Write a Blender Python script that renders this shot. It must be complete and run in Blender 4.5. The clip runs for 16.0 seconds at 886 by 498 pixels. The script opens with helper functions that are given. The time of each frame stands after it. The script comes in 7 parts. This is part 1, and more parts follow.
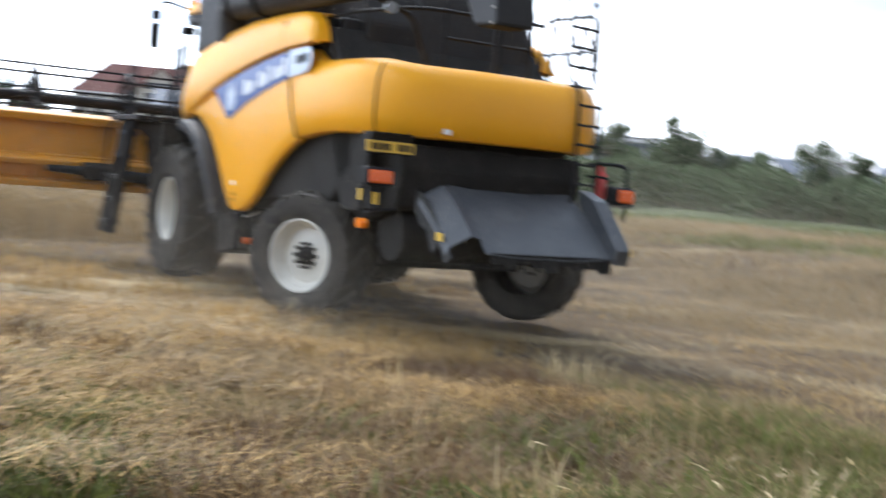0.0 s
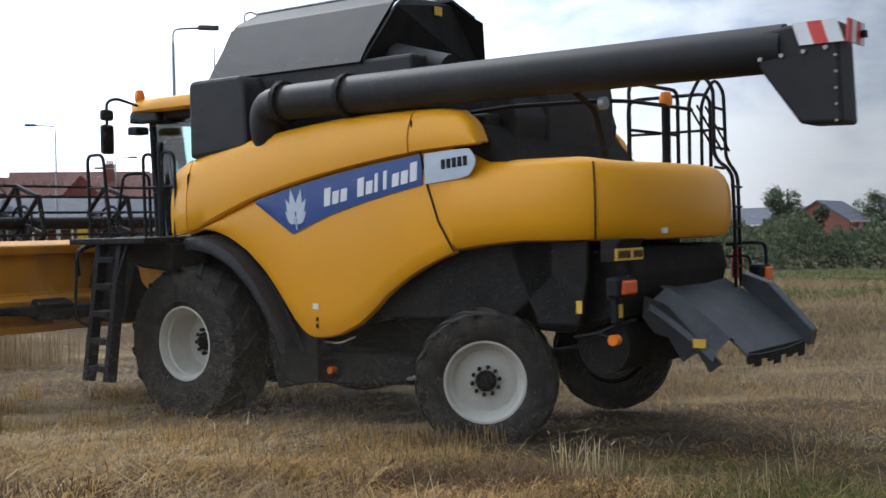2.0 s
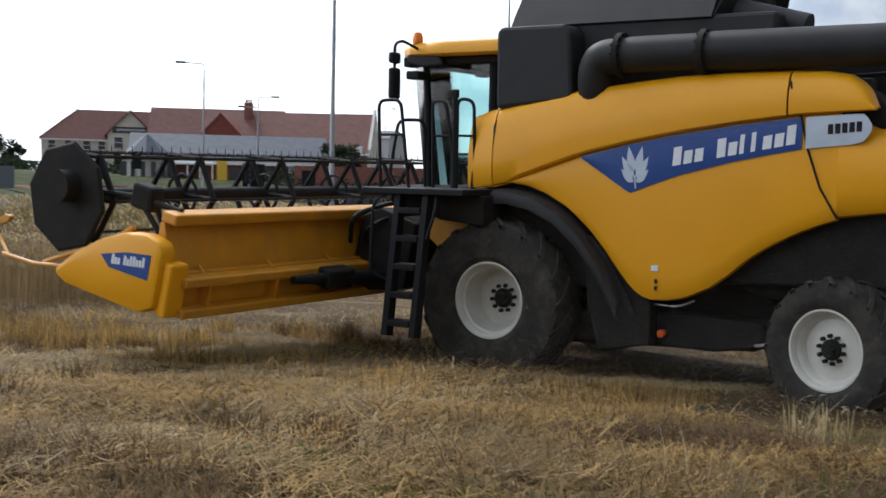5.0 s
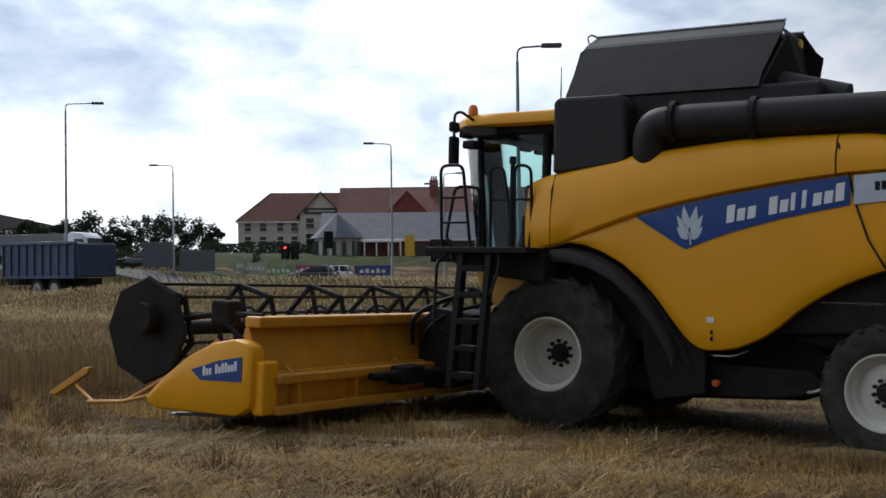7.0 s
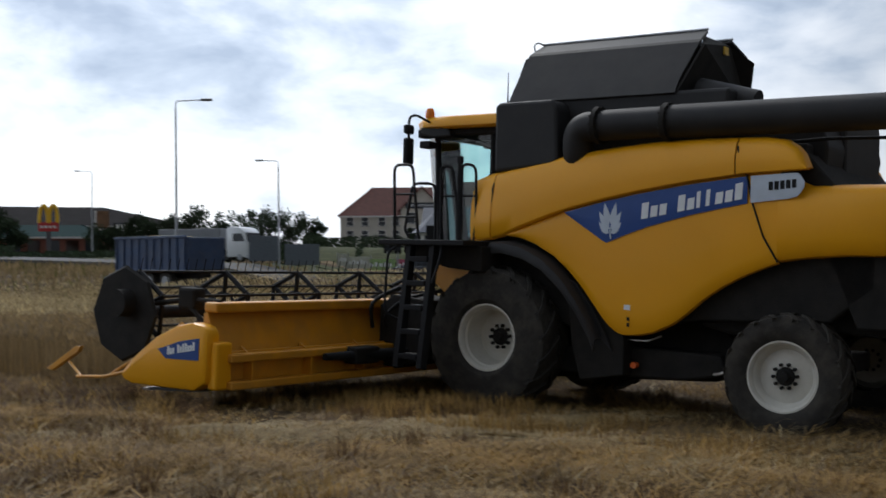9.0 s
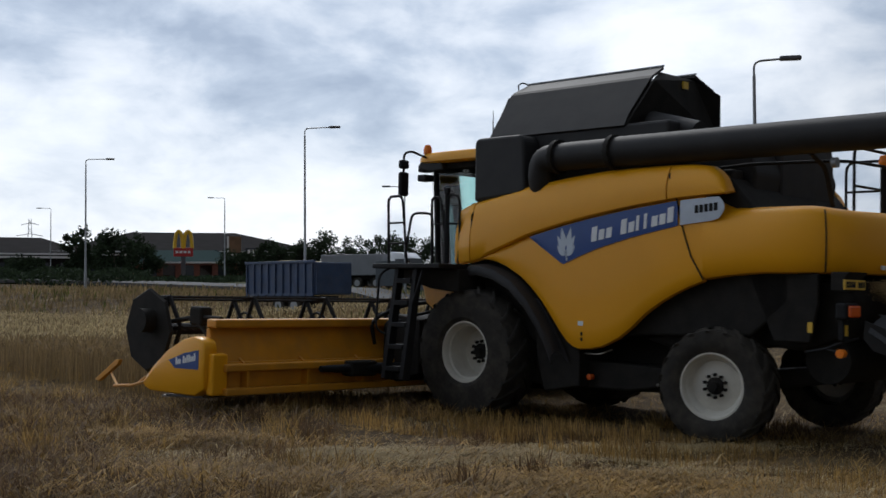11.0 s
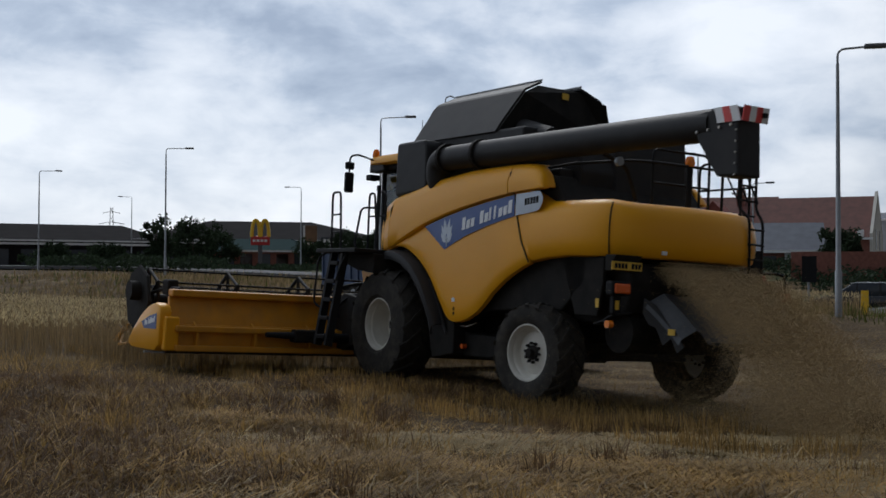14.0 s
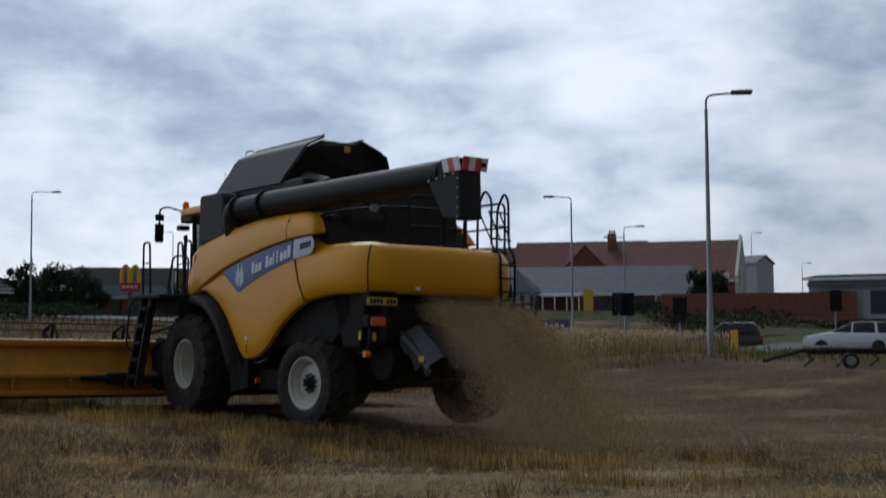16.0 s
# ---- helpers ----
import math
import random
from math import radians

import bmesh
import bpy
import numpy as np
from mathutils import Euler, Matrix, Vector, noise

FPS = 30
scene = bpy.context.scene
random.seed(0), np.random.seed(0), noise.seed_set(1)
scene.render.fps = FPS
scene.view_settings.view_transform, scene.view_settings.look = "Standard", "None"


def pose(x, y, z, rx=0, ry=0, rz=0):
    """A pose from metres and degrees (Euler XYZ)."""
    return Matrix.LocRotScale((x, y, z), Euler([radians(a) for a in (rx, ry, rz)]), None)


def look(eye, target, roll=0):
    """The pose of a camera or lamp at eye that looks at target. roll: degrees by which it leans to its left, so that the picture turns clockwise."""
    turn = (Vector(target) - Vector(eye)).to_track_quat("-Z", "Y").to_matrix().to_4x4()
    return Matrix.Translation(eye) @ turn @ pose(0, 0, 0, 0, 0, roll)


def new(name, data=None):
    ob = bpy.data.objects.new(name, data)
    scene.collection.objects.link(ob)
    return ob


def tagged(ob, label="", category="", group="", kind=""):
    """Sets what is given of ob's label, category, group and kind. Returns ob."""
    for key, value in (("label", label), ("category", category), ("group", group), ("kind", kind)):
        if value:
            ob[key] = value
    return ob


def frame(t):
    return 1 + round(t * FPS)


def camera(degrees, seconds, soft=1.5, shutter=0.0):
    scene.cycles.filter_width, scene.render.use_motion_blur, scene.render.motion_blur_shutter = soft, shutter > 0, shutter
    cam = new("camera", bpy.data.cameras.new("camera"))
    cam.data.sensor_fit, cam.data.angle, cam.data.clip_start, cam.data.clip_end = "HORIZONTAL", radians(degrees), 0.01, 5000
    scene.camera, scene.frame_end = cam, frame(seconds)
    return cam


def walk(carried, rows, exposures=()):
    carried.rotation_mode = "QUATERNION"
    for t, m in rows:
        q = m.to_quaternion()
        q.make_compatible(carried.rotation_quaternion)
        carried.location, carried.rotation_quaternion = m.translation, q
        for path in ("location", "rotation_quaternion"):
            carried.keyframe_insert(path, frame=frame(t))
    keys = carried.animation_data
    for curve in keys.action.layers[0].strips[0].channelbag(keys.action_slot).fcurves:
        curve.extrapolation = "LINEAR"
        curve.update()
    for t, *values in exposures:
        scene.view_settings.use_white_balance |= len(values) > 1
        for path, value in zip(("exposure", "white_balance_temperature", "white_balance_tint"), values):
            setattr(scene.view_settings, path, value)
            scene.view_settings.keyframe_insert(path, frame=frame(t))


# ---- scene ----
cam = camera(40.52, 16.0, 1.5, 0.5)
# seconds and pose of the hand-held camera
PATH = [
    (0.0, pose(1.874, -0.741, 1.503, 86.10, -4.40, -6.63)),
    (0.5, pose(1.637, -0.693, 1.601, 84.15, 0.48, -15.94)),
    (1.0, pose(1.343, -0.493, 1.606, 90.61, 1.14, -16.50)),
    (1.5, pose(0.994, -0.186, 1.598, 91.42, -1.08, -15.39)),
    (2.0, pose(0.882, 0.086, 1.600, 89.88, 1.31, -14.17)),
    (2.5, pose(0.530, 0.305, 1.603, 92.68, 3.82, -16.49)),
    (3.0, pose(0.181, 0.285, 1.596, 90.10, 1.99, -17.94)),
    (3.5, pose(0.213, 0.264, 1.607, 88.77, 0.15, -14.16)),
    (4.0, pose(0.096, 0.255, 1.609, 87.41, -1.13, -12.66)),
    (4.5, pose(0.042, 0.263, 1.613, 87.07, -1.49, -10.63)),
    (5.0, pose(0.025, 0.274, 1.617, 87.44, -1.24, -8.30)),
    (5.5, pose(0.016, 0.274, 1.621, 88.22, -0.70, -5.91)),
    (6.0, pose(-0.010, 0.250, 1.626, 89.11, -0.17, -3.67)),
    (6.5, pose(-0.098, 0.285, 1.636, 90.90, -0.75, -0.47)),
    (7.0, pose(-0.099, 0.168, 1.636, 90.81, 0.66, 0.50)),
    (7.5, pose(-0.094, 0.151, 1.632, 90.68, 0.39, 1.66)),
    (8.0, pose(-0.176, 0.235, 1.625, 90.00, 0.00, -0.22)),
    (8.5, pose(-0.219, 0.219, 1.623, 89.82, -0.25, 1.41)),
    (9.0, pose(-0.297, 0.148, 1.625, 90.59, 0.53, 5.25)),
    (9.2, pose(-0.367, 0.203, 1.625, 90.97, 0.82, 6.43)),
    (9.7, pose(-0.414, 0.198, 1.625, 91.59, 1.19, 9.16)),
    (10.2, pose(-0.376, 0.202, 1.622, 91.86, 1.02, 10.55)),
    (10.6, pose(-0.318, 0.208, 1.619, 91.90, 0.68, 11.03)),
    (11.0, pose(-0.262, 0.216, 1.613, 91.85, 0.32, 11.25)),
    (11.5, pose(-0.235, 0.224, 1.604, 91.75, 0.09, 11.54)),
    (12.0, pose(-0.207, 0.214, 1.595, 91.69, -0.04, 11.96)),
    (12.5, pose(-0.256, 0.235, 1.584, 91.57, 0.05, 12.47)),
    (13.0, pose(-0.264, 0.207, 1.578, 91.48, 0.18, 13.35)),
    (13.5, pose(-0.262, 0.230, 1.576, 91.16, 0.21, 14.34)),
    (14.0, pose(-0.296, 0.227, 1.577, 91.40, -0.20, 14.78)),
    (14.5, pose(-0.308, 0.122, 1.588, 92.46, -0.23, 14.11)),
    (15.0, pose(-0.490, 0.043, 1.619, 92.10, -3.3, 12.07)),
    (15.5, pose(-0.456, 0.081, 1.574, 91.21, -0.12, 8.95)),
    (16.0, pose(-0.463, 0.365, 1.505, 93.54, 0.37, 8.82)),
]
EXPOSURES = [(0.0, 2.1, 5850, 10), (0.5, 1.5, 5850, 10), (1.0, 1.5, 5900, 10), (2.0, 1.25, 5950, 10), (3.0, 1.25, 6000, 10), (3.5, 1.68, 6100, 10), (6.0, 0.62, 6150, 10), (8.0, 0.36, 6150, 10), (9.2, 0.30, 6150, 10), (12.0, -0.1, 6100, 10), (14.0, -0.14, 6050, 10), (15.0, -0.42, 6000, 10), (16.0, -0.2, 5850, 10)]
walk(cam, PATH, EXPOSURES)

# ---- sky and light ----
world = bpy.data.worlds.new("sky")
scene.world = world
world.use_nodes = True
wn, wl = world.node_tree.nodes, world.node_tree.links
wn.clear()


def wnode(kind, **values):
    n = wn.new(kind)
    for k, v in values.items():
        n.inputs[k].default_value = v
    return n


w_out = wn.new("ShaderNodeOutputWorld")
w_bg = wnode("ShaderNodeBackground", Strength=1.0)
w_sky = wn.new("ShaderNodeTexSky")
w_sky.sky_type, w_sky.sun_disc = "NISHITA", False
w_sky.sun_elevation, w_sky.sun_rotation = radians(42), radians(-25)
w_gain = wn.new("ShaderNodeMix")
w_gain.data_type, w_gain.blend_type = "RGBA", "MULTIPLY"
w_gain.inputs[0].default_value = 1.0
w_gain.inputs[7].default_value = (0.09, 0.09, 0.09, 1)
# cloud deck: billows drawn out along the horizon
w_tc = wn.new("ShaderNodeTexCoord")
w_sep = wn.new("ShaderNodeSeparateXYZ")
w_up = wn.new("ShaderNodeMath")
w_up.operation = "MAXIMUM"
w_up.inputs[1].default_value = 0.0
w_tall = wn.new("ShaderNodeMath")
w_tall.operation = "MULTIPLY"
w_tall.inputs[1].default_value = 2.1
w_com = wn.new("ShaderNodeCombineXYZ")
w_n1 = wnode("ShaderNodeTexNoise", Scale=3.4, Detail=4.0, Roughness=0.5, Distortion=0.1)
w_n2 = wnode("ShaderNodeTexNoise", Scale=10.0, Detail=7.0, Roughness=0.55, Distortion=0.25)
w_mx = wn.new("ShaderNodeMix")
w_mx.inputs[0].default_value = 0.42
w_ramp = wn.new("ShaderNodeValToRGB")
cr = w_ramp.color_ramp
cr.elements[0].position, cr.elements[0].color = 0.37, (0.40, 0.47, 0.58, 1)
cr.elements[1].position, cr.elements[1].color = 0.60, (1.06, 1.07, 1.08, 1)
for p, c in ((0.43, (0.56, 0.63, 0.73, 1)), (0.475, (0.74, 0.79, 0.86, 1)), (0.53, (0.90, 0.93, 0.97, 1))):
    e = cr.elements.new(p)
    e.color = c
# cloud bases show darker the higher one looks
w_base = wn.new("ShaderNodeMath")
w_base.operation = "MULTIPLY_ADD"
w_base.inputs[1].default_value = -0.26
w_sum = wn.new("ShaderNodeMath")
w_sum.operation = "ADD"
w_mix = wn.new("ShaderNodeMix")
w_mix.data_type = "RGBA"
w_mix.inputs[0].default_value = 0.9
wl.new(w_tc.outputs["Generated"], w_sep.inputs[0])
wl.new(w_sep.outputs["Z"], w_up.inputs[0])
wl.new(w_up.outputs[0], w_tall.inputs[0])
for k, src in enumerate((w_sep.outputs["X"], w_sep.outputs["Y"], w_tall.outputs[0])):
    wl.new(src, w_com.inputs[k])
wl.new(w_com.outputs[0], w_n1.inputs["Vector"])
wl.new(w_com.outputs[0], w_n2.inputs["Vector"])
wl.new(w_n1.outputs[0], w_mx.inputs[2])
wl.new(w_n2.outputs[0], w_mx.inputs[3])
w_base.inputs[2].default_value = 0.035
w_low = wn.new("ShaderNodeMath")
w_low.operation = "MINIMUM"
w_low.inputs[1].default_value = 0.22
wl.new(w_up.outputs[0], w_low.inputs[0])
wl.new(w_low.outputs[0], w_base.inputs[0])
wl.new(w_mx.outputs[0], w_sum.inputs[0])
wl.new(w_base.outputs[0], w_sum.inputs[1])
wl.new(w_sum.outputs[0], w_ramp.inputs[0])
wl.new(w_sky.outputs[0], w_gain.inputs[6])
wl.new(w_gain.outputs[2], w_mix.inputs[6])
wl.new(w_ramp.outputs[0], w_mix.inputs[7])
# bright on the sun's side; a hand-set falloff dims the deck right and behind
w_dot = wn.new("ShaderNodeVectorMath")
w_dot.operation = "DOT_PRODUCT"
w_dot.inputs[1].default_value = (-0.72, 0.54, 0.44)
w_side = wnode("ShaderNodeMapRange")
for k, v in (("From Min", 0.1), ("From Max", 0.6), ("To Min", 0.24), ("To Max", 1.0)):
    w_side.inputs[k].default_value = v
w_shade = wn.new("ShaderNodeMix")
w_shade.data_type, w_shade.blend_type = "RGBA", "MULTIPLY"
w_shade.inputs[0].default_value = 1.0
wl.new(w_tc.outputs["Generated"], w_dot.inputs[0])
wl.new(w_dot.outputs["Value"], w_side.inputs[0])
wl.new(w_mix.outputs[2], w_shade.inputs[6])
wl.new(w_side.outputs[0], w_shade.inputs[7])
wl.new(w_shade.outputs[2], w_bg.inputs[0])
wl.new(w_bg.outputs[0], w_out.inputs[0])

sun = new("sun", bpy.data.lights.new("sun", "SUN"))
sun.data.energy, sun.data.angle, sun.data.color = 1.2, radians(18), (1.0, 0.96, 0.9)
sun.matrix_world = look((-25, 55, 60), (0, 0, 0))


# ---- materials ----
def mat(name, color, rough=0.6, metal=0.0, var=0.15, scale=6.0, bump=0.0, bscale=60.0, dirt=0.0, dirtcol=(0.22, 0.17, 0.11),
        dscale=2.0, island=0.0, spec=0.5, coat=0.0, thru=0.0):
    """A principled surface with two scales of variation, dust and fine relief."""
    m = bpy.data.materials.new(name)
    m.use_nodes = True
    n, l = m.node_tree.nodes, m.node_tree.links
    b = n["Principled BSDF"]
    b.inputs["Roughness"].default_value = rough
    b.inputs["Metallic"].default_value = metal
    b.inputs["Specular IOR Level"].default_value = spec
    b.inputs["Coat Weight"].default_value = coat
    tc = n.new("ShaderNodeTexCoord")
    noise1 = n.new("ShaderNodeTexNoise")
    noise1.inputs["Scale"].default_value, noise1.inputs["Detail"].default_value = scale, 6
    l.new(tc.outputs["Object"], noise1.inputs["Vector"])
    ramp = n.new("ShaderNodeMapRange")
    ramp.inputs["From Min"].default_value, ramp.inputs["From Max"].default_value = 0.3, 0.7
    ramp.inputs["To Min"].default_value, ramp.inputs["To Max"].default_value = 1 - var, 1 + var
    l.new(noise1.outputs[0], ramp.inputs[0])
    mul = n.new("ShaderNodeMix")
    mul.data_type, mul.blend_type = "RGBA", "MULTIPLY"
    mul.inputs[0].default_value = 1.0
    mul.inputs[6].default_value = (*color, 1)
    l.new(ramp.outputs[0], mul.inputs[7])
    out = mul.outputs[2]
    if island:
        geo = n.new("ShaderNodeNewGeometry")
        mr = n.new("ShaderNodeMapRange")
        mr.inputs["To Min"].default_value, mr.inputs["To Max"].default_value = 1 - island, 1 + island
        l.new(geo.outputs["Random Per Island"], mr.inputs[0])
        mi = n.new("ShaderNodeMix")
        mi.data_type, mi.blend_type = "RGBA", "MULTIPLY"
        mi.inputs[0].default_value = 1.0
        l.new(out, mi.inputs[6])
        l.new(mr.outputs[0], mi.inputs[7])
        out = mi.outputs[2]
    if dirt:
        nd = n.new("ShaderNodeTexNoise")
        nd.inputs["Scale"].default_value, nd.inputs["Detail"].default_value = dscale, 8
        nd.inputs["Roughness"].default_value = 0.7
        l.new(tc.outputs["Object"], nd.inputs["Vector"])
        dr = n.new("ShaderNodeMapRange")
        dr.inputs["From Min"].default_value, dr.inputs["From Max"].default_value = 0.42, 0.72
        dr.inputs["To Min"].default_value, dr.inputs["To Max"].default_value = 0.25 * dirt, dirt
        l.new(nd.outputs[0], dr.inputs[0])
        md = n.new("ShaderNodeMix")
        md.data_type = "RGBA"
        md.inputs[7].default_value = (*dirtcol, 1)
        l.new(dr.outputs[0], md.inputs[0])
        l.new(out, md.inputs[6])
        out = md.outputs[2]
    l.new(out, b.inputs["Base Color"])
    if bump:
        nb = n.new("ShaderNodeTexNoise")
        nb.inputs["Scale"].default_value, nb.inputs["Detail"].default_value = bscale, 4
        l.new(tc.outputs["Object"], nb.inputs["Vector"])
        bp = n.new("ShaderNodeBump")
        bp.inputs["Strength"].default_value, bp.inputs["Distance"].default_value = bump, 0.02
        l.new(nb.outputs[0], bp.inputs["Height"])
        l.new(bp.outputs[0], b.inputs["Normal"])
    if thru:
        # thin blades and leaves let some light through
        tl, mx = n.new("ShaderNodeBsdfTranslucent"), n.new("ShaderNodeMixShader")
        mx.inputs[0].default_value = thru
        l.new(out, tl.inputs[0])
        l.new(b.outputs[0], mx.inputs[1])
        l.new(tl.outputs[0], mx.inputs[2])
        l.new(mx.outputs[0], n["Material Output"].inputs[0])
    return m


def glow(name, color, strength):
    m = mat(name, color, 0.3, var=0.02)
    b = m.node_tree.nodes["Principled BSDF"]
    b.inputs["Emission Color"].default_value = (*color, 1)
    b.inputs["Emission Strength"].default_value = strength
    return m


def glass(name, color, rough=0.05):
    m = bpy.data.materials.new(name)
    m.use_nodes = True
    n, l = m.node_tree.nodes, m.node_tree.links
    n.clear()
    o = n.new("ShaderNodeOutputMaterial")
    t = n.new("ShaderNodeBsdfTransparent")
    t.inputs[0].default_value = (*color, 1)
    g = n.new("ShaderNodeBsdfGlossy")
    g.inputs["Roughness"].default_value = rough
    f = n.new("ShaderNodeFresnel")
    f.inputs[0].default_value = 1.5
    x = n.new("ShaderNodeMixShader")
    l.new(f.outputs[0], x.inputs[0])
    l.new(t.outputs[0], x.inputs[1])
    l.new(g.outputs[0], x.inputs[2])
    l.new(x.outputs[0], o.inputs[0])
    return m


YELLOW = mat("yellow_paint", (0.82, 0.365, 0.0008), 0.40, var=0.05, scale=1.5, dirt=0.12, dirtcol=(0.38, 0.22, 0.05), dscale=3.0, coat=0.08, spec=0.32)
YELLOW_WORN = mat("worn_yellow_paint", (0.66, 0.28, 0.003), 0.5, var=0.12, scale=3, dirt=0.4, dirtcol=(0.25, 0.17, 0.08), dscale=2.2)
BLACK = mat("black_paint", (0.015, 0.015, 0.016), 0.6, spec=0.3, var=0.2, scale=3, dirt=0.22, dirtcol=(0.07, 0.06, 0.05), dscale=2.5)
DARK = mat("dark_machinery", (0.012, 0.0115, 0.011), 0.8, var=0.3, scale=5, dirt=0.35, dirtcol=(0.05, 0.042, 0.032), dscale=4, bump=0.2, spec=0.2)
SIGNBACK = mat("weathered_sign_back", (0.12, 0.14, 0.155), 0.6, var=0.1)
PLASTIC = mat("dark_grey_plastic", (0.019, 0.019, 0.02), 0.6, var=0.1, scale=4, dirt=0.25, dirtcol=(0.05, 0.043, 0.035), spec=0.3)
GREYSTEEL = mat("grey_painted_steel", (0.035, 0.039, 0.046), 0.45, var=0.12, scale=3, dirt=0.45, dirtcol=(0.14, 0.14, 0.14), dscale=2.5)
RUBBER = mat("tyre_rubber", (0.016, 0.0155, 0.015), 0.85, spec=0.25, var=0.25, scale=8, dirt=0.6, dirtcol=(0.10, 0.086, 0.066), dscale=5, bump=0.2)
RIM = mat("cream_rim_paint", (0.62, 0.60, 0.53), 0.45, var=0.08, scale=5, dirt=0.3, dirtcol=(0.30, 0.25, 0.18), dscale=6)
BLUE_DECAL = mat("blue_decal", (0.006, 0.050, 0.23), 0.35, var=0.06)
WHITE_DECAL = mat("white_decal", (0.72, 0.74, 0.76), 0.4, var=0.05)
SILVER_DECAL = mat("silver_decal", (0.50, 0.56, 0.64), 0.35, var=0.06)
INK = mat("dark_ink", (0.012, 0.012, 0.013), 0.65, var=0.15, spec=0.2)
AMBER = mat("amber_lens", (0.85, 0.22, 0.01), 0.2, var=0.05)
REDLENS = mat("red_lens", (0.55, 0.03, 0.02), 0.25, var=0.05)
ORANGELENS = mat("orange_red_lens", (0.75, 0.13, 0.02), 0.25, var=0.05)
SIGNRED = mat("red_reflective", (0.62, 0.05, 0.04), 0.45, var=0.08)
PLATE = mat("yellow_plate", (0.72, 0.45, 0.04), 0.45, var=0.08)
STEEL = mat("bare_steel", (0.35, 0.33, 0.30), 0.4, 0.8, var=0.15, dirt=0.4)
CABGLASS = glass("tinted_cab_glass", (0.62, 0.80, 0.78))
CLEARGLASS = glass("window_glass", (0.35, 0.38, 0.40))
GALV = mat("galvanised_steel", (0.30, 0.31, 0.32), 0.5, 0.5, var=0.1)
LAMPHEAD = mat("lamp_head_grey", (0.10, 0.10, 0.11), 0.5)
ROAD = mat("asphalt", (0.06, 0.06, 0.062), 0.85, var=0.2, scale=2, bump=0.2)
CURTAIN = mat("grey_trailer_curtain", (0.20, 0.21, 0.23), 0.6, var=0.12, scale=0.8)
TAN = mat("faded_tan_panel", (0.20, 0.115, 0.06), 0.7, var=0.2, scale=1.0)
RENDERWALL = mat("cream_render", (0.55, 0.53, 0.47), 0.85, var=0.07, scale=0.6)
BRICK = mat("red_brick", (0.22, 0.085, 0.06), 0.85, var=0.2, scale=3, bump=0.2)
REDTILE = mat("red_roof_tile", (0.115, 0.038, 0.027), 0.8, var=0.2, scale=1.2, bump=0.3, bscale=8)
BRIGHTTILE = mat("bright_red_tile", (0.20, 0.05, 0.035), 0.8, var=0.15, scale=1.2, bump=0.3, bscale=8)
SLATE = mat("grey_slate", (0.09, 0.10, 0.125), 0.7, var=0.15, scale=1.2)
BROWNROOF = mat("dark_brown_roof", (0.018, 0.0165, 0.017), 0.95, var=0.2, scale=0.5, spec=0.05)
WINDOWDARK = mat("dark_window_glass", (0.03, 0.035, 0.045), 0.12, var=0.1)
WHITE = mat("white_paint", (0.78, 0.78, 0.77), 0.5, var=0.05)
CARWHITE = mat("white_car_paint", (0.75, 0.76, 0.78), 0.25, var=0.03, coat=0.5)
CARDARK = mat("dark_car_paint", (0.02, 0.022, 0.028), 0.25, var=0.05, coat=0.5)
TRAILERBLUE = mat("worn_blue_paint", (0.022, 0.055, 0.135), 0.55, var=0.18, scale=1.5, dirt=0.3, dirtcol=(0.12, 0.10, 0.08))
GREYBOX = mat("pale_grey_panel", (0.45, 0.47, 0.50), 0.5, var=0.06)
GREEN = mat("teal_green_paint", (0.03, 0.055, 0.055), 0.95, spec=0.05, var=0.1)
GOLD = mat("golden_yellow_plastic", (0.85, 0.52, 0.02), 0.35, var=0.03)
REDSIGN = mat("red_sign", (0.50, 0.03, 0.03), 0.45, var=0.05)
BANNERS = [mat("banner_%s" % k, c, 0.6, var=0.15, scale=1.5) for k, c in
           (("cream", (0.50, 0.49, 0.40)), ("lime", (0.30, 0.42, 0.16)), ("pink", (0.42, 0.08, 0.14)), ("aqua", (0.26, 0.40, 0.48)), ("navy", (0.06, 0.09, 0.26)))]
BARK = mat("bark", (0.08, 0.06, 0.045), 0.9, var=0.3, bump=0.5)
LEAF = mat("dull_green_leaf", (0.07, 0.09, 0.045), 0.8, spec=0.1, var=0.2, scale=0.5, island=0.45, thru=0.25)
LEAF_DARK = mat("dark_green_leaf", (0.028, 0.042, 0.022), 0.8, spec=0.1, var=0.2, scale=0.5, island=0.45, thru=0.25)
GRASS = mat("weed_green", (0.095, 0.105, 0.025), 0.8, spec=0.15, var=0.25, scale=0.8, island=0.4, thru=0.4)
STRAW = mat("straw", (0.34, 0.215, 0.068), 0.75, var=0.35, scale=0.9, island=0.6, thru=0.4)
STRAWPALE = mat("pale_straw", (0.46, 0.36, 0.19), 0.75, var=0.25, scale=0.5, island=0.35, thru=0.4)
RUSSET = mat("russet_dead_weed", (0.125, 0.074, 0.033), 0.8, var=0.3, scale=0.6, island=0.4, thru=0.4)
WHEAT = mat("ripe_wheat", (0.25, 0.175, 0.085), 0.75, var=0.2, scale=0.4, island=0.4, thru=0.4)
DRYGRASS = mat("bleached_grass", (0.24, 0.175, 0.09), 0.9, spec=0.1, var=0.25, scale=0.3, island=0.35, thru=0.4)


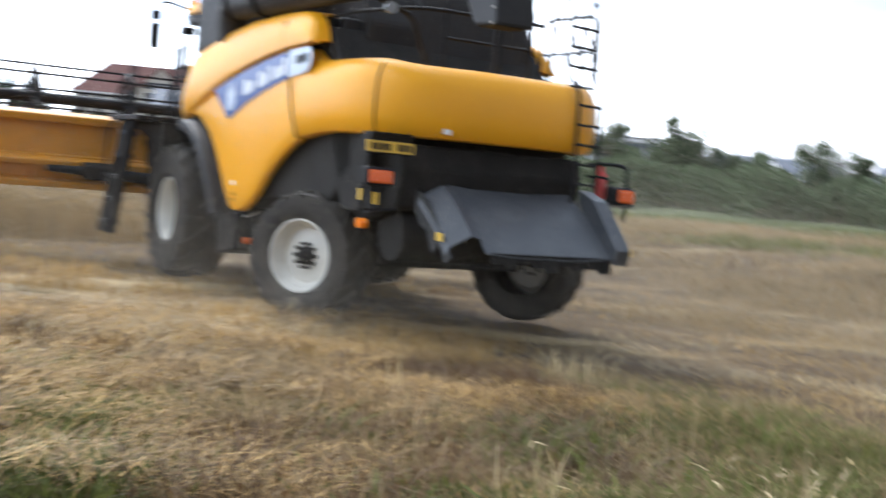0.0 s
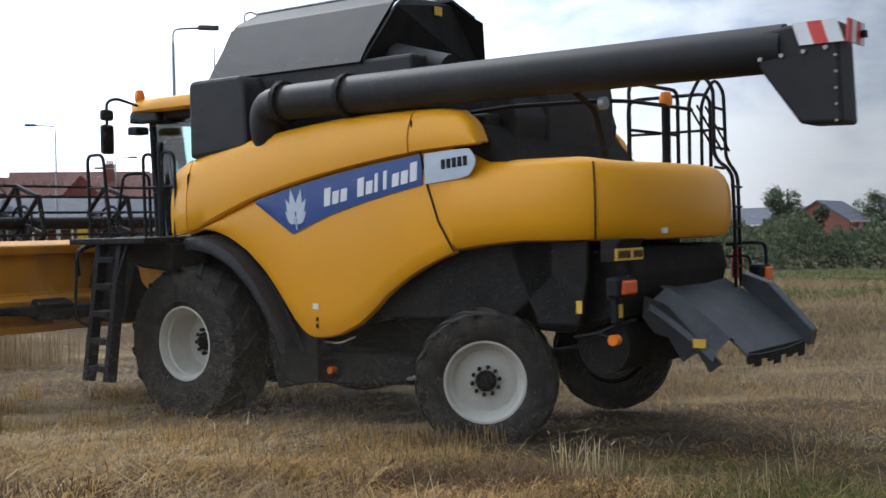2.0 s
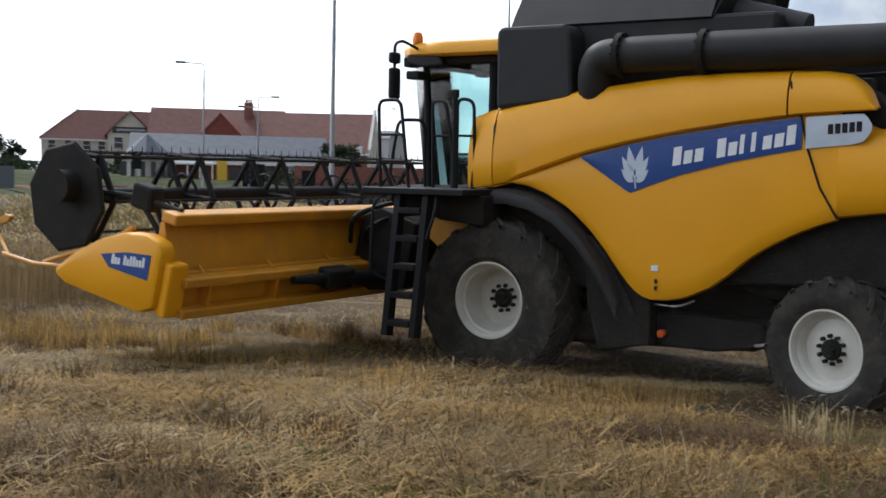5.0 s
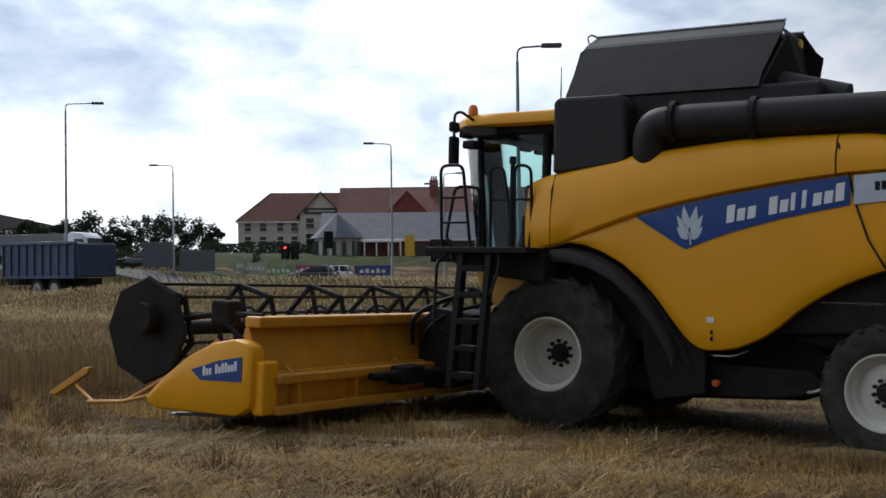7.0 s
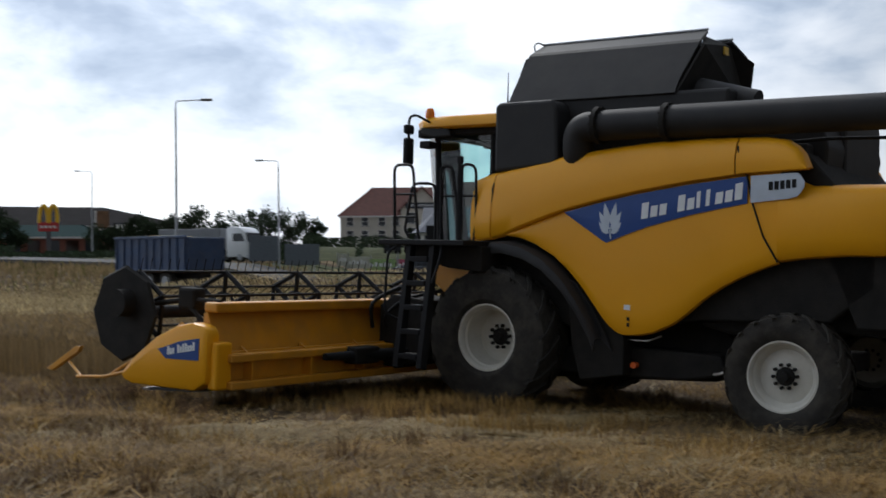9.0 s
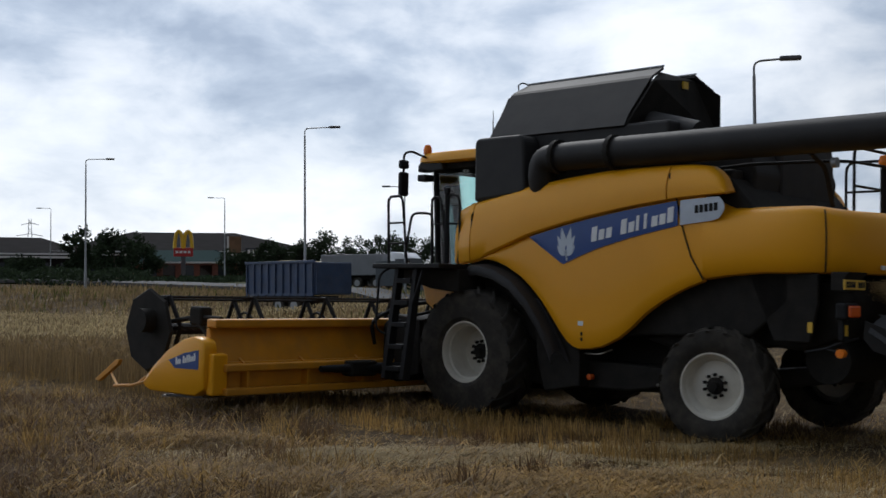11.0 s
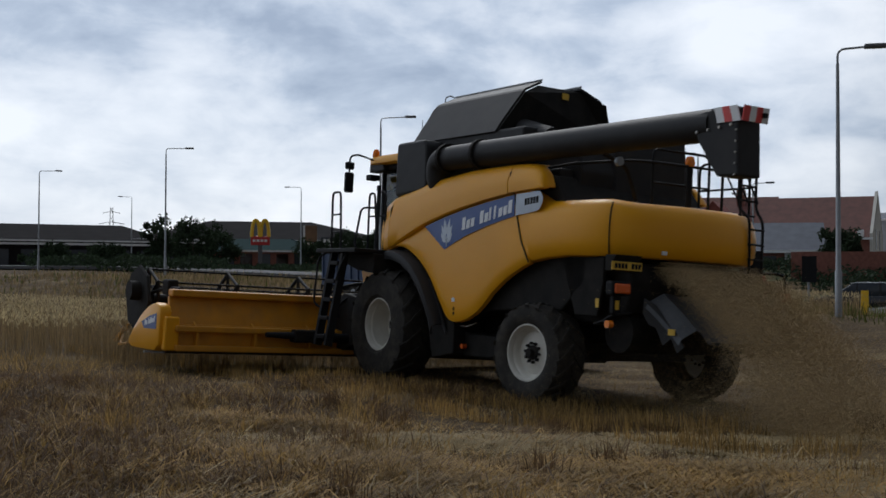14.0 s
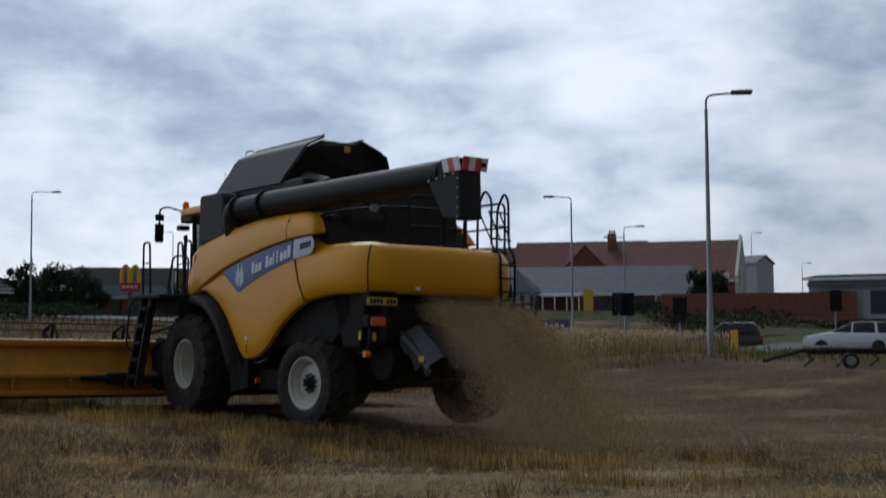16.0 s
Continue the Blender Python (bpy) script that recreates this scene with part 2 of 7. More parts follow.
def dust_material():
    """Fine motes that scatter the light both ways."""
    m = bpy.data.materials.new("dust")
    m.use_nodes = True
    n, l = m.node_tree.nodes, m.node_tree.links
    n.clear()
    geo = n.new("ShaderNodeNewGeometry")
    shade = n.new("ShaderNodeValToRGB")
    shade.color_ramp.elements[0].color = (0.48, 0.42, 0.33, 1)
    shade.color_ramp.elements[1].color = (0.66, 0.60, 0.50, 1)
    back, through_light = n.new("ShaderNodeBsdfDiffuse"), n.new("ShaderNodeBsdfTranslucent")
    x, o = n.new("ShaderNodeMixShader"), n.new("ShaderNodeOutputMaterial")
    l.new(geo.outputs["Random Per Island"], shade.inputs[0])
    l.new(shade.outputs[0], back.inputs[0])
    l.new(shade.outputs[0], through_light.inputs[0])
    l.new(back.outputs[0], x.inputs[1])
    l.new(through_light.outputs[0], x.inputs[2])
    l.new(x.outputs[0], o.inputs[0])
    return m


DUST = dust_material()
CHAFF = mat("chaff", (0.46, 0.335, 0.17), 0.8, var=0.2, island=0.4)


def ground_material():
    m = bpy.data.materials.new("stubble_soil")
    m.use_nodes = True
    n, l = m.node_tree.nodes, m.node_tree.links
    b = n["Principled BSDF"]
    b.inputs["Roughness"].default_value = 0.95
    b.inputs["Specular IOR Level"].default_value = 0.1
    tc = n.new("ShaderNodeTexCoord")

    def noise_tex(s, detail=6, stretch=(1, 1, 1), rough=0.6):
        mp = n.new("ShaderNodeMapping")
        mp.inputs["Scale"].default_value = stretch
        mp.inputs["Rotation"].default_value = (0, 0, 0.75)
        l.new(tc.outputs["Object"], mp.inputs[0])
        t = n.new("ShaderNodeTexNoise")
        t.inputs["Scale"].default_value, t.inputs["Detail"].default_value, t.inputs["Roughness"].default_value = s, detail, rough
        l.new(mp.outputs[0], t.inputs["Vector"])
        return t.outputs[0]

    def ramp(src, stops):
        r = n.new("ShaderNodeValToRGB")
        r.color_ramp.elements[0].position, r.color_ramp.elements[0].color = stops[0][0], (*stops[0][1], 1)
        r.color_ramp.elements[1].position, r.color_ramp.elements[1].color = stops[-1][0], (*stops[-1][1], 1)
        for p, c in stops[1:-1]:
            r.color_ramp.elements.new(p).color = (*c, 1)
        l.new(src, r.inputs[0])
        return r.outputs[0]

    def mixc(fac, a, c, blend="MIX"):
        x = n.new("ShaderNodeMix")
        x.data_type, x.blend_type = "RGBA", blend
        if isinstance(fac, float):
            x.inputs[0].default_value = fac
        else:
            l.new(fac, x.inputs[0])
        l.new(a, x.inputs[6])
        l.new(c, x.inputs[7])
        return x.outputs[2]

    patches = ramp(noise_tex(0.28, 5, (1, 2.2, 1)), [(0.36, (0.028, 0.020, 0.014)), (0.46, (0.055, 0.037, 0.021)), (0.54, (0.105, 0.072, 0.037)), (0.62, (0.26, 0.20, 0.11))])
    litter = ramp(noise_tex(14, 8, (1, 3, 1), 0.75), [(0.36, (0.035, 0.025, 0.018)), (0.5, (0.10, 0.066, 0.034)), (0.64, (0.25, 0.18, 0.09))])
    base = mixc(0.45, patches, litter)
    fine = ramp(noise_tex(70, 6, (1, 4, 1), 0.8), [(0.3, (0.45, 0.45, 0.45)), (0.7, (1.5, 1.5, 1.5))])
    col = mixc(0.8, base, fine, "MULTIPLY")
    l.new(col, b.inputs["Base Color"])
    bp = n.new("ShaderNodeBump")
    bp.inputs["Strength"].default_value, bp.inputs["Distance"].default_value = 0.7, 0.05
    l.new(noise_tex(22, 8, (1, 2, 1), 0.75), bp.inputs["Height"])
    l.new(bp.outputs[0], b.inputs["Normal"])
    return m


SOIL = ground_material()
VERGE = mat("verge_grass", (0.055, 0.062, 0.026), 0.95, var=0.3, scale=0.7, bump=0.6, bscale=12, spec=0.1)


# ---- mesh helpers ----
def part(name, bm, material, parent=None, label="", smooth=False):
    me = bpy.data.meshes.new(name)
    bmesh.ops.recalc_face_normals(bm, faces=bm.faces)
    bm.to_mesh(me)
    bm.free()
    me.materials.append(material)
    if smooth:
        me.polygons.foreach_set("use_smooth", [True] * len(me.polygons))
        me.set_sharp_from_angle(angle=radians(38))
    ob = new(name, me)
    ob.parent = parent
    if label:
        tagged(ob, label)
    return ob


def box(lo, hi, bevel=0.0, bm=None, m=None):
    """A box between two corners, with bevelled edges; added to bm where one is given."""
    own = bmesh.new()
    bmesh.ops.create_cube(own, size=1)
    for v in own.verts:
        v.co = Vector([lo[i] + (v.co[i] + 0.5) * (hi[i] - lo[i]) for i in range(3)])
    if bevel:
        bmesh.ops.bevel(own, geom=list(own.edges), offset=bevel, segments=2, affect="EDGES", profile=0.5)
    if m is not None:
        own.transform(m)
    return own if bm is None else merge(bm, own)


def merge(bm, other):
    me = bpy.data.meshes.new("tmp")
    other.to_mesh(me)
    other.free()
    bm.from_mesh(me)
    bpy.data.meshes.remove(me)
    return bm


def tube(points, r, sides=8, bm=None, closed=False):
    """A round bar along a polyline; r may be one radius or one for each point."""
    bm = bm or bmesh.new()
    pts = [Vector(p) for p in points]
    rr = r if isinstance(r, (list, tuple)) else [r] * len(pts)
    rings, side = [], None
    for i, p in enumerate(pts):
        a, b = pts[max(i - 1, 0)], pts[min(i + 1, len(pts) - 1)]
        d = (b - a).normalized()
        if side is None:
            side = d.orthogonal().normalized()
        side = (side - d * side.dot(d)).normalized()
        up = d.cross(side)
        rings.append([bm.verts.new(p + (side * math.cos(2 * math.pi * k / sides) + up * math.sin(2 * math.pi * k / sides)) * rr[i]) for k in range(sides)])
    for q, w in zip(rings, rings[1:]):
        for k in range(sides):
            bm.faces.new((q[k], q[(k + 1) % sides], w[(k + 1) % sides], w[k]))
    bm.faces.new(list(reversed(rings[0])))
    bm.faces.new(rings[-1])
    return bm


def bend(points, radius=0.12, steps=4):
    """Rounds the inner corners of a polyline."""
    pts = [Vector(p) for p in points]
    out = [pts[0]]
    for a, b, c in zip(pts, pts[1:], pts[2:]):
        r = min(radius, (b - a).length * 0.45, (c - b).length * 0.45)
        p, q = b + (a - b).normalized() * r, b + (c - b).normalized() * r
        for k in range(steps + 1):
            t = k / steps
            out.append(p * (1 - t) ** 2 + b * 2 * t * (1 - t) + q * t * t)
    return out + [pts[-1]]


def prism(outline, lo, hi, axis=1, bevel=0.0, bm=None):
    """A polygon given in the two other axes, extruded from lo to hi along axis."""
    own = bmesh.new()

    def at(p, w):
        c = list(p)
        c.insert(axis, w)
        return c
    a = [own.verts.new(at(p, lo)) for p in outline]
    b = [own.verts.new(at(p, hi)) for p in outline]
    own.faces.new(a)
    own.faces.new(list(reversed(b)))
    for i in range(len(a)):
        j = (i + 1) % len(a)
        own.faces.new((a[i], b[i], b[j], a[j]))
    bmesh.ops.recalc_face_normals(own, faces=own.faces)
    if bevel:
        bmesh.ops.bevel(own, geom=list(own.edges), offset=bevel, segments=2, affect="EDGES", profile=0.5)
    return own if bm is None else merge(bm, own)


def skin(columns, bm=None, close=False):
    """Faces over a grid of points, column by column."""
    bm = bm or bmesh.new()
    g = [[bm.verts.new(p) for p in c] for c in columns]
    if close:
        g.append(g[0])
    for a, b in zip(g, g[1:]):
        for i in range(len(a) - 1):
            bm.faces.new((a[i], b[i], b[i + 1], a[i + 1]))
    return bm


def thick(bm, t):
    """Gives a sheet thickness inwards."""
    bmesh.ops.recalc_face_normals(bm, faces=bm.faces)
    bmesh.ops.solidify(bm, geom=list(bm.faces), thickness=t)
    return bm


def turned(profile, axis="Y", sides=40, bm=None):
    """A turned shape: profile of (radius, along)."""
    bm = bm or bmesh.new()
    cols = []
    for k in range(sides):
        a = 2 * math.pi * k / sides
        c, s = math.cos(a), math.sin(a)
        cols.append([{"Y": (r * c, h, r * s), "Z": (r * c, r * s, h), "X": (h, r * c, r * s)}[axis] for r, h in profile])
    return skin(cols, bm, True)


def lerp_curve(pts):
    xs, ys = [p[0] for p in pts], [p[1] for p in pts]
    order = np.argsort(xs)
    xs, ys = np.array(xs)[order], np.array(ys)[order]
    return lambda x: float(np.interp(x, xs, ys))


def smooth(t):
    t = min(max(t, 0.0), 1.0)
    return t * t * (3 - 2 * t)


def polar(az, d):
    """A place by its bearing in degrees to the left of north and its distance."""
    return -d * math.sin(radians(az)), d * math.cos(radians(az))


# ---- ground ----
def gz(x, y):
    """Height of the ground: the tilted field, and the higher land beyond the line of the near kerb."""
    r = math.hypot(x, y)
    cx, cy = max(-60.0, min(60.0, x)), max(-60.0, min(90.0, y))
    near = -0.0279 * cx - 0.01745 * cy
    far = 0.5 - 0.022 * cx + 0.015 * max(0.0, min(y, 220.0) - 80)
    beyond = (x - 2) * 0.62 + (y - 39) * 0.78 + 1
    z = near + (far - near) * smooth((beyond + 9) / 10)
    # slight rise at the end of the machine's run
    z += 0.07 * math.exp(-((x + 5.4) ** 2 + (y - 20.4) ** 2) / 9)
    # hollow at the field edge where the trailer stands
    z -= 0.6 * math.exp(-((x + 19.8) ** 2 + (y - 59.8) ** 2) / 98)
    # low junction before the hotel, and the grass bank that rises behind it
    span = smooth((x + 24) / 8) * (1 - smooth((x - 3) / 6))
    z -= 1.0 * span * smooth((y - 44) / 16) * (1 - smooth((y - 110) / 12))
    z += 1.3 * smooth((x + 40) / 10) * (1 - smooth((x - 10) / 10)) * smooth((y - 111) / 14) * (1 - smooth((y - 150) / 40))
    # the road dips beyond the field on the east side
    z -= 0.55 * math.exp(-((x - 13) ** 2 / 70 + (y - 58) ** 2 / 300))
    if r > 220:
        z += (2.0 - z) * smooth((r - 220) / 200)
    return z


def bumps(x, y):
    return 0.05 * noise.noise(Vector((x * 0.5, y * 0.5, 0))) + 0.03 * noise.noise(Vector((x * 1.7, y * 1.7, 3))) + 0.015 * noise.noise(Vector((x * 5, y * 5, 7)))


def build_ground():
    radii, r = [], 0.4
    while r < 30:
        radii.append(r)
        r += 0.14 + r * 0.004
    while r < 3500:
        radii.append(r)
        r *= 1.09
    n = 400
    verts = [(0, 0, gz(0, 0))]
    for r in radii:
        for k in range(n):
            a = 2 * math.pi * k / n
            x, y = r * math.cos(a), r * math.sin(a)
            fade = 1.0 if r < 30 else 0.0
            verts.append((x, y, gz(x, y) + fade * bumps(x, y)))
    faces = [(0, 1 + k, 1 + (k + 1) % n) for k in range(n)]
    for i in range(len(radii) - 1):
        a, b = 1 + i * n, 1 + (i + 1) * n
        faces += [(a + k, b + k, b + (k + 1) % n, a + (k + 1) % n) for k in range(n)]
    me = bpy.data.meshes.new("ground")
    me.from_pydata(verts, [], faces)
    me.materials.append(SOIL)
    me.polygons.foreach_set("use_smooth", [True] * len(me.polygons))
    tagged(new("ground", me), "harvested field of brown soil, stubble and straw litter", "field", kind="structure")


build_ground()


def ribbon(name, line, width, lift, material, label, category, cuts=16):
    """A strip laid on the ground along a line."""
    pts = [Vector((x, y, 0)) for x, y in line]
    dense = []
    for a, b in zip(pts, pts[1:]):
        dense += [a.lerp(b, k / cuts) for k in range(cuts)]
    dense.append(pts[-1])
    cols = []
    for i, p in enumerate(dense):
        d = (dense[min(i + 1, len(dense) - 1)] - dense[max(i - 1, 0)]).normalized()
        s = Vector((-d.y, d.x, 0))
        row = []
        for k in range(7):
            q = p + s * (k / 6 - 0.5) * width
            row.append((q.x, q.y, gz(q.x, q.y) + lift))
        cols.append(row)
    bm = skin(cols)
    thick(bm, 0.3)
    return tagged(part(name, bm, material), label, category, kind="structure")


ROADLINE = [(13, 57), (9, 60), (-21, 84), (-55, 104), (-120, 136), (-260, 200)]
ribbon("verge", [(40, 56), (14, 74), (-16, 98), (-52, 120), (-120, 152), (-260, 220)], 34, 0.10, VERGE, "rough green grass verge along the road", "verge")
ribbon("bank", [(18, 102), (-10, 120), (-48, 142)], 34, 0.12, VERGE, "sloping green grass bank below the hotel", "bank")
ribbon("road", ROADLINE, 8.5, 0.16, ROAD, "grey asphalt road beside the field", "road")

# seconds, place and turn of the harvester
DRIVE = [
    (0.0, 1.707, 16.556, -0.287, 0.73, 0.08, 113.72),
    (0.5, 1.832, 16.227, -0.321, 1.55, 0.61, 117.13),
    (1.0, 2.026, 15.891, -0.377, 2.41, 0.79, 119.83),
    (1.5, 2.258, 15.590, -0.320, 1.73, -0.19, 124.14),
    (2.0, 2.742, 15.290, -0.350, -0.67, -0.64, 129.21),
    (2.5, 2.809, 14.887, -0.384, 2.49, -0.75, 133.77),
    (3.0, 3.103, 14.534, -0.403, 2.51, -0.79, 135.48),
    (3.5, 3.626, 14.318, -0.445, 0.58, -0.57, 135.47),
    (4.0, 3.884, 14.206, -0.459, -0.30, -0.50, 136.35),
    (4.5, 3.880, 14.364, -0.446, -0.95, -0.49, 137.41),
    (5.0, 3.669, 14.673, -0.420, -1.26, -0.53, 138.81),
    (5.5, 3.309, 15.018, -0.393, -1.12, -0.63, 140.71),
    (6.0, 2.856, 15.280, -0.380, -0.42, -0.80, 143.28),
    (6.5, 2.336, 15.375, -0.408, 2.72, -0.57, 147.74),
    (7.0, 1.894, 15.646, -0.374, 1.61, -1.20, 149.19),
    (7.5, 1.454, 15.958, -0.349, 1.67, -1.00, 150.28),
    (8.0, 0.973, 16.284, -0.314, 1.26, -1.67, 150.17),
    (8.5, 0.382, 16.637, -0.326, 0.95, -1.46, 150.22),
    (9.0, -0.269, 16.982, -0.303, 0.98, -1.64, 149.86),
    (9.2, -0.518, 17.112, -0.320, 1.21, -1.77, 149.78),
    (9.7, -1.098, 17.442, -0.307, 1.28, -1.79, 149.37),
    (10.2, -1.585, 17.759, -0.283, 1.21, -1.50, 148.72),
    (10.6, -1.941, 18.012, -0.261, 1.14, -1.18, 148.01),
    (11.0, -2.293, 18.268, -0.243, 1.13, -0.88, 147.10),
    (11.5, -2.766, 18.603, -0.232, 1.29, -0.70, 145.67),
    (12.0, -3.236, 18.940, -0.217, 2.13, -0.69, 144.03),
    (12.5, -3.778, 19.294, -0.227, 1.87, -0.64, 142.45),
    (13.0, -4.294, 19.644, -0.211, 1.82, -0.34, 142.09),
    (13.5, -4.773, 20.003, -0.205, 3.34, -0.18, 140.76),
    (14.0, -5.232, 20.410, -0.186, 2.82, -0.58, 138.29),
    (14.5, -5.710, 20.830, -0.147, 1.88, -0.36, 138.25),
    (15.0, -6.380, 21.300, -0.140, 2.40, -0.10, 138.40),
    (15.5, -6.779, 21.749, -0.135, 2.72, 0.01, 137.85),
    (16.0, -7.069, 22.057, -0.151, 1.53, 0.23, 136.50),
]


# ---- combine harvester ----
def wheel(name, r, w, rim_r, parent, lugs, side, deep):
    """Tractor tyre with chevron lugs and a dished cream rim; its axle lies along y and its outer face towards side."""
    hw = w / 2
    prof = [(rim_r * 0.98, -hw * 0.80), (rim_r * 1.15, -hw * 0.98), (r * 0.80, -hw), (r * 0.93, -hw * 0.90), (r * 0.955, -hw * 0.6), (r * 0.96, 0),
            (r * 0.955, hw * 0.6), (r * 0.93, hw * 0.90), (r * 0.80, hw), (rim_r * 1.15, hw * 0.98), (rim_r * 0.98, hw * 0.80)]
    tyre = part(name, turned(prof, "Y", 56), RUBBER, parent, smooth=True)
    for s in (-1, 1):
        cols = []
        for j in range(6):
            u = j / 5
            a, y = u * 0.36, s * hw * (0.02 + 0.98 * u)
            rt, rb, da = r * (1.0 - 0.07 * u ** 3), r * (0.94 - 0.06 * u ** 2), 0.5 * 0.06 / r
            cols.append([(q * math.cos(a + da * f), y, q * math.sin(a + da * f)) for q, f in ((rb, -1.3), (rt, -1), (rt, 1), (rb, 1.3))])
        q = skin(cols)
        bmesh.ops.holes_fill(q, edges=q.edges)
        first = part("lug", q, RUBBER, tyre)
        for k in range(lugs):
            lug = first if k == 0 else new("lug", first.data)
            lug.parent = tyre
            lug.rotation_euler = (0, 2 * math.pi * (k + (0.5 if s > 0 else 0)) / lugs, 0)
    o, d = side, hw * 0.80
    dish = o * d * deep
    rp = [(rim_r * 1.02, o * d * 0.98), (rim_r * 1.04, o * d * 1.05), (rim_r * 0.97, o * d * 1.06), (rim_r * 0.92, o * d * 0.96), (rim_r * 0.90, o * d * 0.74),
          (rim_r * 0.85, o * d * 0.68), (rim_r * 0.82, dish + o * 0.05), (rim_r * 0.76, dish), (rim_r * 0.45, dish + o * 0.02), (rim_r * 0.30, dish + o * 0.03), (0.0001, dish + o * 0.03)]
    part("rim", turned(rp, "Y", 48), RIM, tyre, "cream painted steel rim", smooth=True)
    part("hub", turned([(rim_r * 0.27, dish + o * 0.025), (rim_r * 0.26, dish + o * 0.06), (rim_r * 0.15, dish + o * 0.07), (rim_r * 0.14, dish + o * 0.13), (0.0001, dish + o * 0.135)], "Y", 20), DARK, tyre, "black wheel hub", smooth=True)
    nut = None
    for k in range(10):
        if nut is None:
            nut = part("wheel_nut", tube([(rim_r * 0.34, dish, 0), (rim_r * 0.34, dish + o * 0.07, 0)], rim_r * 0.055, 6), DARK, tyre)
            one = nut
        else:
            one = new("wheel_nut", nut.data)
            one.parent = tyre
        one.rotation_euler = (0, 2 * math.pi * k / 10, 0)
    return tyre


combine = tagged(new("combine_harvester"), "yellow and black combine harvester with wide header and folded auger", "combine harvester")
Y0 = 1.55
crease = lerp_curve([(0.5, 2.17), (0.12, 2.2), (-0.05, 2.24), (-0.5, 2.40), (-0.94, 2.55), (-1.5, 2.68), (-1.96, 2.77), (-2.6, 2.87), (-3.27, 2.95), (-3.99, 2.99)])
toploft = lerp_curve([(0.5, 2.98), (0.35, 3.03), (0.09, 3.07), (-0.5, 3.18), (-0.9, 3.25), (-1.5, 3.32), (-2.1, 3.375), (-2.7, 3.39), (-3.17, 3.39), (-3.5, 3.38), (-3.73, 3.34), (-3.88, 3.24), (-3.97, 3.11), (-3.99, 3.02)])
arch = lerp_curve([(0.5, 2.17), (-0.05, 2.23), (-0.30, 2.20), (-0.51, 2.12), (-0.78, 1.97), (-1.01, 1.78), (-1.20, 1.58), (-1.36, 1.37), (-1.55, 1.14), (-1.66, 1.06), (-1.76, 1.03), (-1.96, 1.04), (-2.15, 1.08), (-2.41, 1.2), (-2.6, 1.34), (-2.79, 1.51), (-3.0, 1.65), (-3.22, 1.77), (-3.45, 1.87), (-3.68, 1.95)])


def upper_panel(x0, x1, s, n=14):
    cols = []
    for i in range(n + 1):
        x = x0 + (x1 - x0) * i / n
        a, b = crease(x), toploft(x)
        inset = 0.10 * smooth((x - 0.05) / 0.45)
        col = []
        for u, dy, v in ((0.0, -0.05, 0.0), (0.03, 0.03, 0.0), (0.09, 0.055, 0.035), (0.3, 0.065, 0.28), (0.5, 0.055, 0.5), (0.7, 0.015, 0.72), (0.85, -0.02, 0.88), (0.95, -0.07, 0.965), (1.0, -0.15, 1.0), (1.0, -0.50, 1.005)):
            if dy < -0.3:
                dy += 0.33 * smooth((-x - 3.4) / 0.4)
            col.append((x, s * (Y0 + dy - inset), a + (b - a) * v))
        cols.append(col)
    return thick(skin(cols), 0.03)


def lower_panel(x0, x1, s, n=30):
    cols = []
    for i in range(n + 1):
        x = x0 + (x1 - x0) * i / n
        b, a = crease(x) + 0.01, min(arch(x), crease(x) - 0.01)
        tuck = 0.05 * smooth((x - 0.0) / 0.5)
        col = []
        for v, dy in ((0.0, -0.10), (0.01, -0.035), (0.05, -0.01), (0.15, 0.0), (0.4, 0.012), (0.7, 0.008), (0.93, -0.008), (1.0, -0.03)):
            col.append((x, s * (Y0 + dy - tuck), a + (b - a) * v))
        cols.append(col)
    return thick(skin(cols), 0.03)


def rear_hood(x_from, x_to_s):
    """Rounded tail cowl between two stations of its plan curve, from one side round to the other."""
    plan = [(-3.66, 1.555), (-4.0, 1.555), (-4.4, 1.54), (-4.75, 1.50), (-4.98, 1.44), (-5.14, 1.36), (-5.30, 1.22), (-5.42, 1.03), (-5.52, 0.78), (-5.60, 0.45), (-5.63, 0.15)]
    full = plan + [(x, -y) for x, y in reversed(plan)]
    cols = []
    for x, y in full:
        k = smooth((-x - 4.6) / 0.9)
        nx, ny = -k, (1 - k) * (1 if y > 0 else -1) + k * y * 0.7
        L = math.hypot(nx, ny)
        nx, ny = nx / L, ny / L
        top = 2.84 + 0.15 * smooth((x + 4.0) / 0.34) - 0.05 * smooth((-x - 5.0) / 0.5)
        bot = 1.96 + 0.08 * smooth((-x - 3.66) / 0.6)
        col = []
        for v, d in ((0.0, -0.14), (0.02, -0.05), (0.08, -0.01), (0.25, 0.02), (0.5, 0.025), (0.7, 0.005), (0.84, -0.045), (0.93, -0.11), (0.98, -0.20), (1.0, -0.34), (1.0, -0.6)):
            col.append((x + nx * d, y + ny * d, bot + (top - bot) * v))
        cols.append(col)
    return full, cols


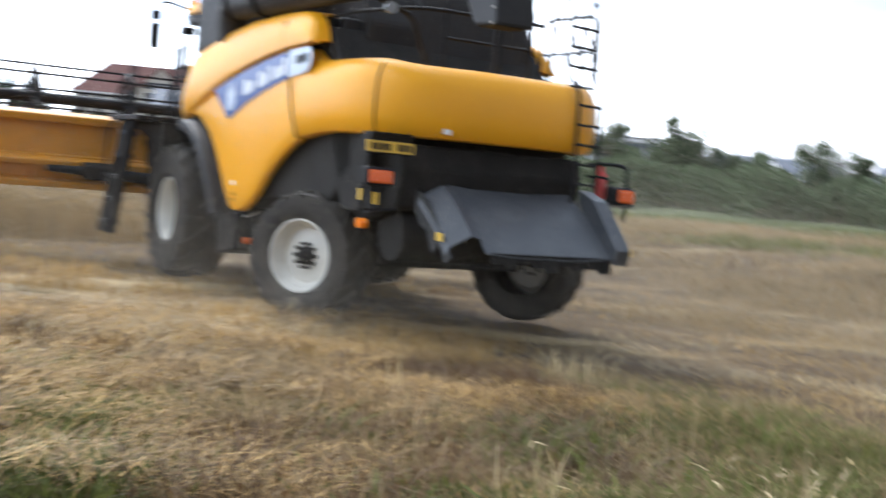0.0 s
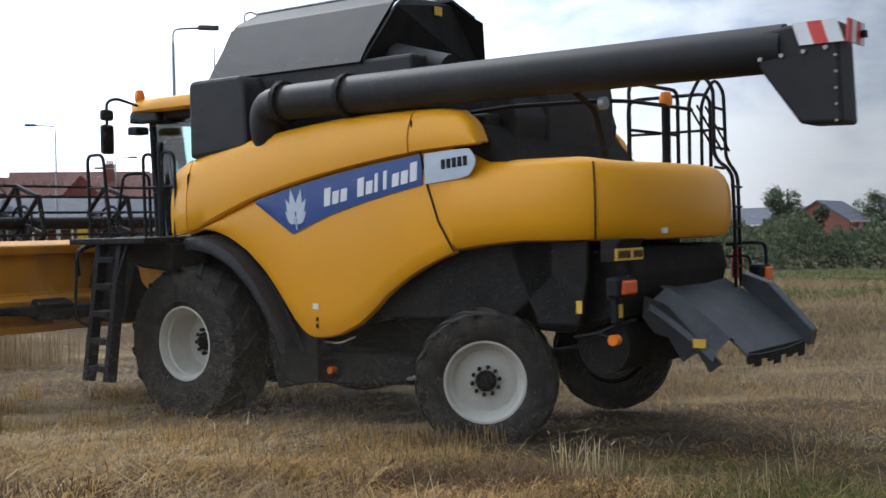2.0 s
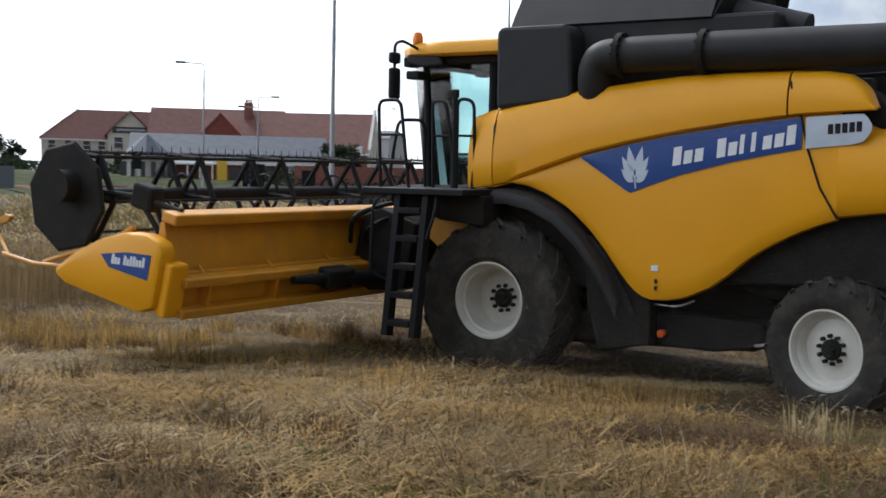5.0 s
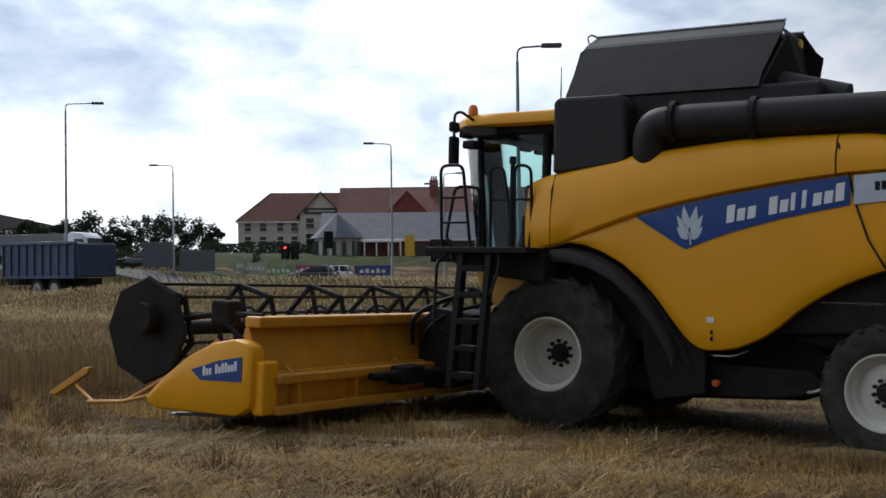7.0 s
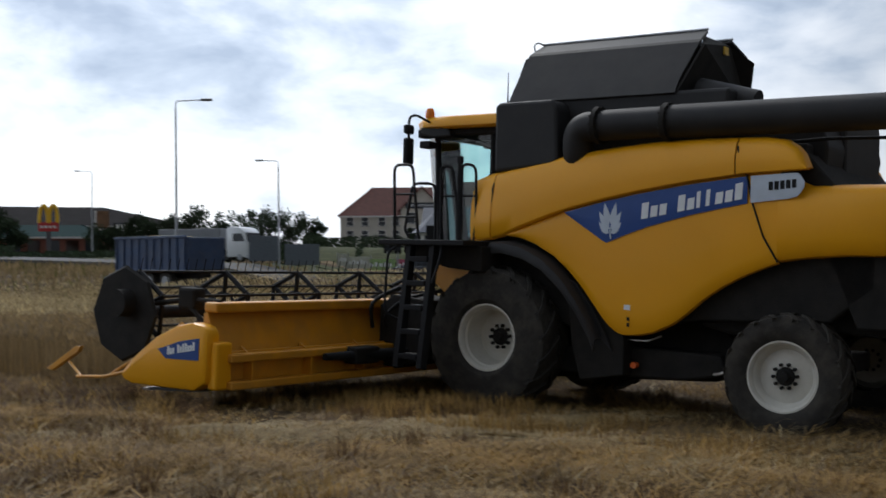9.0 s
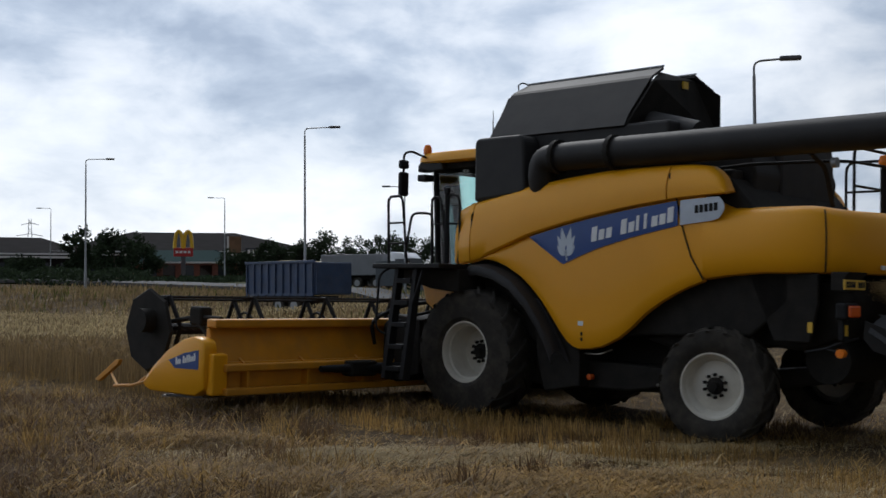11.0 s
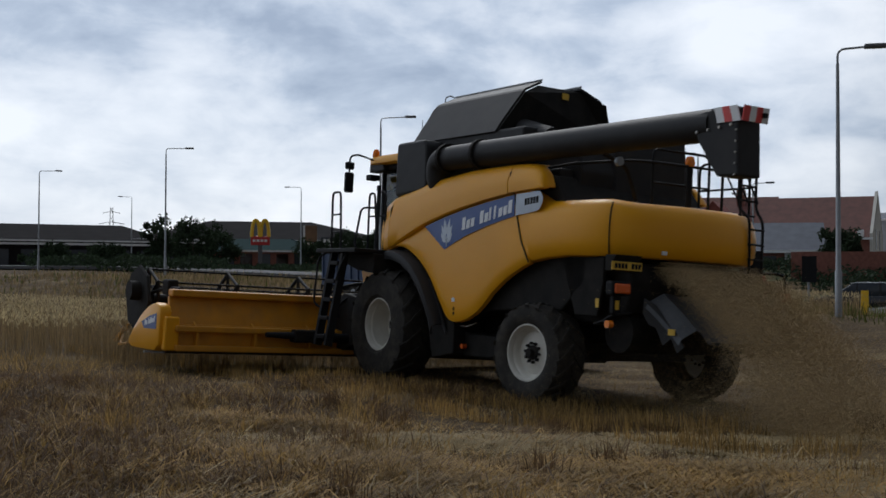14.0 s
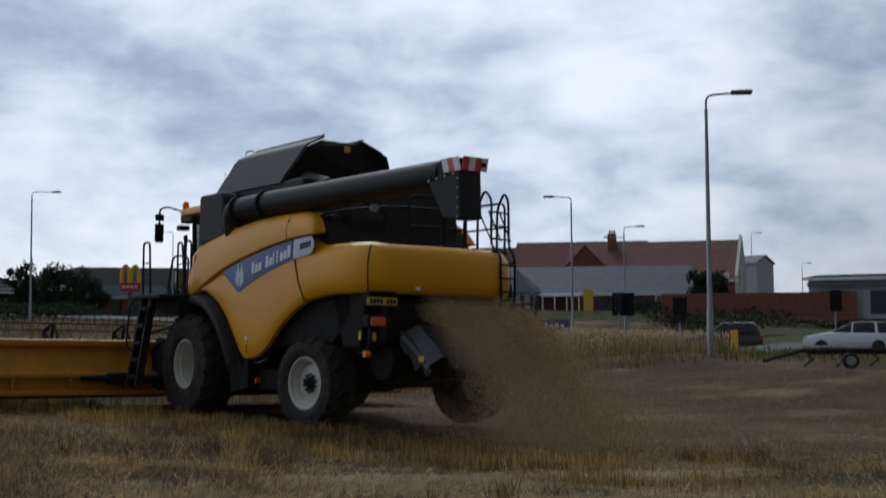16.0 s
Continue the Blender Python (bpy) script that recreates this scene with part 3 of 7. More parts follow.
for s in (1, -1):
    part("front_cowl", upper_panel(0.5, 0.135, s, 6), YELLOW, combine, smooth=True)
    part("upper_side_panel", upper_panel(0.115, -3.16, s, 20), YELLOW, combine, smooth=True)
    part("panel_cap", upper_panel(-3.18, -3.99, s, 12), YELLOW, combine, smooth=True)
    part("lower_side_panel", lower_panel(0.48, -3.66, s, 46), YELLOW, combine, smooth=True)
_, hood_cols = rear_hood(0, 0)
for c in (hood_cols[5], hood_cols[16]):
    part("shut_line", tube([Vector(p) + Vector((-0.002, 0.003 if p[1] > 0 else -0.003, 0)) for p in c[1:8]], 0.009, 6), INK, combine)
part("tail_cowl", thick(skin(hood_cols), 0.03), YELLOW, combine, smooth=True)
# raking shut lines
part("shut_line", tube([(-3.17, Y0 - 0.20, 3.41), (-3.19, Y0 + 0.03, 3.25), (-3.24, Y0 + 0.045, 3.05), (-3.30, Y0 + 0.02, 2.93), (-3.36, Y0 + 0.018, 2.65), (-3.50, Y0 + 0.018, 2.25), (-3.67, Y0 + 0.004, 1.96)], 0.011, 6), INK, combine)
part("shut_line", tube([(0.125, Y0 - 0.2, 3.11), (0.125, Y0 + 0.02, 2.85), (0.125, Y0 + 0.02, 2.4), (0.125, Y0 - 0.03, 2.2)], 0.011, 6), INK, combine)

# side decals: silver tail, blue field, pale leaf roundel and word bars
d_top = lambda x: crease(x) - 0.025
d_bot = lerp_curve([(-0.94, 2.525), (-1.53, 2.15), (-1.8, 2.255), (-2.09, 2.355), (-2.6, 2.485), (-3.0, 2.565), (-3.34, 2.625), (-3.8, 2.67), (-3.9, 2.70), (-3.965, 2.80)])


def decal(x0, x1, n, s, lift):
    cols = []
    for i in range(n + 1):
        x = x0 + (x1 - x0) * i / n
        a, b = d_bot(x), min(d_top(x), 2.955)
        if x < -3.9:
            b -= 0.10 * smooth((-x - 3.9) / 0.065)
        cols.append([(x, s * (Y0 + 0.012 + lift + 0.006 * math.sin(math.pi * v)), a + (b - a) * v) for v in (0, 0.25, 0.5, 0.75, 1)])
    return thick(skin(cols), 0.004)


for s in (1, -1):
    part("decal", decal(-0.95, -3.31, 40, s, 0.006), BLUE_DECAL, combine, "blue side decal")
    part("decal", decal(-3.35, -3.965, 16, s, 0.016), SILVER_DECAL, combine, "silver side decal")
for k, (tall, up) in enumerate(((1, 0), (0.7, 0), (0.7, 0), (0, 0), (1, 0), (0.7, 0), (1, 0), (1, 0), (0.7, 0), (0.7, 0), (1, 0))):
    if tall:
        x = -2.0 - k * 0.116
        zb = 2.44 + (-x - 2.0) * 0.185
        wide = 0.088 if k not in (6, 7) else 0.045
        part("word_bar", prism([(x, zb), (x - wide, zb + wide * 0.185), (x - wide - 0.012, zb + wide * 0.185 + 0.19 * tall), (x - 0.012, zb + 0.19 * tall)], Y0 + 0.024, Y0 + 0.029, 1), WHITE_DECAL, combine)
for k in range(5):
    x = -3.56 - k * 0.066
    part("word_bar", box((x - 0.05, Y0 + 0.034, 2.765 + 0.006 * k), (x, Y0 + 0.037, 2.86 + 0.006 * k)), INK, combine)
leaf = part("roundel", tube([(-1.60, Y0 + 0.024, 2.20), (-1.585, Y0 + 0.024, 2.34)], 0.010, 5), SILVER_DECAL, combine, "pale lobed leaf emblem")
for k, (z0, a, ln, wide) in enumerate(((2.27, 58, 0.20, 0.040), (2.32, 42, 0.25, 0.045), (2.38, 22, 0.25, 0.045))):
    for s in (-1, 1):
        a_ = radians(s * a)
        d, w = Vector((math.sin(a_), 0, math.cos(a_))), Vector((math.cos(a_), 0, -math.sin(a_)))
        root = Vector((-1.585 + s * 0.012, Y0 + 0.024, z0))
        curve = lambda u: root + d * ln * u + Vector((-s * 0.03 * u * u, 0, 0.03 * u * u))
        rim = [curve(u) + w * wide * f * math.sin(math.pi * u ** 0.7) for f, us in ((1, (0, 0.15, 0.35, 0.55, 0.75, 0.92)), (-1, (1, 0.92, 0.75, 0.55, 0.35, 0.15))) for u in us]
        lobe = bmesh.new()
        lobe.faces.new([lobe.verts.new(p) for p in rim])
        part("lobe", thick(lobe, 0.003), SILVER_DECAL, leaf)
bm = box((-1.87, Y0 + 0.004, 1.35), (-1.79, Y0 + 0.010, 1.41))
part("warning_sticker", bm, WHITE_DECAL, combine, "small white sticker")
for z in (1.15, 1.22):
    part("latch", box((-1.86, Y0 - 0.002, z), (-1.83, Y0 + 0.006, z + 0.045)), INK, combine, "small dark panel latch")

# chassis, threshing body and dark lower works
part("threshing_body", prism([(0.35, 1.55), (0.35, 3.05), (-3.9, 3.2), (-4.3, 2.74), (-4.65, 2.72), (-4.7, 2.05), (-4.7, 1.7), (-4.2, 1.3), (-2.6, 1.25), (-1.2, 1.0)], -1.36, 1.36, 1, 0.03), DARK, combine)
part("straw_hood", prism([(-4.2, 1.98), (-5.30, 1.98), (-5.36, 1.75), (-5.25, 1.32), (-4.7, 1.15), (-4.0, 1.2)], -1.12, 1.12, 1, 0.04), DARK, combine)
bm = prism([(-4.15, 2.05), (-5.05, 2.05), (-5.05, 1.7), (-4.95, 1.25), (-4.5, 1.25)], 1.3, 1.36, 1, 0.02)
part("side_shield", bm, DARK, combine)
part("chassis_beam", prism([(0.1, 0.75), (-1.4, 0.9), (-2.9, 0.85), (-3.0, 0.62), (-2.4, 0.52), (0.0, 0.52)], -1.25, 1.25, 1, 0.03), DARK, combine)
# underbody block, added dark and low to deepen the shade beneath the machine
part("belly_pan", prism([(0.3, 0.62), (0.1, 1.5), (-2.6, 1.4), (-3.0, 0.9), (-2.7, 0.50), (-0.4, 0.40)], -0.85, 0.85, 1, 0.03), DARK, combine, "dark underbody block between the wheels, added to deepen the shade")
for s in (1, -1):
    part("wheel_liner", prism([(-0.95, 1.7), (-1.25, 1.55), (-1.75, 1.02), (-1.75, 0.55), (-1.15, 0.45), (-1.02, 0.9)], s * 0.86, s * 1.46, 1, 0.02), DARK, combine)
part("front_axle", tube([(0, -1.2, 0.92), (0, 1.2, 0.92)], 0.2, 14), DARK, combine, smooth=True)
part("rear_axle", box((-3.87, -1.42, 0.6), (-3.63, 1.08, 0.84), 0.03), DARK, combine)
for s in (1, -1):
    part("axle_mount", box((-0.28, s * 0.9 - 0.14, 0.6), (0.28, s * 0.9 + 0.14, 1.7), 0.04), DARK, combine)
part("fuel_tank", prism([(-2.6, 1.2), (-3.9, 1.75), (-4.2, 1.75), (-4.2, 1.15), (-3.0, 1.1)], -1.1, 1.2, 1, 0.05), DARK, combine)
bm = tube([(-1.83, 1.28, 0.673), (-1.83, 1.36, 0.673)], 0.04, 14)
part("side_reflector", bm, ORANGELENS, combine, "orange side marker")
bm = tube(bend([(-1.75, 1.35, 0.98), (-2.05, 1.42, 0.98), (-2.2, 1.35, 1.05)]), 0.012, 6)
part("hose", bm, STEEL, combine)
bm = tube(bend([(-2.75, 1.2, 0.62), (-2.95, 1.3, 0.64), (-3.1, 1.25, 0.8)]), 0.02, 6)
part("pipe", bm, STEEL, combine)

# grain tank
bm = box((-2.9, -1.16, 3.0), (0.16, 1.16, 4.02), 0.04)
part("grain_tank", bm, BLACK, combine)
for s in (1, -1):
    part("tank_box", prism([(0.16, 3.05), (0.165, 3.9), (0.12, 3.96), (-0.68, 3.96), (-0.76, 3.86), (-0.80, 3.18), (-0.7, 3.12)], s * 1.1, s * 1.50, 1, 0.045), PLASTIC, combine, "black moulded tank side box")
    lidpts = [(1.20, 3.99), (1.10, 4.16), (0.80, 4.66), (0.76, 4.70), (0.40, 4.87)]
    xs = [(0.15, -2.22), (0.14, -2.23), (0.09, -2.36), (0.085, -2.36), (0.10, -2.29)]
    cols = []
    for k in range(9):
        u = k / 8
        cols.append([(a + (b - a) * u, s * y, z) for (y, z), (a, b) in zip(lidpts, xs)])
    part("tank_lid", thick(skin(cols), 0.035), BLACK, combine, "raised black grain tank lid panel")
    part("lid_edge", tube([(0.11, s * 0.39, 4.885), (-2.30, s * 0.40, 4.885)], 0.016, 6), GALV, combine)
for x, inner in ((-2.24, -2.44), (0.12, 0.10)):
    bm = bmesh.new()
    f = [bm.verts.new(p) for p in ((x, 1.16, 4.0), (inner, 0.82, 4.62), (x - 0.02 if x < 0 else x, 0.42, 4.80), (x - 0.02 if x < 0 else x, -0.42, 4.80), (inner, -0.82, 4.62), (x, -1.16, 4.0))]
    bm.faces.new(f)
    part("lid_end", thick(bm, 0.03), DARK, combine, "dark end sheet of the tank lid")
part("hinge_handle", tube(bend([(0.10, 0.62, 4.74), (0.15, 0.58, 4.86), (0.12, 0.5, 4.9), (0.06, 0.45, 4.86)], 0.05), 0.012, 6), GALV, combine)
part("yellow_tag", box((-2.37, -0.10, 4.62), (-2.345, 0.02, 4.72)), PLATE, combine, "yellow sticker on the lid end")
part("aerial", tube([(0.35, 0.9, 3.95), (0.35, 0.9, 4.45)], [0.012, 0.005], 6), INK, combine)

# unloading auger, folded back along the side
aug = tube(bend([(-1.02, 1.10, 2.95), (-1.02, 1.40, 3.2), (-1.06, 1.46, 3.58), (-1.5, 1.47, 3.60), (-2.3, 1.46, 3.605)], 0.22, 6), 0.19, 24)
tube([(-2.2, 1.46, 3.605), (-6.95, 1.33, 3.62)], 0.20, 28, aug)
aug = part("unloading_auger", aug, BLACK, combine, "long black unloading auger tube", smooth=True)
for x in (-1.36, -2.28):
    fl = turned([(0.19, -0.03), (0.232, -0.03), (0.232, 0.03), (0.19, 0.03)], "X", 28)
    fl.transform(Matrix.Translation((x, 1.47, 3.60)))
    part("flange", fl, DARK, aug, smooth=True)
    for k in range(14):
        a = 2 * math.pi * k / 14
        c = (1.47 + 0.215 * math.cos(a), 3.60 + 0.215 * math.sin(a))
        part("flange_bolt", tube([(x - 0.05, *c), (x + 0.05, *c)], 0.014, 6), DARK, aug)
spout = prism([(-6.72, 3.74), (-7.05, 3.78), (-7.43, 3.78), (-7.47, 2.96), (-7.12, 2.97), (-6.79, 3.43)], 1.12, 1.50, 1, 0.03)
spout = part("spout", spout, BLACK, aug, "black rubber discharge spout")
for k in range(4):
    part("bolt", tube([(-6.80 - 0.18 * k, 1.50, 3.52 + 0.015 * k), (-6.80 - 0.18 * k, 1.525, 3.52 + 0.015 * k)], 0.018, 8), STEEL, aug)
for k in range(5):
    part("bolt", tube([(-7.42, 1.50, 3.5 - 0.13 * k), (-7.42, 1.52, 3.5 - 0.13 * k)], 0.011, 8), STEEL, aug)
# chevron board round the spout's end
for k in range(3):
    b = SIGNRED if k % 2 else WHITE
    x = -7.13 - 0.12 * k
    part("chevron_stripe", prism([(x, 3.60), (x - 0.12, 3.60), (x - 0.06, 3.785), (x + 0.06, 3.785)], 1.505, 1.52, 1), b, aug)
for k in range(4):
    b = WHITE if k % 2 else SIGNRED
    y = 1.51 - 0.105 * k
    part("chevron_stripe", prism([(y, 3.60), (y - 0.105, 3.60), (y - 0.135, 3.785), (y - 0.03, 3.785)], -7.515, -7.50, 0), b, aug)
part("end_lamp", box((-7.56, 1.13, 3.66), (-7.515, 1.19, 3.72), 0.01), INK, aug)
part("cradle", tube(bend([(-4.9, 0.7, 2.85), (-4.9, 0.9, 3.3), (-4.95, 1.35, 3.42)]), 0.03, 8), DARK, combine)
part("work_lamp", tube([(-5.2, 1.33, 3.30), (-5.26, 1.33, 3.30)], 0.06, 14), GALV, combine, "round work lamp under the auger")

# engine deck
part("engine_housing", prism([(-2.85, 2.95), (-2.85, 3.62), (-3.1, 3.72), (-3.75, 3.72), (-3.92, 3.62), (-4.02, 3.3), (-3.98, 3.0), (-3.85, 2.8)], -1.2, 0.95, 1, 0.04), BLACK, combine)
part("radiator_screen", prism([(-3.55, 2.95), (-3.55, 3.92), (-3.98, 3.95), (-4.03, 3.6), (-4.03, 2.95)], -1.1, 0.35, 1, 0.05), BLACK, combine)
part("deck", box((-5.05, -1.0, 2.72), (-3.7, 1.0, 2.78), 0.01), DARK, combine)
part("air_intake", tube([(-2.35, 0.75, 4.06), (-3.1, 0.78, 3.86)], 0.16, 16), BLACK, combine, smooth=True)
part("exhaust", tube([(-3.7, 1.0, 2.8), (-3.7, 1.0, 3.35)], 0.05, 12), DARK, combine, smooth=True)
part("deck_box", box((-3.86, 0.95, 3.05), (-3.62, 1.2, 3.32), 0.03), PLASTIC, combine)
part("pole", tube([(-3.72, 1.28, 2.82), (-3.72, 1.28, 3.1)], 0.014, 6), GALV, combine)

rail = 0.02
part("deck_rail", tube(bend([(-3.4, 1.22, 3.32), (-4.1, 1.20, 3.36), (-5.05, 1.0, 3.36), (-5.2, 0.75, 3.36), (-5.25, 0.0, 3.36), (-5.25, -0.5, 3.36)], 0.15), rail, 8), INK, combine)
part("deck_rail", tube(bend([(-5.12, 0.62, 2.8), (-5.12, 0.62, 3.56), (-5.12, -0.45, 3.56), (-5.12, -0.45, 2.8)], 0.12), rail, 8), INK, combine)
part("deck_rail", tube([(-5.12, 0.62, 3.1), (-5.12, -0.45, 3.1)], rail * 0.8, 8), INK, combine)
part("deck_rail", tube(bend([(-4.1, -1.3, 2.8), (-4.1, -1.3, 3.6), (-5.1, -1.3, 3.6), (-5.1, -1.3, 2.8)], 0.14), rail, 8), INK, combine)
part("deck_rail", tube([(-4.1, -1.3, 3.2), (-5.1, -1.3, 3.2)], rail * 0.8, 8), INK, combine)
part("deck_rail", tube(bend([(-5.12, -0.72, 2.8), (-5.12, -0.72, 3.5), (-5.26, -0.75, 3.75), (-5.36, -0.8, 3.6), (-5.36, -0.8, 2.86), (-5.54, -0.84, 2.72), (-5.56, -0.84, 2.2)], 0.12), rail, 8), INK, combine)
part("deck_rail", tube(bend([(-5.05, -1.18, 2.8), (-5.05, -1.18, 3.5), (-5.2, -1.2, 3.75), (-5.30, -1.2, 3.6), (-5.32, -1.2, 2.86), (-5.44, -1.22, 2.7), (-5.46, -1.22, 1.5)], 0.12), rail, 8), INK, combine)
lad = part("rear_ladder", tube([(-5.56, -0.84, 2.3), (-5.56, -0.84, 1.5)], rail, 8), INK, combine, "narrow black ladder up to the deck")
for k in range(9):
    xr = -5.55 if k < 5 else -5.36
    part("rung", tube([(xr, -0.82, 1.72 + 0.21 * k), (xr + 0.07, -1.21, 1.72 + 0.21 * k)], 0.015, 6), INK, lad)
for k in range(3):
    part("brace", tube([(-5.1, -0.74 - 0.22 * k, 3.45), (-5.36, -0.80 - 0.2 * k, 2.95)], 0.013, 6), INK, lad)
bm = tube([(-5.22, 0.03, 2.75), (-5.22, 0.03, 3.36)], 0.045, 12)
bx = part("beacon_post", bm, INK, combine)
part("beacon", turned([(0.065, 3.36), (0.068, 3.40), (0.062, 3.46), (0.045, 3.50), (0.0001, 3.51)], "Z", 18), AMBER, bx, "amber flashing beacon", smooth=True).location = (-5.22, 0.03, 0)

# tail lamps, plate
pl = part("number_plate", box((-5.475, 1.07, 1.865), (-5.46, 1.59, 1.975), 0.004), PLATE, combine, "yellow rear number plate with dark bars")
for k in range(8):
    if k != 4:
        y = 1.545 - k * 0.058
        part("plate_bar", box((-5.479, y - 0.044, 1.887), (-5.476, y, 1.953)), INK, pl)
part("plate_bracket", prism([(-5.3, 2.06), (-5.52, 2.06), (-5.46, 1.99), (-5.46, 1.85), (-5.3, 1.85)], 1.1, 1.56, 1, 0.01), DARK, combine)
lamp_box = part("tail_lamp", box((-5.50, 1.27, 1.53), (-5.36, 1.59, 1.72), 0.03), INK, combine, "black tail lamp housing")
part("lens", box((-5.535, 1.30, 1.56), (-5.50, 1.56, 1.69), 0.02), ORANGELENS, lamp_box, "orange and red lens")
part("lamp_stay", box((-5.42, 1.36, 1.3), (-5.36, 1.50, 1.55), 0.01), INK, combine)
part("yellow_reflector", box((-5.43, 1.40, 1.35), (-5.42, 1.46, 1.47)), PLATE, combine, "yellow warning sticker")
part("warning_sticker", box((-4.99, 1.365, 1.37), (-4.93, 1.372, 1.49)), PLATE, combine, "yellow warning sticker")
bm = tube([(-5.43, 1.52, 1.16), (-5.43, 1.60, 1.16)], 0.05, 14)
part("orange_marker", bm, AMBER, combine, "round orange marker lamp")
bm = tube(bend([(-4.9, 1.35, 1.15), (-5.2, 1.45, 1.2), (-5.4, 1.5, 1.28), (-5.45, 1.2, 1.32)]), 0.018, 6)
tube([(-5.2, 1.45, 1.2), (-5.43, 1.53, 1.16)], 0.015, 6, bm)
part("lamp_arm", bm, INK, combine)
bm = tube(bend([(-5.3, -1.2, 1.95), (-5.55, -1.35, 1.97), (-5.62, -1.52, 1.95), (-5.62, -1.52, 1.35)], 0.08), 0.02, 8)
tube(bend([(-5.3, -1.2, 1.82), (-5.5, -1.36, 1.82), (-5.52, -1.38, 1.6)], 0.06), 0.015, 8, bm)
part("lamp_arm", bm, INK, combine)
lamp_box = part("tail_lamp", box((-5.64, -1.62, 1.53), (-5.5, -1.32, 1.73), 0.03), INK, combine, "black tail lamp housing")
part("lens", box((-5.675, -1.60, 1.56), (-5.64, -1.40, 1.70), 0.02), ORANGELENS, lamp_box, "orange and red lens")
part("fire_extinguisher", turned([(0.0001, 1.58), (0.06, 1.58), (0.065, 1.62), (0.065, 1.85), (0.03, 1.9), (0.025, 1.95), (0.0001, 1.96)], "Z", 16), SIGNRED, combine, "red fire extinguisher", smooth=True).location = (-5.36, -1.36, 0)
part("blue_sticker", box((-5.545, 0.7, 2.10), (-5.52, 0.78, 2.15)), WHITE_DECAL, combine)

# straw chute hinged under the tail
slope = lambda u: (-0.12 - 0.85 * u, 0.10 - 0.44 * u - 0.18 * u * u)
cols = []
for k in range(8):
    x, z = slope(k / 7)
    cols.append([(x, y, z + dz) for y, dz in ((0.62, 0.0), (0.30, -0.025), (-0.40, -0.03), (-0.90, 0.0))])
chute = part("straw_chute", thick(skin(cols), 0.015), GREYSTEEL, combine, "dusty grey steel straw chute")
chute.location = (-5.3, 0, 1.50)
# outer cheek folded over the edge of the slide, with a torn rubber skirt
cols = []
for k in range(6):
    x, z = slope(0.12 + 0.74 * k / 5)
    cols.append([(x, 0.61, z + 0.015), (x - 0.02, 0.74, z + 0.05), (x + 0.03, 0.95, z - 0.07), (x + 0.05, 0.98, z - 0.15)])
part("cheek", thick(skin(cols), 0.012), GREYSTEEL, chute, "folded grey cheek plate")
skirt = prism([(-0.12, 0.02), (-0.34, -0.06), (-0.88, -0.58), (-0.76, -0.66), (-0.64, -0.48), (-0.50, -0.58), (-0.36, -0.36), (-0.22, -0.32), (-0.10, -0.18)], 0.94, 0.96, 1)
part("skirt", skirt, PLASTIC, chute, "torn black rubber skirt")
part("sticker", box((-0.74, 0.985, -0.44), (-0.62, 0.995, -0.36)), PLATE, chute, "yellow warning sticker")
part("cheek", prism([(-0.30, 0.16), (-0.58, 0.06), (-1.04, -0.42), (-1.0, -0.58), (-0.70, -0.36), (-0.30, 0.02)], -1.08, -0.90, 1, 0.012), GREYSTEEL, chute)
part("yellow_reflector", box((-1.03, -1.10, -0.47), (-0.97, -1.085, -0.40)), PLATE, chute, "yellow reflector")
for k in range(9):
    drop = (0.10, 0.14, 0.08, 0.12, 0.16, 0.09, 0.13, 0.11, 0.15)[k]
    part("rubber_flap", box((-0.965, 0.56 - 0.163 * k - 0.155, -0.52 - drop), (-0.945, 0.56 - 0.163 * k, -0.51), 0.004), DARK, chute)
part("vane", prism([(-0.2, -0.1), (-0.45, -0.25), (-0.35, -0.5), (-0.1, -0.3)], -0.5, 0.5, 1, 0.01), DARK, chute)
part("chopper", tube([(-5.0, -1.0, 1.05), (-5.0, 1.0, 1.05)], 0.28, 20), DARK, combine, smooth=True)

# mudguards
for s in (1, -1):
    cols = []
    for x, z in ((0.62, 2.02), (0.42, 2.10), (0.2, 2.14), (-0.1, 2.16), (-0.4, 2.10), (-0.7, 1.96), (-0.98, 1.72), (-1.2, 1.45), (-1.36, 1.2), (-1.46, 0.99)):
        cols.append([(x, s * y, z + dz) for y, dz in ((0.95, 0.0), (1.3, 0.02), (1.60, 0.0), (1.68, -0.03), (1.71, -0.10), (1.70, -0.16))])
    part("mudguard", thick(skin(cols), 0.03), PLASTIC, combine, "dark grey plastic mudguard", smooth=True)
    cols = [[(x, s * 1.50, z - 0.02), (x - 0.10 - 0.06 * k / 6, s * 1.52, z - 0.05 - 0.1 * k / 6)] for k, (x, z) in enumerate(((-0.98, 1.72), (-1.1, 1.58), (-1.2, 1.45), (-1.28, 1.32), (-1.36, 1.2), (-1.42, 1.08), (-1.46, 0.99)))]
    part("mudguard_flap", thick(skin(cols), 0.02), PLASTIC, combine)

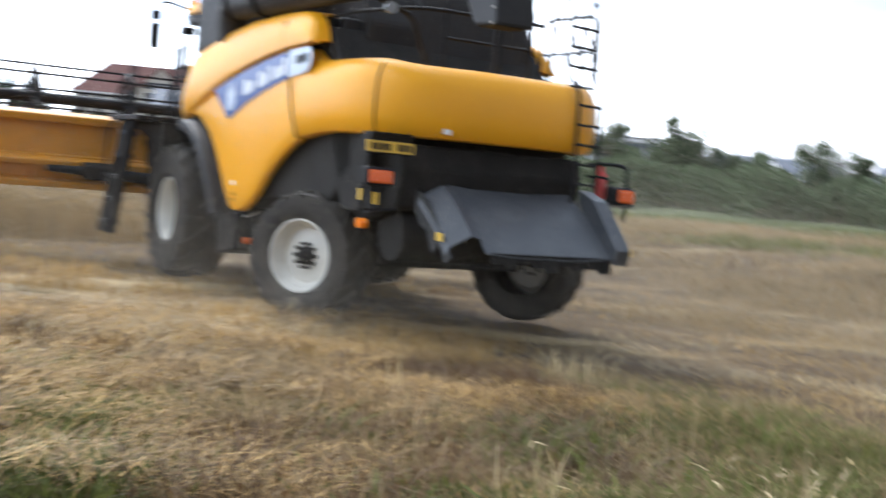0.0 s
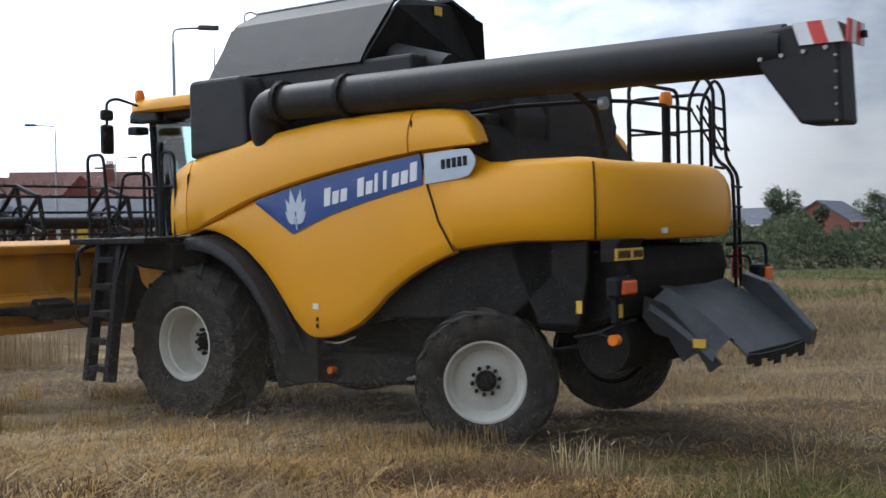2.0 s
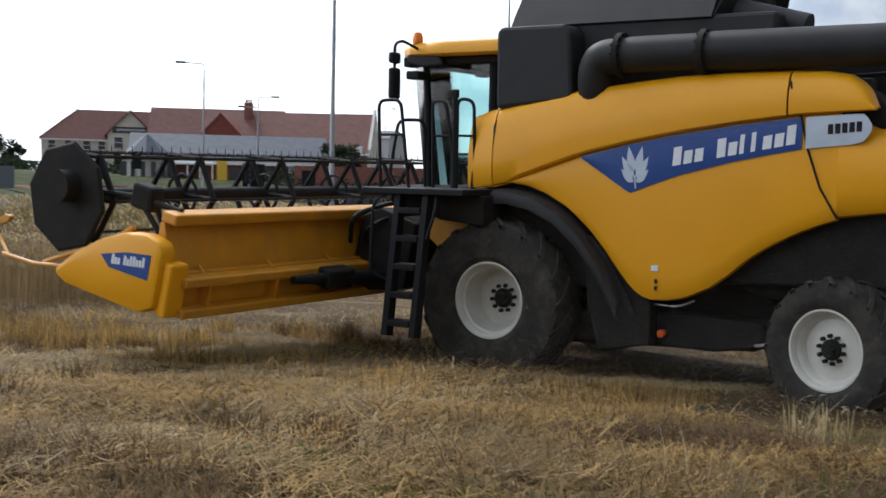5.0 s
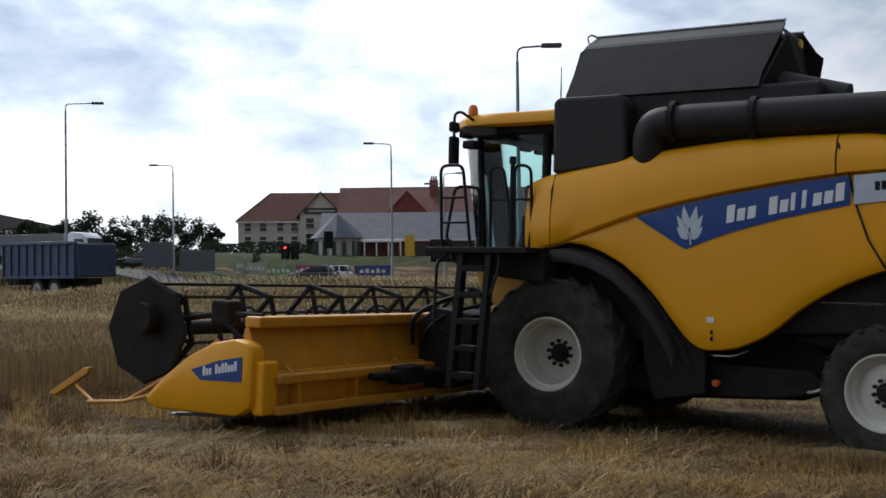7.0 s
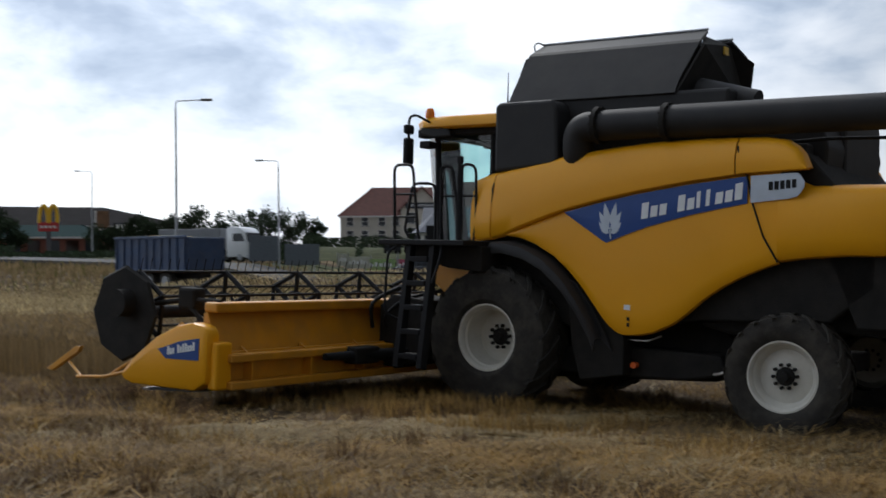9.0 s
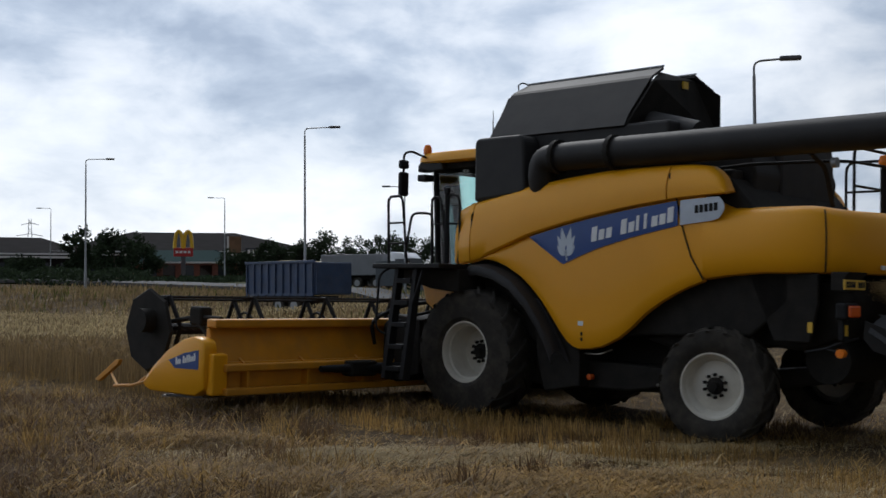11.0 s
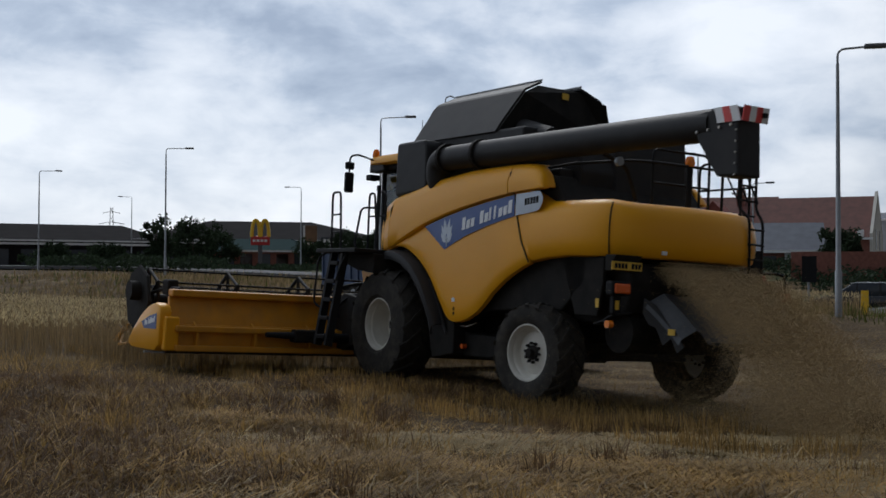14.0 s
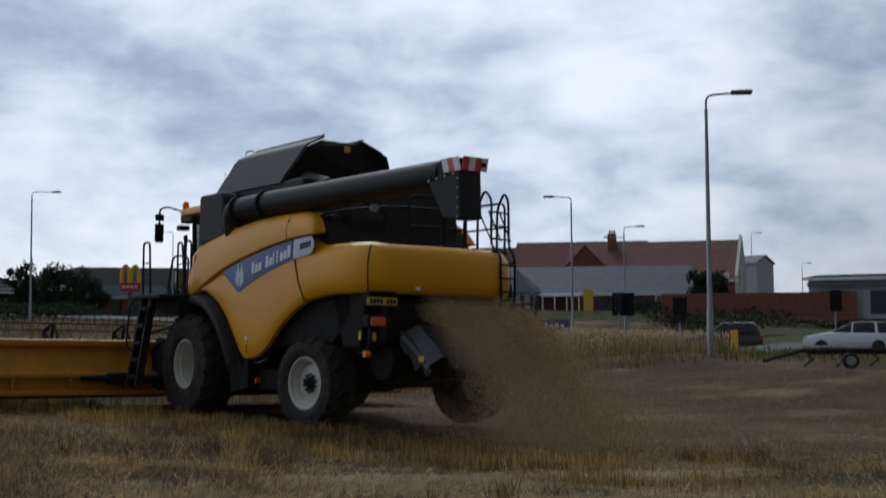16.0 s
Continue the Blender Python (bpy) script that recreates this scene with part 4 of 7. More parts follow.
# cab
before_cab = set(combine.children)
cab_frame = bmesh.new()
for s in (1, -1):
    tube([(0.35, s * 0.95, 2.12), (0.3, s * 1.0, 3.74)], 0.06, 8, cab_frame)
    tube([(1.23, s * 0.94, 2.15), (1.29, s * 0.96, 3.74)], 0.045, 8, cab_frame)
box((0.2, -1.0, 2.02), (1.7, 1.0, 2.16), 0.02, cab_frame)
part("cab_frame", cab_frame, INK, combine)
part("cab_floor_box", prism([(0.2, 1.7), (0.2, 2.05), (1.5, 2.05), (1.2, 1.8)], -0.8, 0.8, 1, 0.03), DARK, combine)
for s in (1, -1):
    bm = bmesh.new()
    bm.faces.new([bm.verts.new(p) for p in ((0.36, s * 0.95, 2.16), (1.22, s * 0.94, 2.16), (1.28, s * 0.96, 3.70), (0.31, s * 1.0, 3.70))])
    part("side_window", bm, CABGLASS, combine, "green tinted cab side window").visible_shadow = False
cols = [[(1.23 + 0.40 * math.sin(math.pi * (k / 10)) ** 0.6, 0.94 - 1.88 * k / 10, 2.16), (1.29 + 0.60 * math.sin(math.pi * (k / 10)) ** 0.6, 0.96 - 1.92 * k / 10, 3.70)] for k in range(11)]
part("windscreen", skin(cols), CABGLASS, combine, "green tinted curved windscreen", smooth=True).visible_shadow = False
part("cab_rear_wall", box((0.22, -0.98, 2.1), (0.3, 0.98, 2.75), 0.02), DARK, combine)
part("operator_seat", prism([(0.4, 2.16), (0.4, 2.95), (0.52, 2.95), (0.6, 2.62), (0.95, 2.6), (0.95, 2.45), (0.7, 2.16)], -0.25, 0.25, 1, 0.04), INK, combine)
part("steering_column", tube([(1.2, 0, 2.16), (1.0, 0, 2.85)], 0.05, 8), INK, combine)
part("steering_wheel", tube([(1.0 + 0.06 * math.sin(a), 0.2 * math.cos(a), 2.87 + 0.18 * math.sin(a)) for a in [2 * math.pi * k / 16 for k in range(17)]], 0.015, 6), INK, combine)
roof = bmesh.new()
prows = [(0.05, 1.24), (0.9, 1.24), (1.35, 1.22), (1.55, 1.05), (1.78, 0.7), (1.90, 0.3), (1.92, 0.0)]
plan = prows + [(x, -y) for x, y in reversed(prows[:-1])]
skin([[(x - 0.06, y * 0.96, 3.77), (x, y, 3.80), (x + 0.01, y, 3.87), (x - 0.04, y * 0.97, 3.93), (x * 0.85, y * 0.82, 3.97), (0.4, 0, 3.98)] for x, y in plan], roof)
roof.faces.new([roof.verts.new((x - 0.06, y * 0.96, 3.77)) for x, y in plan])
roof = part("cab_roof", roof, YELLOW, combine, "yellow cab roof", smooth=True)
part("lamp_bar", prism([(0.9, 3.66), (0.95, 3.78), (1.42, 3.81), (1.42, 3.70), (1.2, 3.64)], -1.2, 1.2, 1, 0.03), PLASTIC, combine)
part("roof_lining", box((0.1, -1.1, 3.68), (1.2, 1.1, 3.78), 0.02), DARK, combine)
bc = part("roof_beacon", turned([(0.062, 0.0), (0.066, 0.04), (0.058, 0.10), (0.04, 0.135), (0.0001, 0.145)], "Z", 18), AMBER, combine, "amber flashing beacon", smooth=True)
bc.location = (1.30, 1.14, 3.93)
for y in (1.05, 0.6, -0.6, -1.05):
    part("work_lamp", box((1.38, y - 0.10, 3.66), (1.5, y + 0.10, 3.78), 0.02), INK, combine, "black roof work lamp")
part("work_lamp", box((1.18, 1.1, 3.50), (1.36, 1.3, 3.60), 0.02), INK, combine)
for s in (1, -1):
    arm = tube(bend([(1.25, s * 1.2, 3.86), (1.24, s * 1.55, 3.93), (1.24, s * 1.70, 3.88), (1.24, s * 1.70, 3.55)], 0.08), 0.018, 8)
    arm = part("mirror_arm", arm, INK, combine)
    part("mirror", box((1.20, s * 1.70 - 0.085, 3.24), (1.28, s * 1.70 + 0.085, 3.60), 0.03), INK, arm, "tall black rear-view mirror")
    part("mirror", box((1.20, s * 1.70 - 0.085, 3.65), (1.28, s * 1.70 + 0.085, 3.78), 0.03), INK, arm)

# the cab stands clear of the tank, its roof a little lower
for ob in combine.children:
    if ob not in before_cab:
        roofy = ob.name.split(".")[0] in ("cab_roof", "lamp_bar", "roof_lining", "roof_beacon", "work_lamp", "mirror_arm")
        ob.location += Vector((0.17, 0, -0.07 if roofy else 0))

# platform, rails and boarding ladder
part("platform", box((0.1, 0.9, 2.08), (1.46, 2.25, 2.15), 0.012), INK, combine)
part("platform_skirt", prism([(0.05, 1.75), (0.05, 2.08), (1.3, 2.08), (1.3, 1.98), (0.6, 1.8)], 1.0, 1.9, 1, 0.02), DARK, combine)
for pts in (((1.37, 2.0, 2.12), (1.41, 2.0, 3.14), (1.09, 2.02, 3.14), (0.95, 2.04, 2.12)),
            ((1.36, 1.1, 2.12), (1.38, 1.1, 2.95), (1.62, 1.3, 2.95), (1.7, 1.36, 2.3), (1.62, 1.36, 2.2)),
            ((0.98, 1.5, 2.12), (1.0, 1.5, 3.15), (0.82, 1.5, 3.15), (0.72, 1.5, 2.6), (0.72, 1.5, 2.12)),
            ((0.66, 1.5, 2.12), (0.66, 1.5, 3.18), (0.44, 1.5, 3.15), (0.42, 1.5, 2.5), (0.45, 1.5, 2.12))):
    part("handrail", tube(bend(pts, 0.1), 0.02, 8), INK, combine)
for a, b in (((1.39, 2.0, 2.75), (1.03, 2.03, 2.75)), ((0.99, 1.5, 2.75), (0.74, 1.5, 2.75)), ((0.66, 1.5, 2.75), (0.43, 1.5, 2.75)), ((1.38, 2.0, 2.45), (0.99, 2.03, 2.45))):
    part("handrail", tube([a, b], 0.015, 8), INK, combine)
part("rail_post", tube([(0.69, 1.5, 2.1), (0.69, 1.5, 3.2)], 0.03, 8), INK, combine)
part("rail_knob", box((0.65, 1.47, 3.18), (0.73, 1.53, 3.28), 0.015), INK, combine)
ladder = part("boarding_ladder", prism([(2.08, 2.08), (2.20, 2.08), (2.44, 0.52), (2.30, 0.50)], 0.58, 0.66, 0, 0.008), INK, combine, "black boarding ladder")
part("stringer", prism([(2.08, 2.08), (2.20, 2.08), (2.44, 0.52), (2.30, 0.50)], 0.95, 1.03, 0, 0.008), INK, ladder)
for k in range(5):
    z = 0.66 + 0.31 * k
    y = 2.38 - (z - 0.5) * 0.15
    part("step", box((0.66, y - 0.12, z - 0.035), (0.95, y + 0.08, z + 0.035), 0.01), INK, ladder)
part("ladder_rail", tube(bend([(1.10, 2.2, 1.1), (1.25, 2.35, 1.2), (1.25, 2.3, 2.0), (1.1, 2.15, 2.12)], 0.12), 0.018, 8), INK, combine)
part("ladder_guard", tube(bend([(0.50, 2.15, 2.1), (0.42, 2.3, 1.9), (0.5, 2.35, 1.6)], 0.1), 0.018, 8), INK, combine)
part("side_cover", prism([(0.25, 1.35), (0.25, 1.98), (0.75, 2.0), (1.2, 1.9), (1.1, 1.6), (0.7, 1.3)], 1.0, 1.5, 1, 0.04), YELLOW_WORN, combine, "yellow feeder side cover")

# each wheel: object, radius, centre, and the kingpin's y about which it steers
wheels = []
for s in (1, -1):
    w = wheel("front_wheel", 0.925, 0.68, 0.425, combine, 18, s, -0.35)
    wheels.append((w, 0.92, Vector((0.05, s * 1.47, 0.92)), None))
    w = wheel("rear_wheel", 0.71, 0.56, 0.395, combine, 18, s, 0.36)
    yw = 1.38 if s > 0 else -1.72
    wheels.append((w, 0.70, Vector((-3.76, yw, 0.695)), yw - s * 0.26))

# ---- header, hinged with its feeder house ----
PIV = Vector((-0.6, 0, 1.55))


def hpart(name, bm, material, parent, label="", smooth=False):
    bm.transform(Matrix.Translation(-PIV))
    return part(name, bm, material, parent, label, smooth)


HW = 4.58
header = hpart("header", prism([(1.90, 0.42), (1.95, 0.36), (2.20, 0.36), (2.22, 1.14), (2.16, 1.16), (2.02, 0.80)], -HW, HW, 1, 0.012), YELLOW_WORN, combine, "wide yellow grain header with feeder house")
hpart("top_beam", box((2.0, -HW, 1.15), (2.22, HW, 1.27), 0.025), YELLOW_WORN, header)
hpart("rear_tube", box((1.72, -HW, 0.58), (1.92, HW, 0.68), 0.02), YELLOW_WORN, header)
hpart("lower_tube", box((1.70, -HW, 0.26), (1.86, HW, 0.36), 0.02), YELLOW_WORN, header)
for k in range(9):
    y = -4.2 + 1.05 * k
    hpart("rib", prism([(1.74, 0.30), (1.74, 0.62), (1.95, 0.75), (1.95, 0.30)], y - 0.02, y + 0.02, 1), YELLOW_WORN, header)
hpart("table", prism([(2.0, 0.30), (2.3, 0.24), (3.15, 0.16), (3.15, 0.13), (2.3, 0.18), (2.0, 0.26)], -HW, HW, 1), GREYSTEEL, header)
hpart("lower_sheet", box((1.88, -HW, 0.30), (1.96, HW, 0.70), 0.01), YELLOW_WORN, header)
hpart("knife", box((3.12, -HW, 0.12), (3.24, HW, 0.15)), STEEL, header)
bm = bmesh.new()
for k in range(120):
    y = -HW + 0.05 + k * (2 * HW - 0.1) / 119
    prism([(3.15, 0.115), (3.15, 0.155), (3.34, 0.125)], y - 0.012, y + 0.012, 1, 0, bm)
tagged(hpart("knife_finger", bm, STEEL, header), kind="stuff")
auger_bm = tube([(2.62, -HW + 0.05, 0.62), (2.62, HW - 0.05, 0.62)], 0.2, 20)
for s in (1, -1):
    cols = []
    for k in range(181):
        a = k / 180 * 2 * math.pi * 7
        y = s * (HW - 0.1 - (HW - 0.8) * k / 180)
        cols.append([(2.62 + r * math.cos(a), y, 0.62 + r * math.sin(a)) for r in (0.18, 0.30)])
    skin(cols, auger_bm)
hpart("intake_auger", auger_bm, YELLOW_WORN, header, smooth=False)
hpart("feeder_house", prism([(-0.4, 1.25), (-0.4, 1.95), (0.2, 1.98), (1.95, 1.12), (1.95, 0.30), (0.4, 0.85)], -0.72, 0.72, 1, 0.03), YELLOW_WORN, header, "yellow feeder house")
hpart("coupling", prism([(1.2, 0.5), (1.2, 1.3), (1.75, 1.36), (1.98, 1.2), (1.98, 0.34), (1.7, 0.34)], -1.1, -0.72, 1, 0.02), DARK, header)
hpart("coupling", prism([(1.2, 0.5), (1.2, 1.3), (1.75, 1.36), (1.98, 1.2), (1.98, 0.34), (1.7, 0.34)], 0.72, 1.5, 1, 0.02), DARK, header, "greasy dark drive coupling")
hpart("drive_shaft", tube([(1.45, 1.0, 0.55), (1.62, 2.2, 0.57), (1.66, 3.0, 0.58)], [0.09, 0.08, 0.045], 12), INK, header, smooth=True)
hpart("gearbox", box((1.55, 2.0, 0.46), (1.78, 2.5, 0.68), 0.03), DARK, header)
hpart("hose", tube(bend([(1.0, 1.1, 1.6), (1.5, 1.6, 1.5), (1.85, 1.9, 1.25), (1.9, 1.75, 0.9)], 0.2), 0.03, 8), INK, header)
hpart("hose", tube(bend([(1.0, 1.0, 1.5), (1.6, 1.5, 1.3), (1.9, 1.6, 1.0), (1.8, 1.3, 0.7)], 0.2), 0.025, 8), INK, header)
for s in (1, -1):
    cap = prism([(1.90, 0.34), (1.89, 0.92), (1.96, 1.01), (2.16, 1.04), (2.45, 0.98), (2.80, 0.82), (3.15, 0.57), (3.40, 0.34), (3.38, 0.26), (3.2, 0.21), (2.1, 0.23)], s * 4.60, s * 4.82, 1, 0.055)
    cap = hpart("end_cap", cap, YELLOW, header, "rounded yellow header end cap", smooth=True)
    hpart("cap_post", box((1.79, min(s * 4.50, s * 4.75), 0.26), (1.94, max(s * 4.50, s * 4.75), 0.82), 0.03), YELLOW, header)
    hpart("cap_decal", prism([(2.02, 0.60), (2.02, 0.86), (2.35, 0.80), (2.72, 0.68), (2.58, 0.58)], s * 4.822, s * 4.828, 1), BLUE_DECAL, header, "blue end cap decal")
    for k in range(11):
        if k != 3:
            x = 2.55 - k * 0.043
            hpart("word_bar", box((x - 0.034, s * 4.829 if s > 0 else s * 4.832, 0.63 + 0.008 * k), (x, s * 4.832 if s > 0 else s * 4.829, (0.73 if k in (0, 4, 6, 7, 10) else 0.70) + 0.008 * k)), WHITE_DECAL, header)
    div = tube([(3.3, s * 4.7, 0.36), (3.9, s * 4.66, 0.22), (4.5, s * 4.6, 0.16)], 0.022, 8)
    tube([(3.05, s * 4.6, 0.66), (3.8, s * 4.62, 0.26)], 0.025, 8, div)
    tube([(2.6, s * 4.55, 0.98), (3.3, s * 4.62, 0.42)], 0.03, 8, div)
    hpart("divider_bar", div, YELLOW_WORN, header, "rusty yellow crop divider bars")
    tip = prism([(5.42, 0.17), (5.30, 0.15), (4.76, 0.45), (4.72, 0.53), (4.82, 0.52)], s * 4.33, s * 4.40, 1, 0.01)
    tube([(4.4, s * 4.6, 0.16), (4.95, s * 4.38, 0.30)], 0.02, 6, tip)
    hpart("divider_tip", tip, YELLOW_WORN, header, "bent rusty yellow crop divider tip")
    arm = tube([(2.12, s * 4.40, 1.27), (2.7, s * 4.42, 1.27), (3.55, s * 4.42, 1.14)], 0.035, 8)
    tube([(2.2, s * 4.45, 0.9), (2.75, s * 4.45, 1.3)], 0.03, 8, arm)
    hpart("reel_arm", arm, DARK, header)
    hpart("reel_motor", box((2.5, s * 4.38 - 0.1, 1.15), (2.8, s * 4.38 + 0.1, 1.42), 0.04), DARK, header)
    sh = turned([(0.0001, 0.0), (0.58, 0.0), (0.61, 0.03), (0.58, 0.06), (0.0001, 0.06)], "Y", 8)
    sh.transform(Matrix.Translation((3.62, s * 4.56, 1.04)))
    hpart("reel_shield", sh, DARK, header, "black octagonal reel end shield")
    hpart("reel_drive", tube([(3.55, s * 4.6, 1.18), (3.55, s * 4.8, 1.18)], 0.17, 18), DARK, header, smooth=True)
REELC = Vector((3.62, 0, 1.05)) - PIV
bm = tube([(0, -4.45, 0), (0, 4.45, 0)], 0.085, 14)
for y in (-4.4, -2.9, -1.45, 0, 1.45, 2.9, 4.4):
    for k in range(6):
        a, b = 2 * math.pi * k / 6, 2 * math.pi * (k + 1) / 6
        p, q = (0.52 * math.cos(a), y, 0.52 * math.sin(a)), (0.52 * math.cos(b), y, 0.52 * math.sin(b))
        tube([p, q], 0.034, 6, bm)
        tube([(0.05 * math.cos(a), y, 0.05 * math.sin(a)), p], 0.034, 6, bm)
    t6 = [2 * math.pi * k / 12 for k in range(13)]
    tube([(0.24 * math.cos(a), y, 0.24 * math.sin(a)) for a in t6], 0.02, 6, bm)
for k in range(6):
    a = 2 * math.pi * k / 6
    c = (0.52 * math.cos(a), 0.52 * math.sin(a))
    tube([(c[0], -4.45, c[1]), (c[0], 4.45, c[1])], 0.02, 6, bm)
    for j in range(58):
        y = -4.4 + j * 8.8 / 57
        tube([(c[0], y, c[1]), (c[0] * 1.25, y, c[1] * 1.25 - 0.06)], 0.006, 3, bm)
reel = part("reel", bm, INK, header, "black pick-up reel with tine bars")
reel.location = REELC
header.location = PIV


# ---- street furniture ----
def lamp_post(x, y, top, arm, toward, label="tall grey street lamp with a single arm"):
    """A tapered column with one curved arm; toward: the arm's bearing in degrees."""
    z0 = gz(x, y)
    h = top - z0
    ob = tagged(new("street_lamp"), label, "street lamp", "street lamps by the road")
    ob.location = (x, y, z0)
    part("column", tube([(0, 0, 0), (0, 0, 1.4), (0, 0, 1.45), (0, 0, h - 0.5)], [0.11, 0.11, 0.085, 0.05], 12), GALV, ob, smooth=True)
    d = Vector((math.cos(radians(toward)), math.sin(radians(toward)), 0))
    part("arm", tube(bend([(0, 0, h - 0.55), (0, 0, h - 0.05), tuple(d * arm + Vector((0, 0, h)))], 0.35), 0.035, 8), GALV, ob, smooth=True)
    hd = box((-0.12, -0.13, -0.06), (0.55, 0.13, 0.08), 0.04)
    hd.transform(Matrix.Translation(d * arm + Vector((0, 0, h))) @ Matrix.Rotation(radians(toward), 4, "Z"))
    part("lamp_head", hd, LAMPHEAD, ob, "dark lamp head")
    return ob


# x, y, height of the head, arm length, bearing of the arm
for x, y, top, arm, toward in ((2.05, 39.1, 8.75, 0.9, 0), (-22.43, 69.25, 11.3, 1.6, 8), (-45.4, 85.7, 11.75, 1.6, 25), (-68.5, 103.6, 12.0, 1.6, 30),
                               (-22.2, 94.8, 9.85, 1.3, 185), (-4.2, 80.6, 9.9, 1.3, 185), (-56.3, 142.1, 13.05, 1.6, 185), (-90.0, 159.8, 13.5, 1.6, 185),
                               (18.3, 190.3, 15.1, 1.0, 0), (28.4, 209.3, 11.2, 1.0, 0), (24.25, 31.6, 14.0, 1.2, 20)):
    lamp_post(x, y, top, arm, toward)
dbl = lamp_post(-0.8, 96.8, 9.1, 1.1, 0, "tall grey street lamp with two arms")
part("arm", tube(bend([(0, 0, 8.0), (0, 0, 8.45), (-1.1, 0, 8.5)], 0.3), 0.035, 8), GALV, dbl)
part("lamp_head", box((-1.6, -0.13, 8.44), (-1.0, 0.13, 8.58), 0.04), LAMPHEAD, dbl)


def traffic_light(x, y, h, red, turn):
    z = gz(x, y)
    ob = tagged(new("traffic_light"), "black traffic light on a grey pole" + (" showing red" if red else ""), "traffic light", "traffic lights at the junction")
    ob.matrix_basis = pose(x, y, z, 0, 0, turn)
    part("pole", tube([(0, 0, 0), (0, 0, h)], 0.06, 10), GALV, ob)
    hd = part("signal_head", box((-0.24, -0.18, h - 1.05), (0.24, 0.08, h), 0.03), INK, ob)
    part("backing", box((-0.36, 0.09, h - 1.2), (0.36, 0.11, h + 0.12)), INK, hd)
    part("border", box((-0.38, 0.112, h - 1.22), (0.38, 0.12, h + 0.14)), INK, hd)
    for k in range(3):
        on = red and k == 0
        part("lens", turned([(0.0001, 0.0), (0.10, 0.0), (0.10, 0.03), (0.0001, 0.03)], "Y", 14), LAMP_RED if on else WINDOWDARK, hd).location = (0, -0.20, h - 0.2 - 0.32 * k)


LAMP_RED = glow("red_signal", (1.0, 0.03, 0.02), 4.0)
for az, d, h, red, turn in ((8.02, 105, 3.4, True, 0), (7.55, 104, 3.4, False, 30), (6.0, 96, 4.4, False, 200), (0.85, 72, 3.6, False, 10), (0.45, 72.5, 3.6, False, 200), (-1.9, 66, 3.3, False, 190), (-8.9, 80, 3.2, False, 190)):
    traffic_light(*polar(az, d), h, red, turn)


def road_sign(az, d, w, h, up, material, label):
    x, y = polar(az, d)
    z = gz(x, y)
    ob = tagged(new("road_sign"), label, "road sign")
    ob.matrix_basis = pose(x, y, z, 0, 0, az)
    for s in (-1, 1):
        part("post", tube([(s * w * 0.35, 0.05, 0), (s * w * 0.35, 0.05, up + h)], 0.04, 8), GALV, ob)
    part("panel", box((-w / 2, -0.02, up), (w / 2, 0.02, up + h), 0.01), material, ob)


road_sign(13.9, 92, 2.2, 1.9, 0.8, SIGNBACK, "large grey back of a road sign")
road_sign(12.1, 92, 2.6, 1.6, 1.0, SIGNBACK, "large grey back of a road sign")
road_sign(-0.15, 60, 0.75, 0.35, 0.5, WHITE, "small white road sign")
road_sign(-4.2, 48, 0.28, 0.9, 0.1, GOLD, "yellow reflective bollard sign")
road_sign(3.75, 79, 0.25, 0.7, 0.2, GOLD, "yellow marker on the verge")
for k, (az, w, c) in enumerate(((10.15, 1.0, 0), (9.45, 2.4, 0), (8.35, 2.9, 1), (7.0, 3.1, 2), (5.65, 2.6, 3), (3.9, 3.4, 4))):
    x, y = polar(az, 112)
    ob = tagged(new("banner"), "%s cloth banner tied between stakes" % ("cream", "lime green", "pink", "pale blue", "navy blue")[c], "banner", "banners along the verge")
    ob.matrix_basis = pose(x, y, gz(x, y) + 0.1, 0, 0, az)
    cols = [[(w * (j / 10 - 0.5), 0.05 * math.sin(j * 1.3 + z), 0.35 + 1.1 * z) for z in (0, 0.5, 1)] for j in range(11)]
    part("cloth", thick(skin(cols), 0.01), BANNERS[c], ob)
    for j in range(5):
        part("bar", box((w * (-0.35 + 0.15 * j), -0.09, 0.75), (w * (-0.25 + 0.15 * j), -0.08, 1.05 + 0.1 * (j % 2))), WHITE, ob)
    for s in (-1, 1):
        part("stake", tube([(s * w / 2, 0, 0), (s * w / 2, 0, 1.6)], 0.03, 6), GALV, ob)


# ---- buildings ----
def house_shell(name, az, d, w, depth, eave, ridge, turn, wall_m, roof_m, label, category, base=None, hip=0.0, overhang=0.4, gable_m=None):
    """A pitched-roof block whose front faces the field; the ridge runs along its front. Returns its Empty; its front lies at y=0."""
    x, y = polar(az, d)
    ob = tagged(new(name), label, category)
    ob.matrix_basis = pose(x, y, gz(x, y) if base is None else base, 0, 0, az + turn)
    part("wall", prism([(0, 0), (depth, 0), (depth, eave), (depth / 2, ridge - 0.2 if not hip else eave), (0, eave)], -w / 2, w / 2, 0), wall_m, ob)
    o = overhang
    k = (ridge - eave) / (depth / 2)
    cols = [[(-w / 2 - o, -o, eave - k * o), (-w / 2 - o + hip, depth / 2, ridge), (-w / 2 - o, depth + o, eave - k * o)],
            [(w / 2 + o, -o, eave - k * o), (w / 2 + o - hip, depth / 2, ridge), (w / 2 + o, depth + o, eave - k * o)]]
    bm = skin(cols)
    if hip:
        for c in cols:
            bm.faces.new([bm.verts.new(p) for p in c])
    part("roof", thick(bm, 0.18), roof_m, ob)
    part("fascia", box((-w / 2 - o, -o - 0.03, eave - k * o - 0.25), (w / 2 + o, -o + 0.05, eave - k * o + 0.02)), WHITE, ob)
    return ob


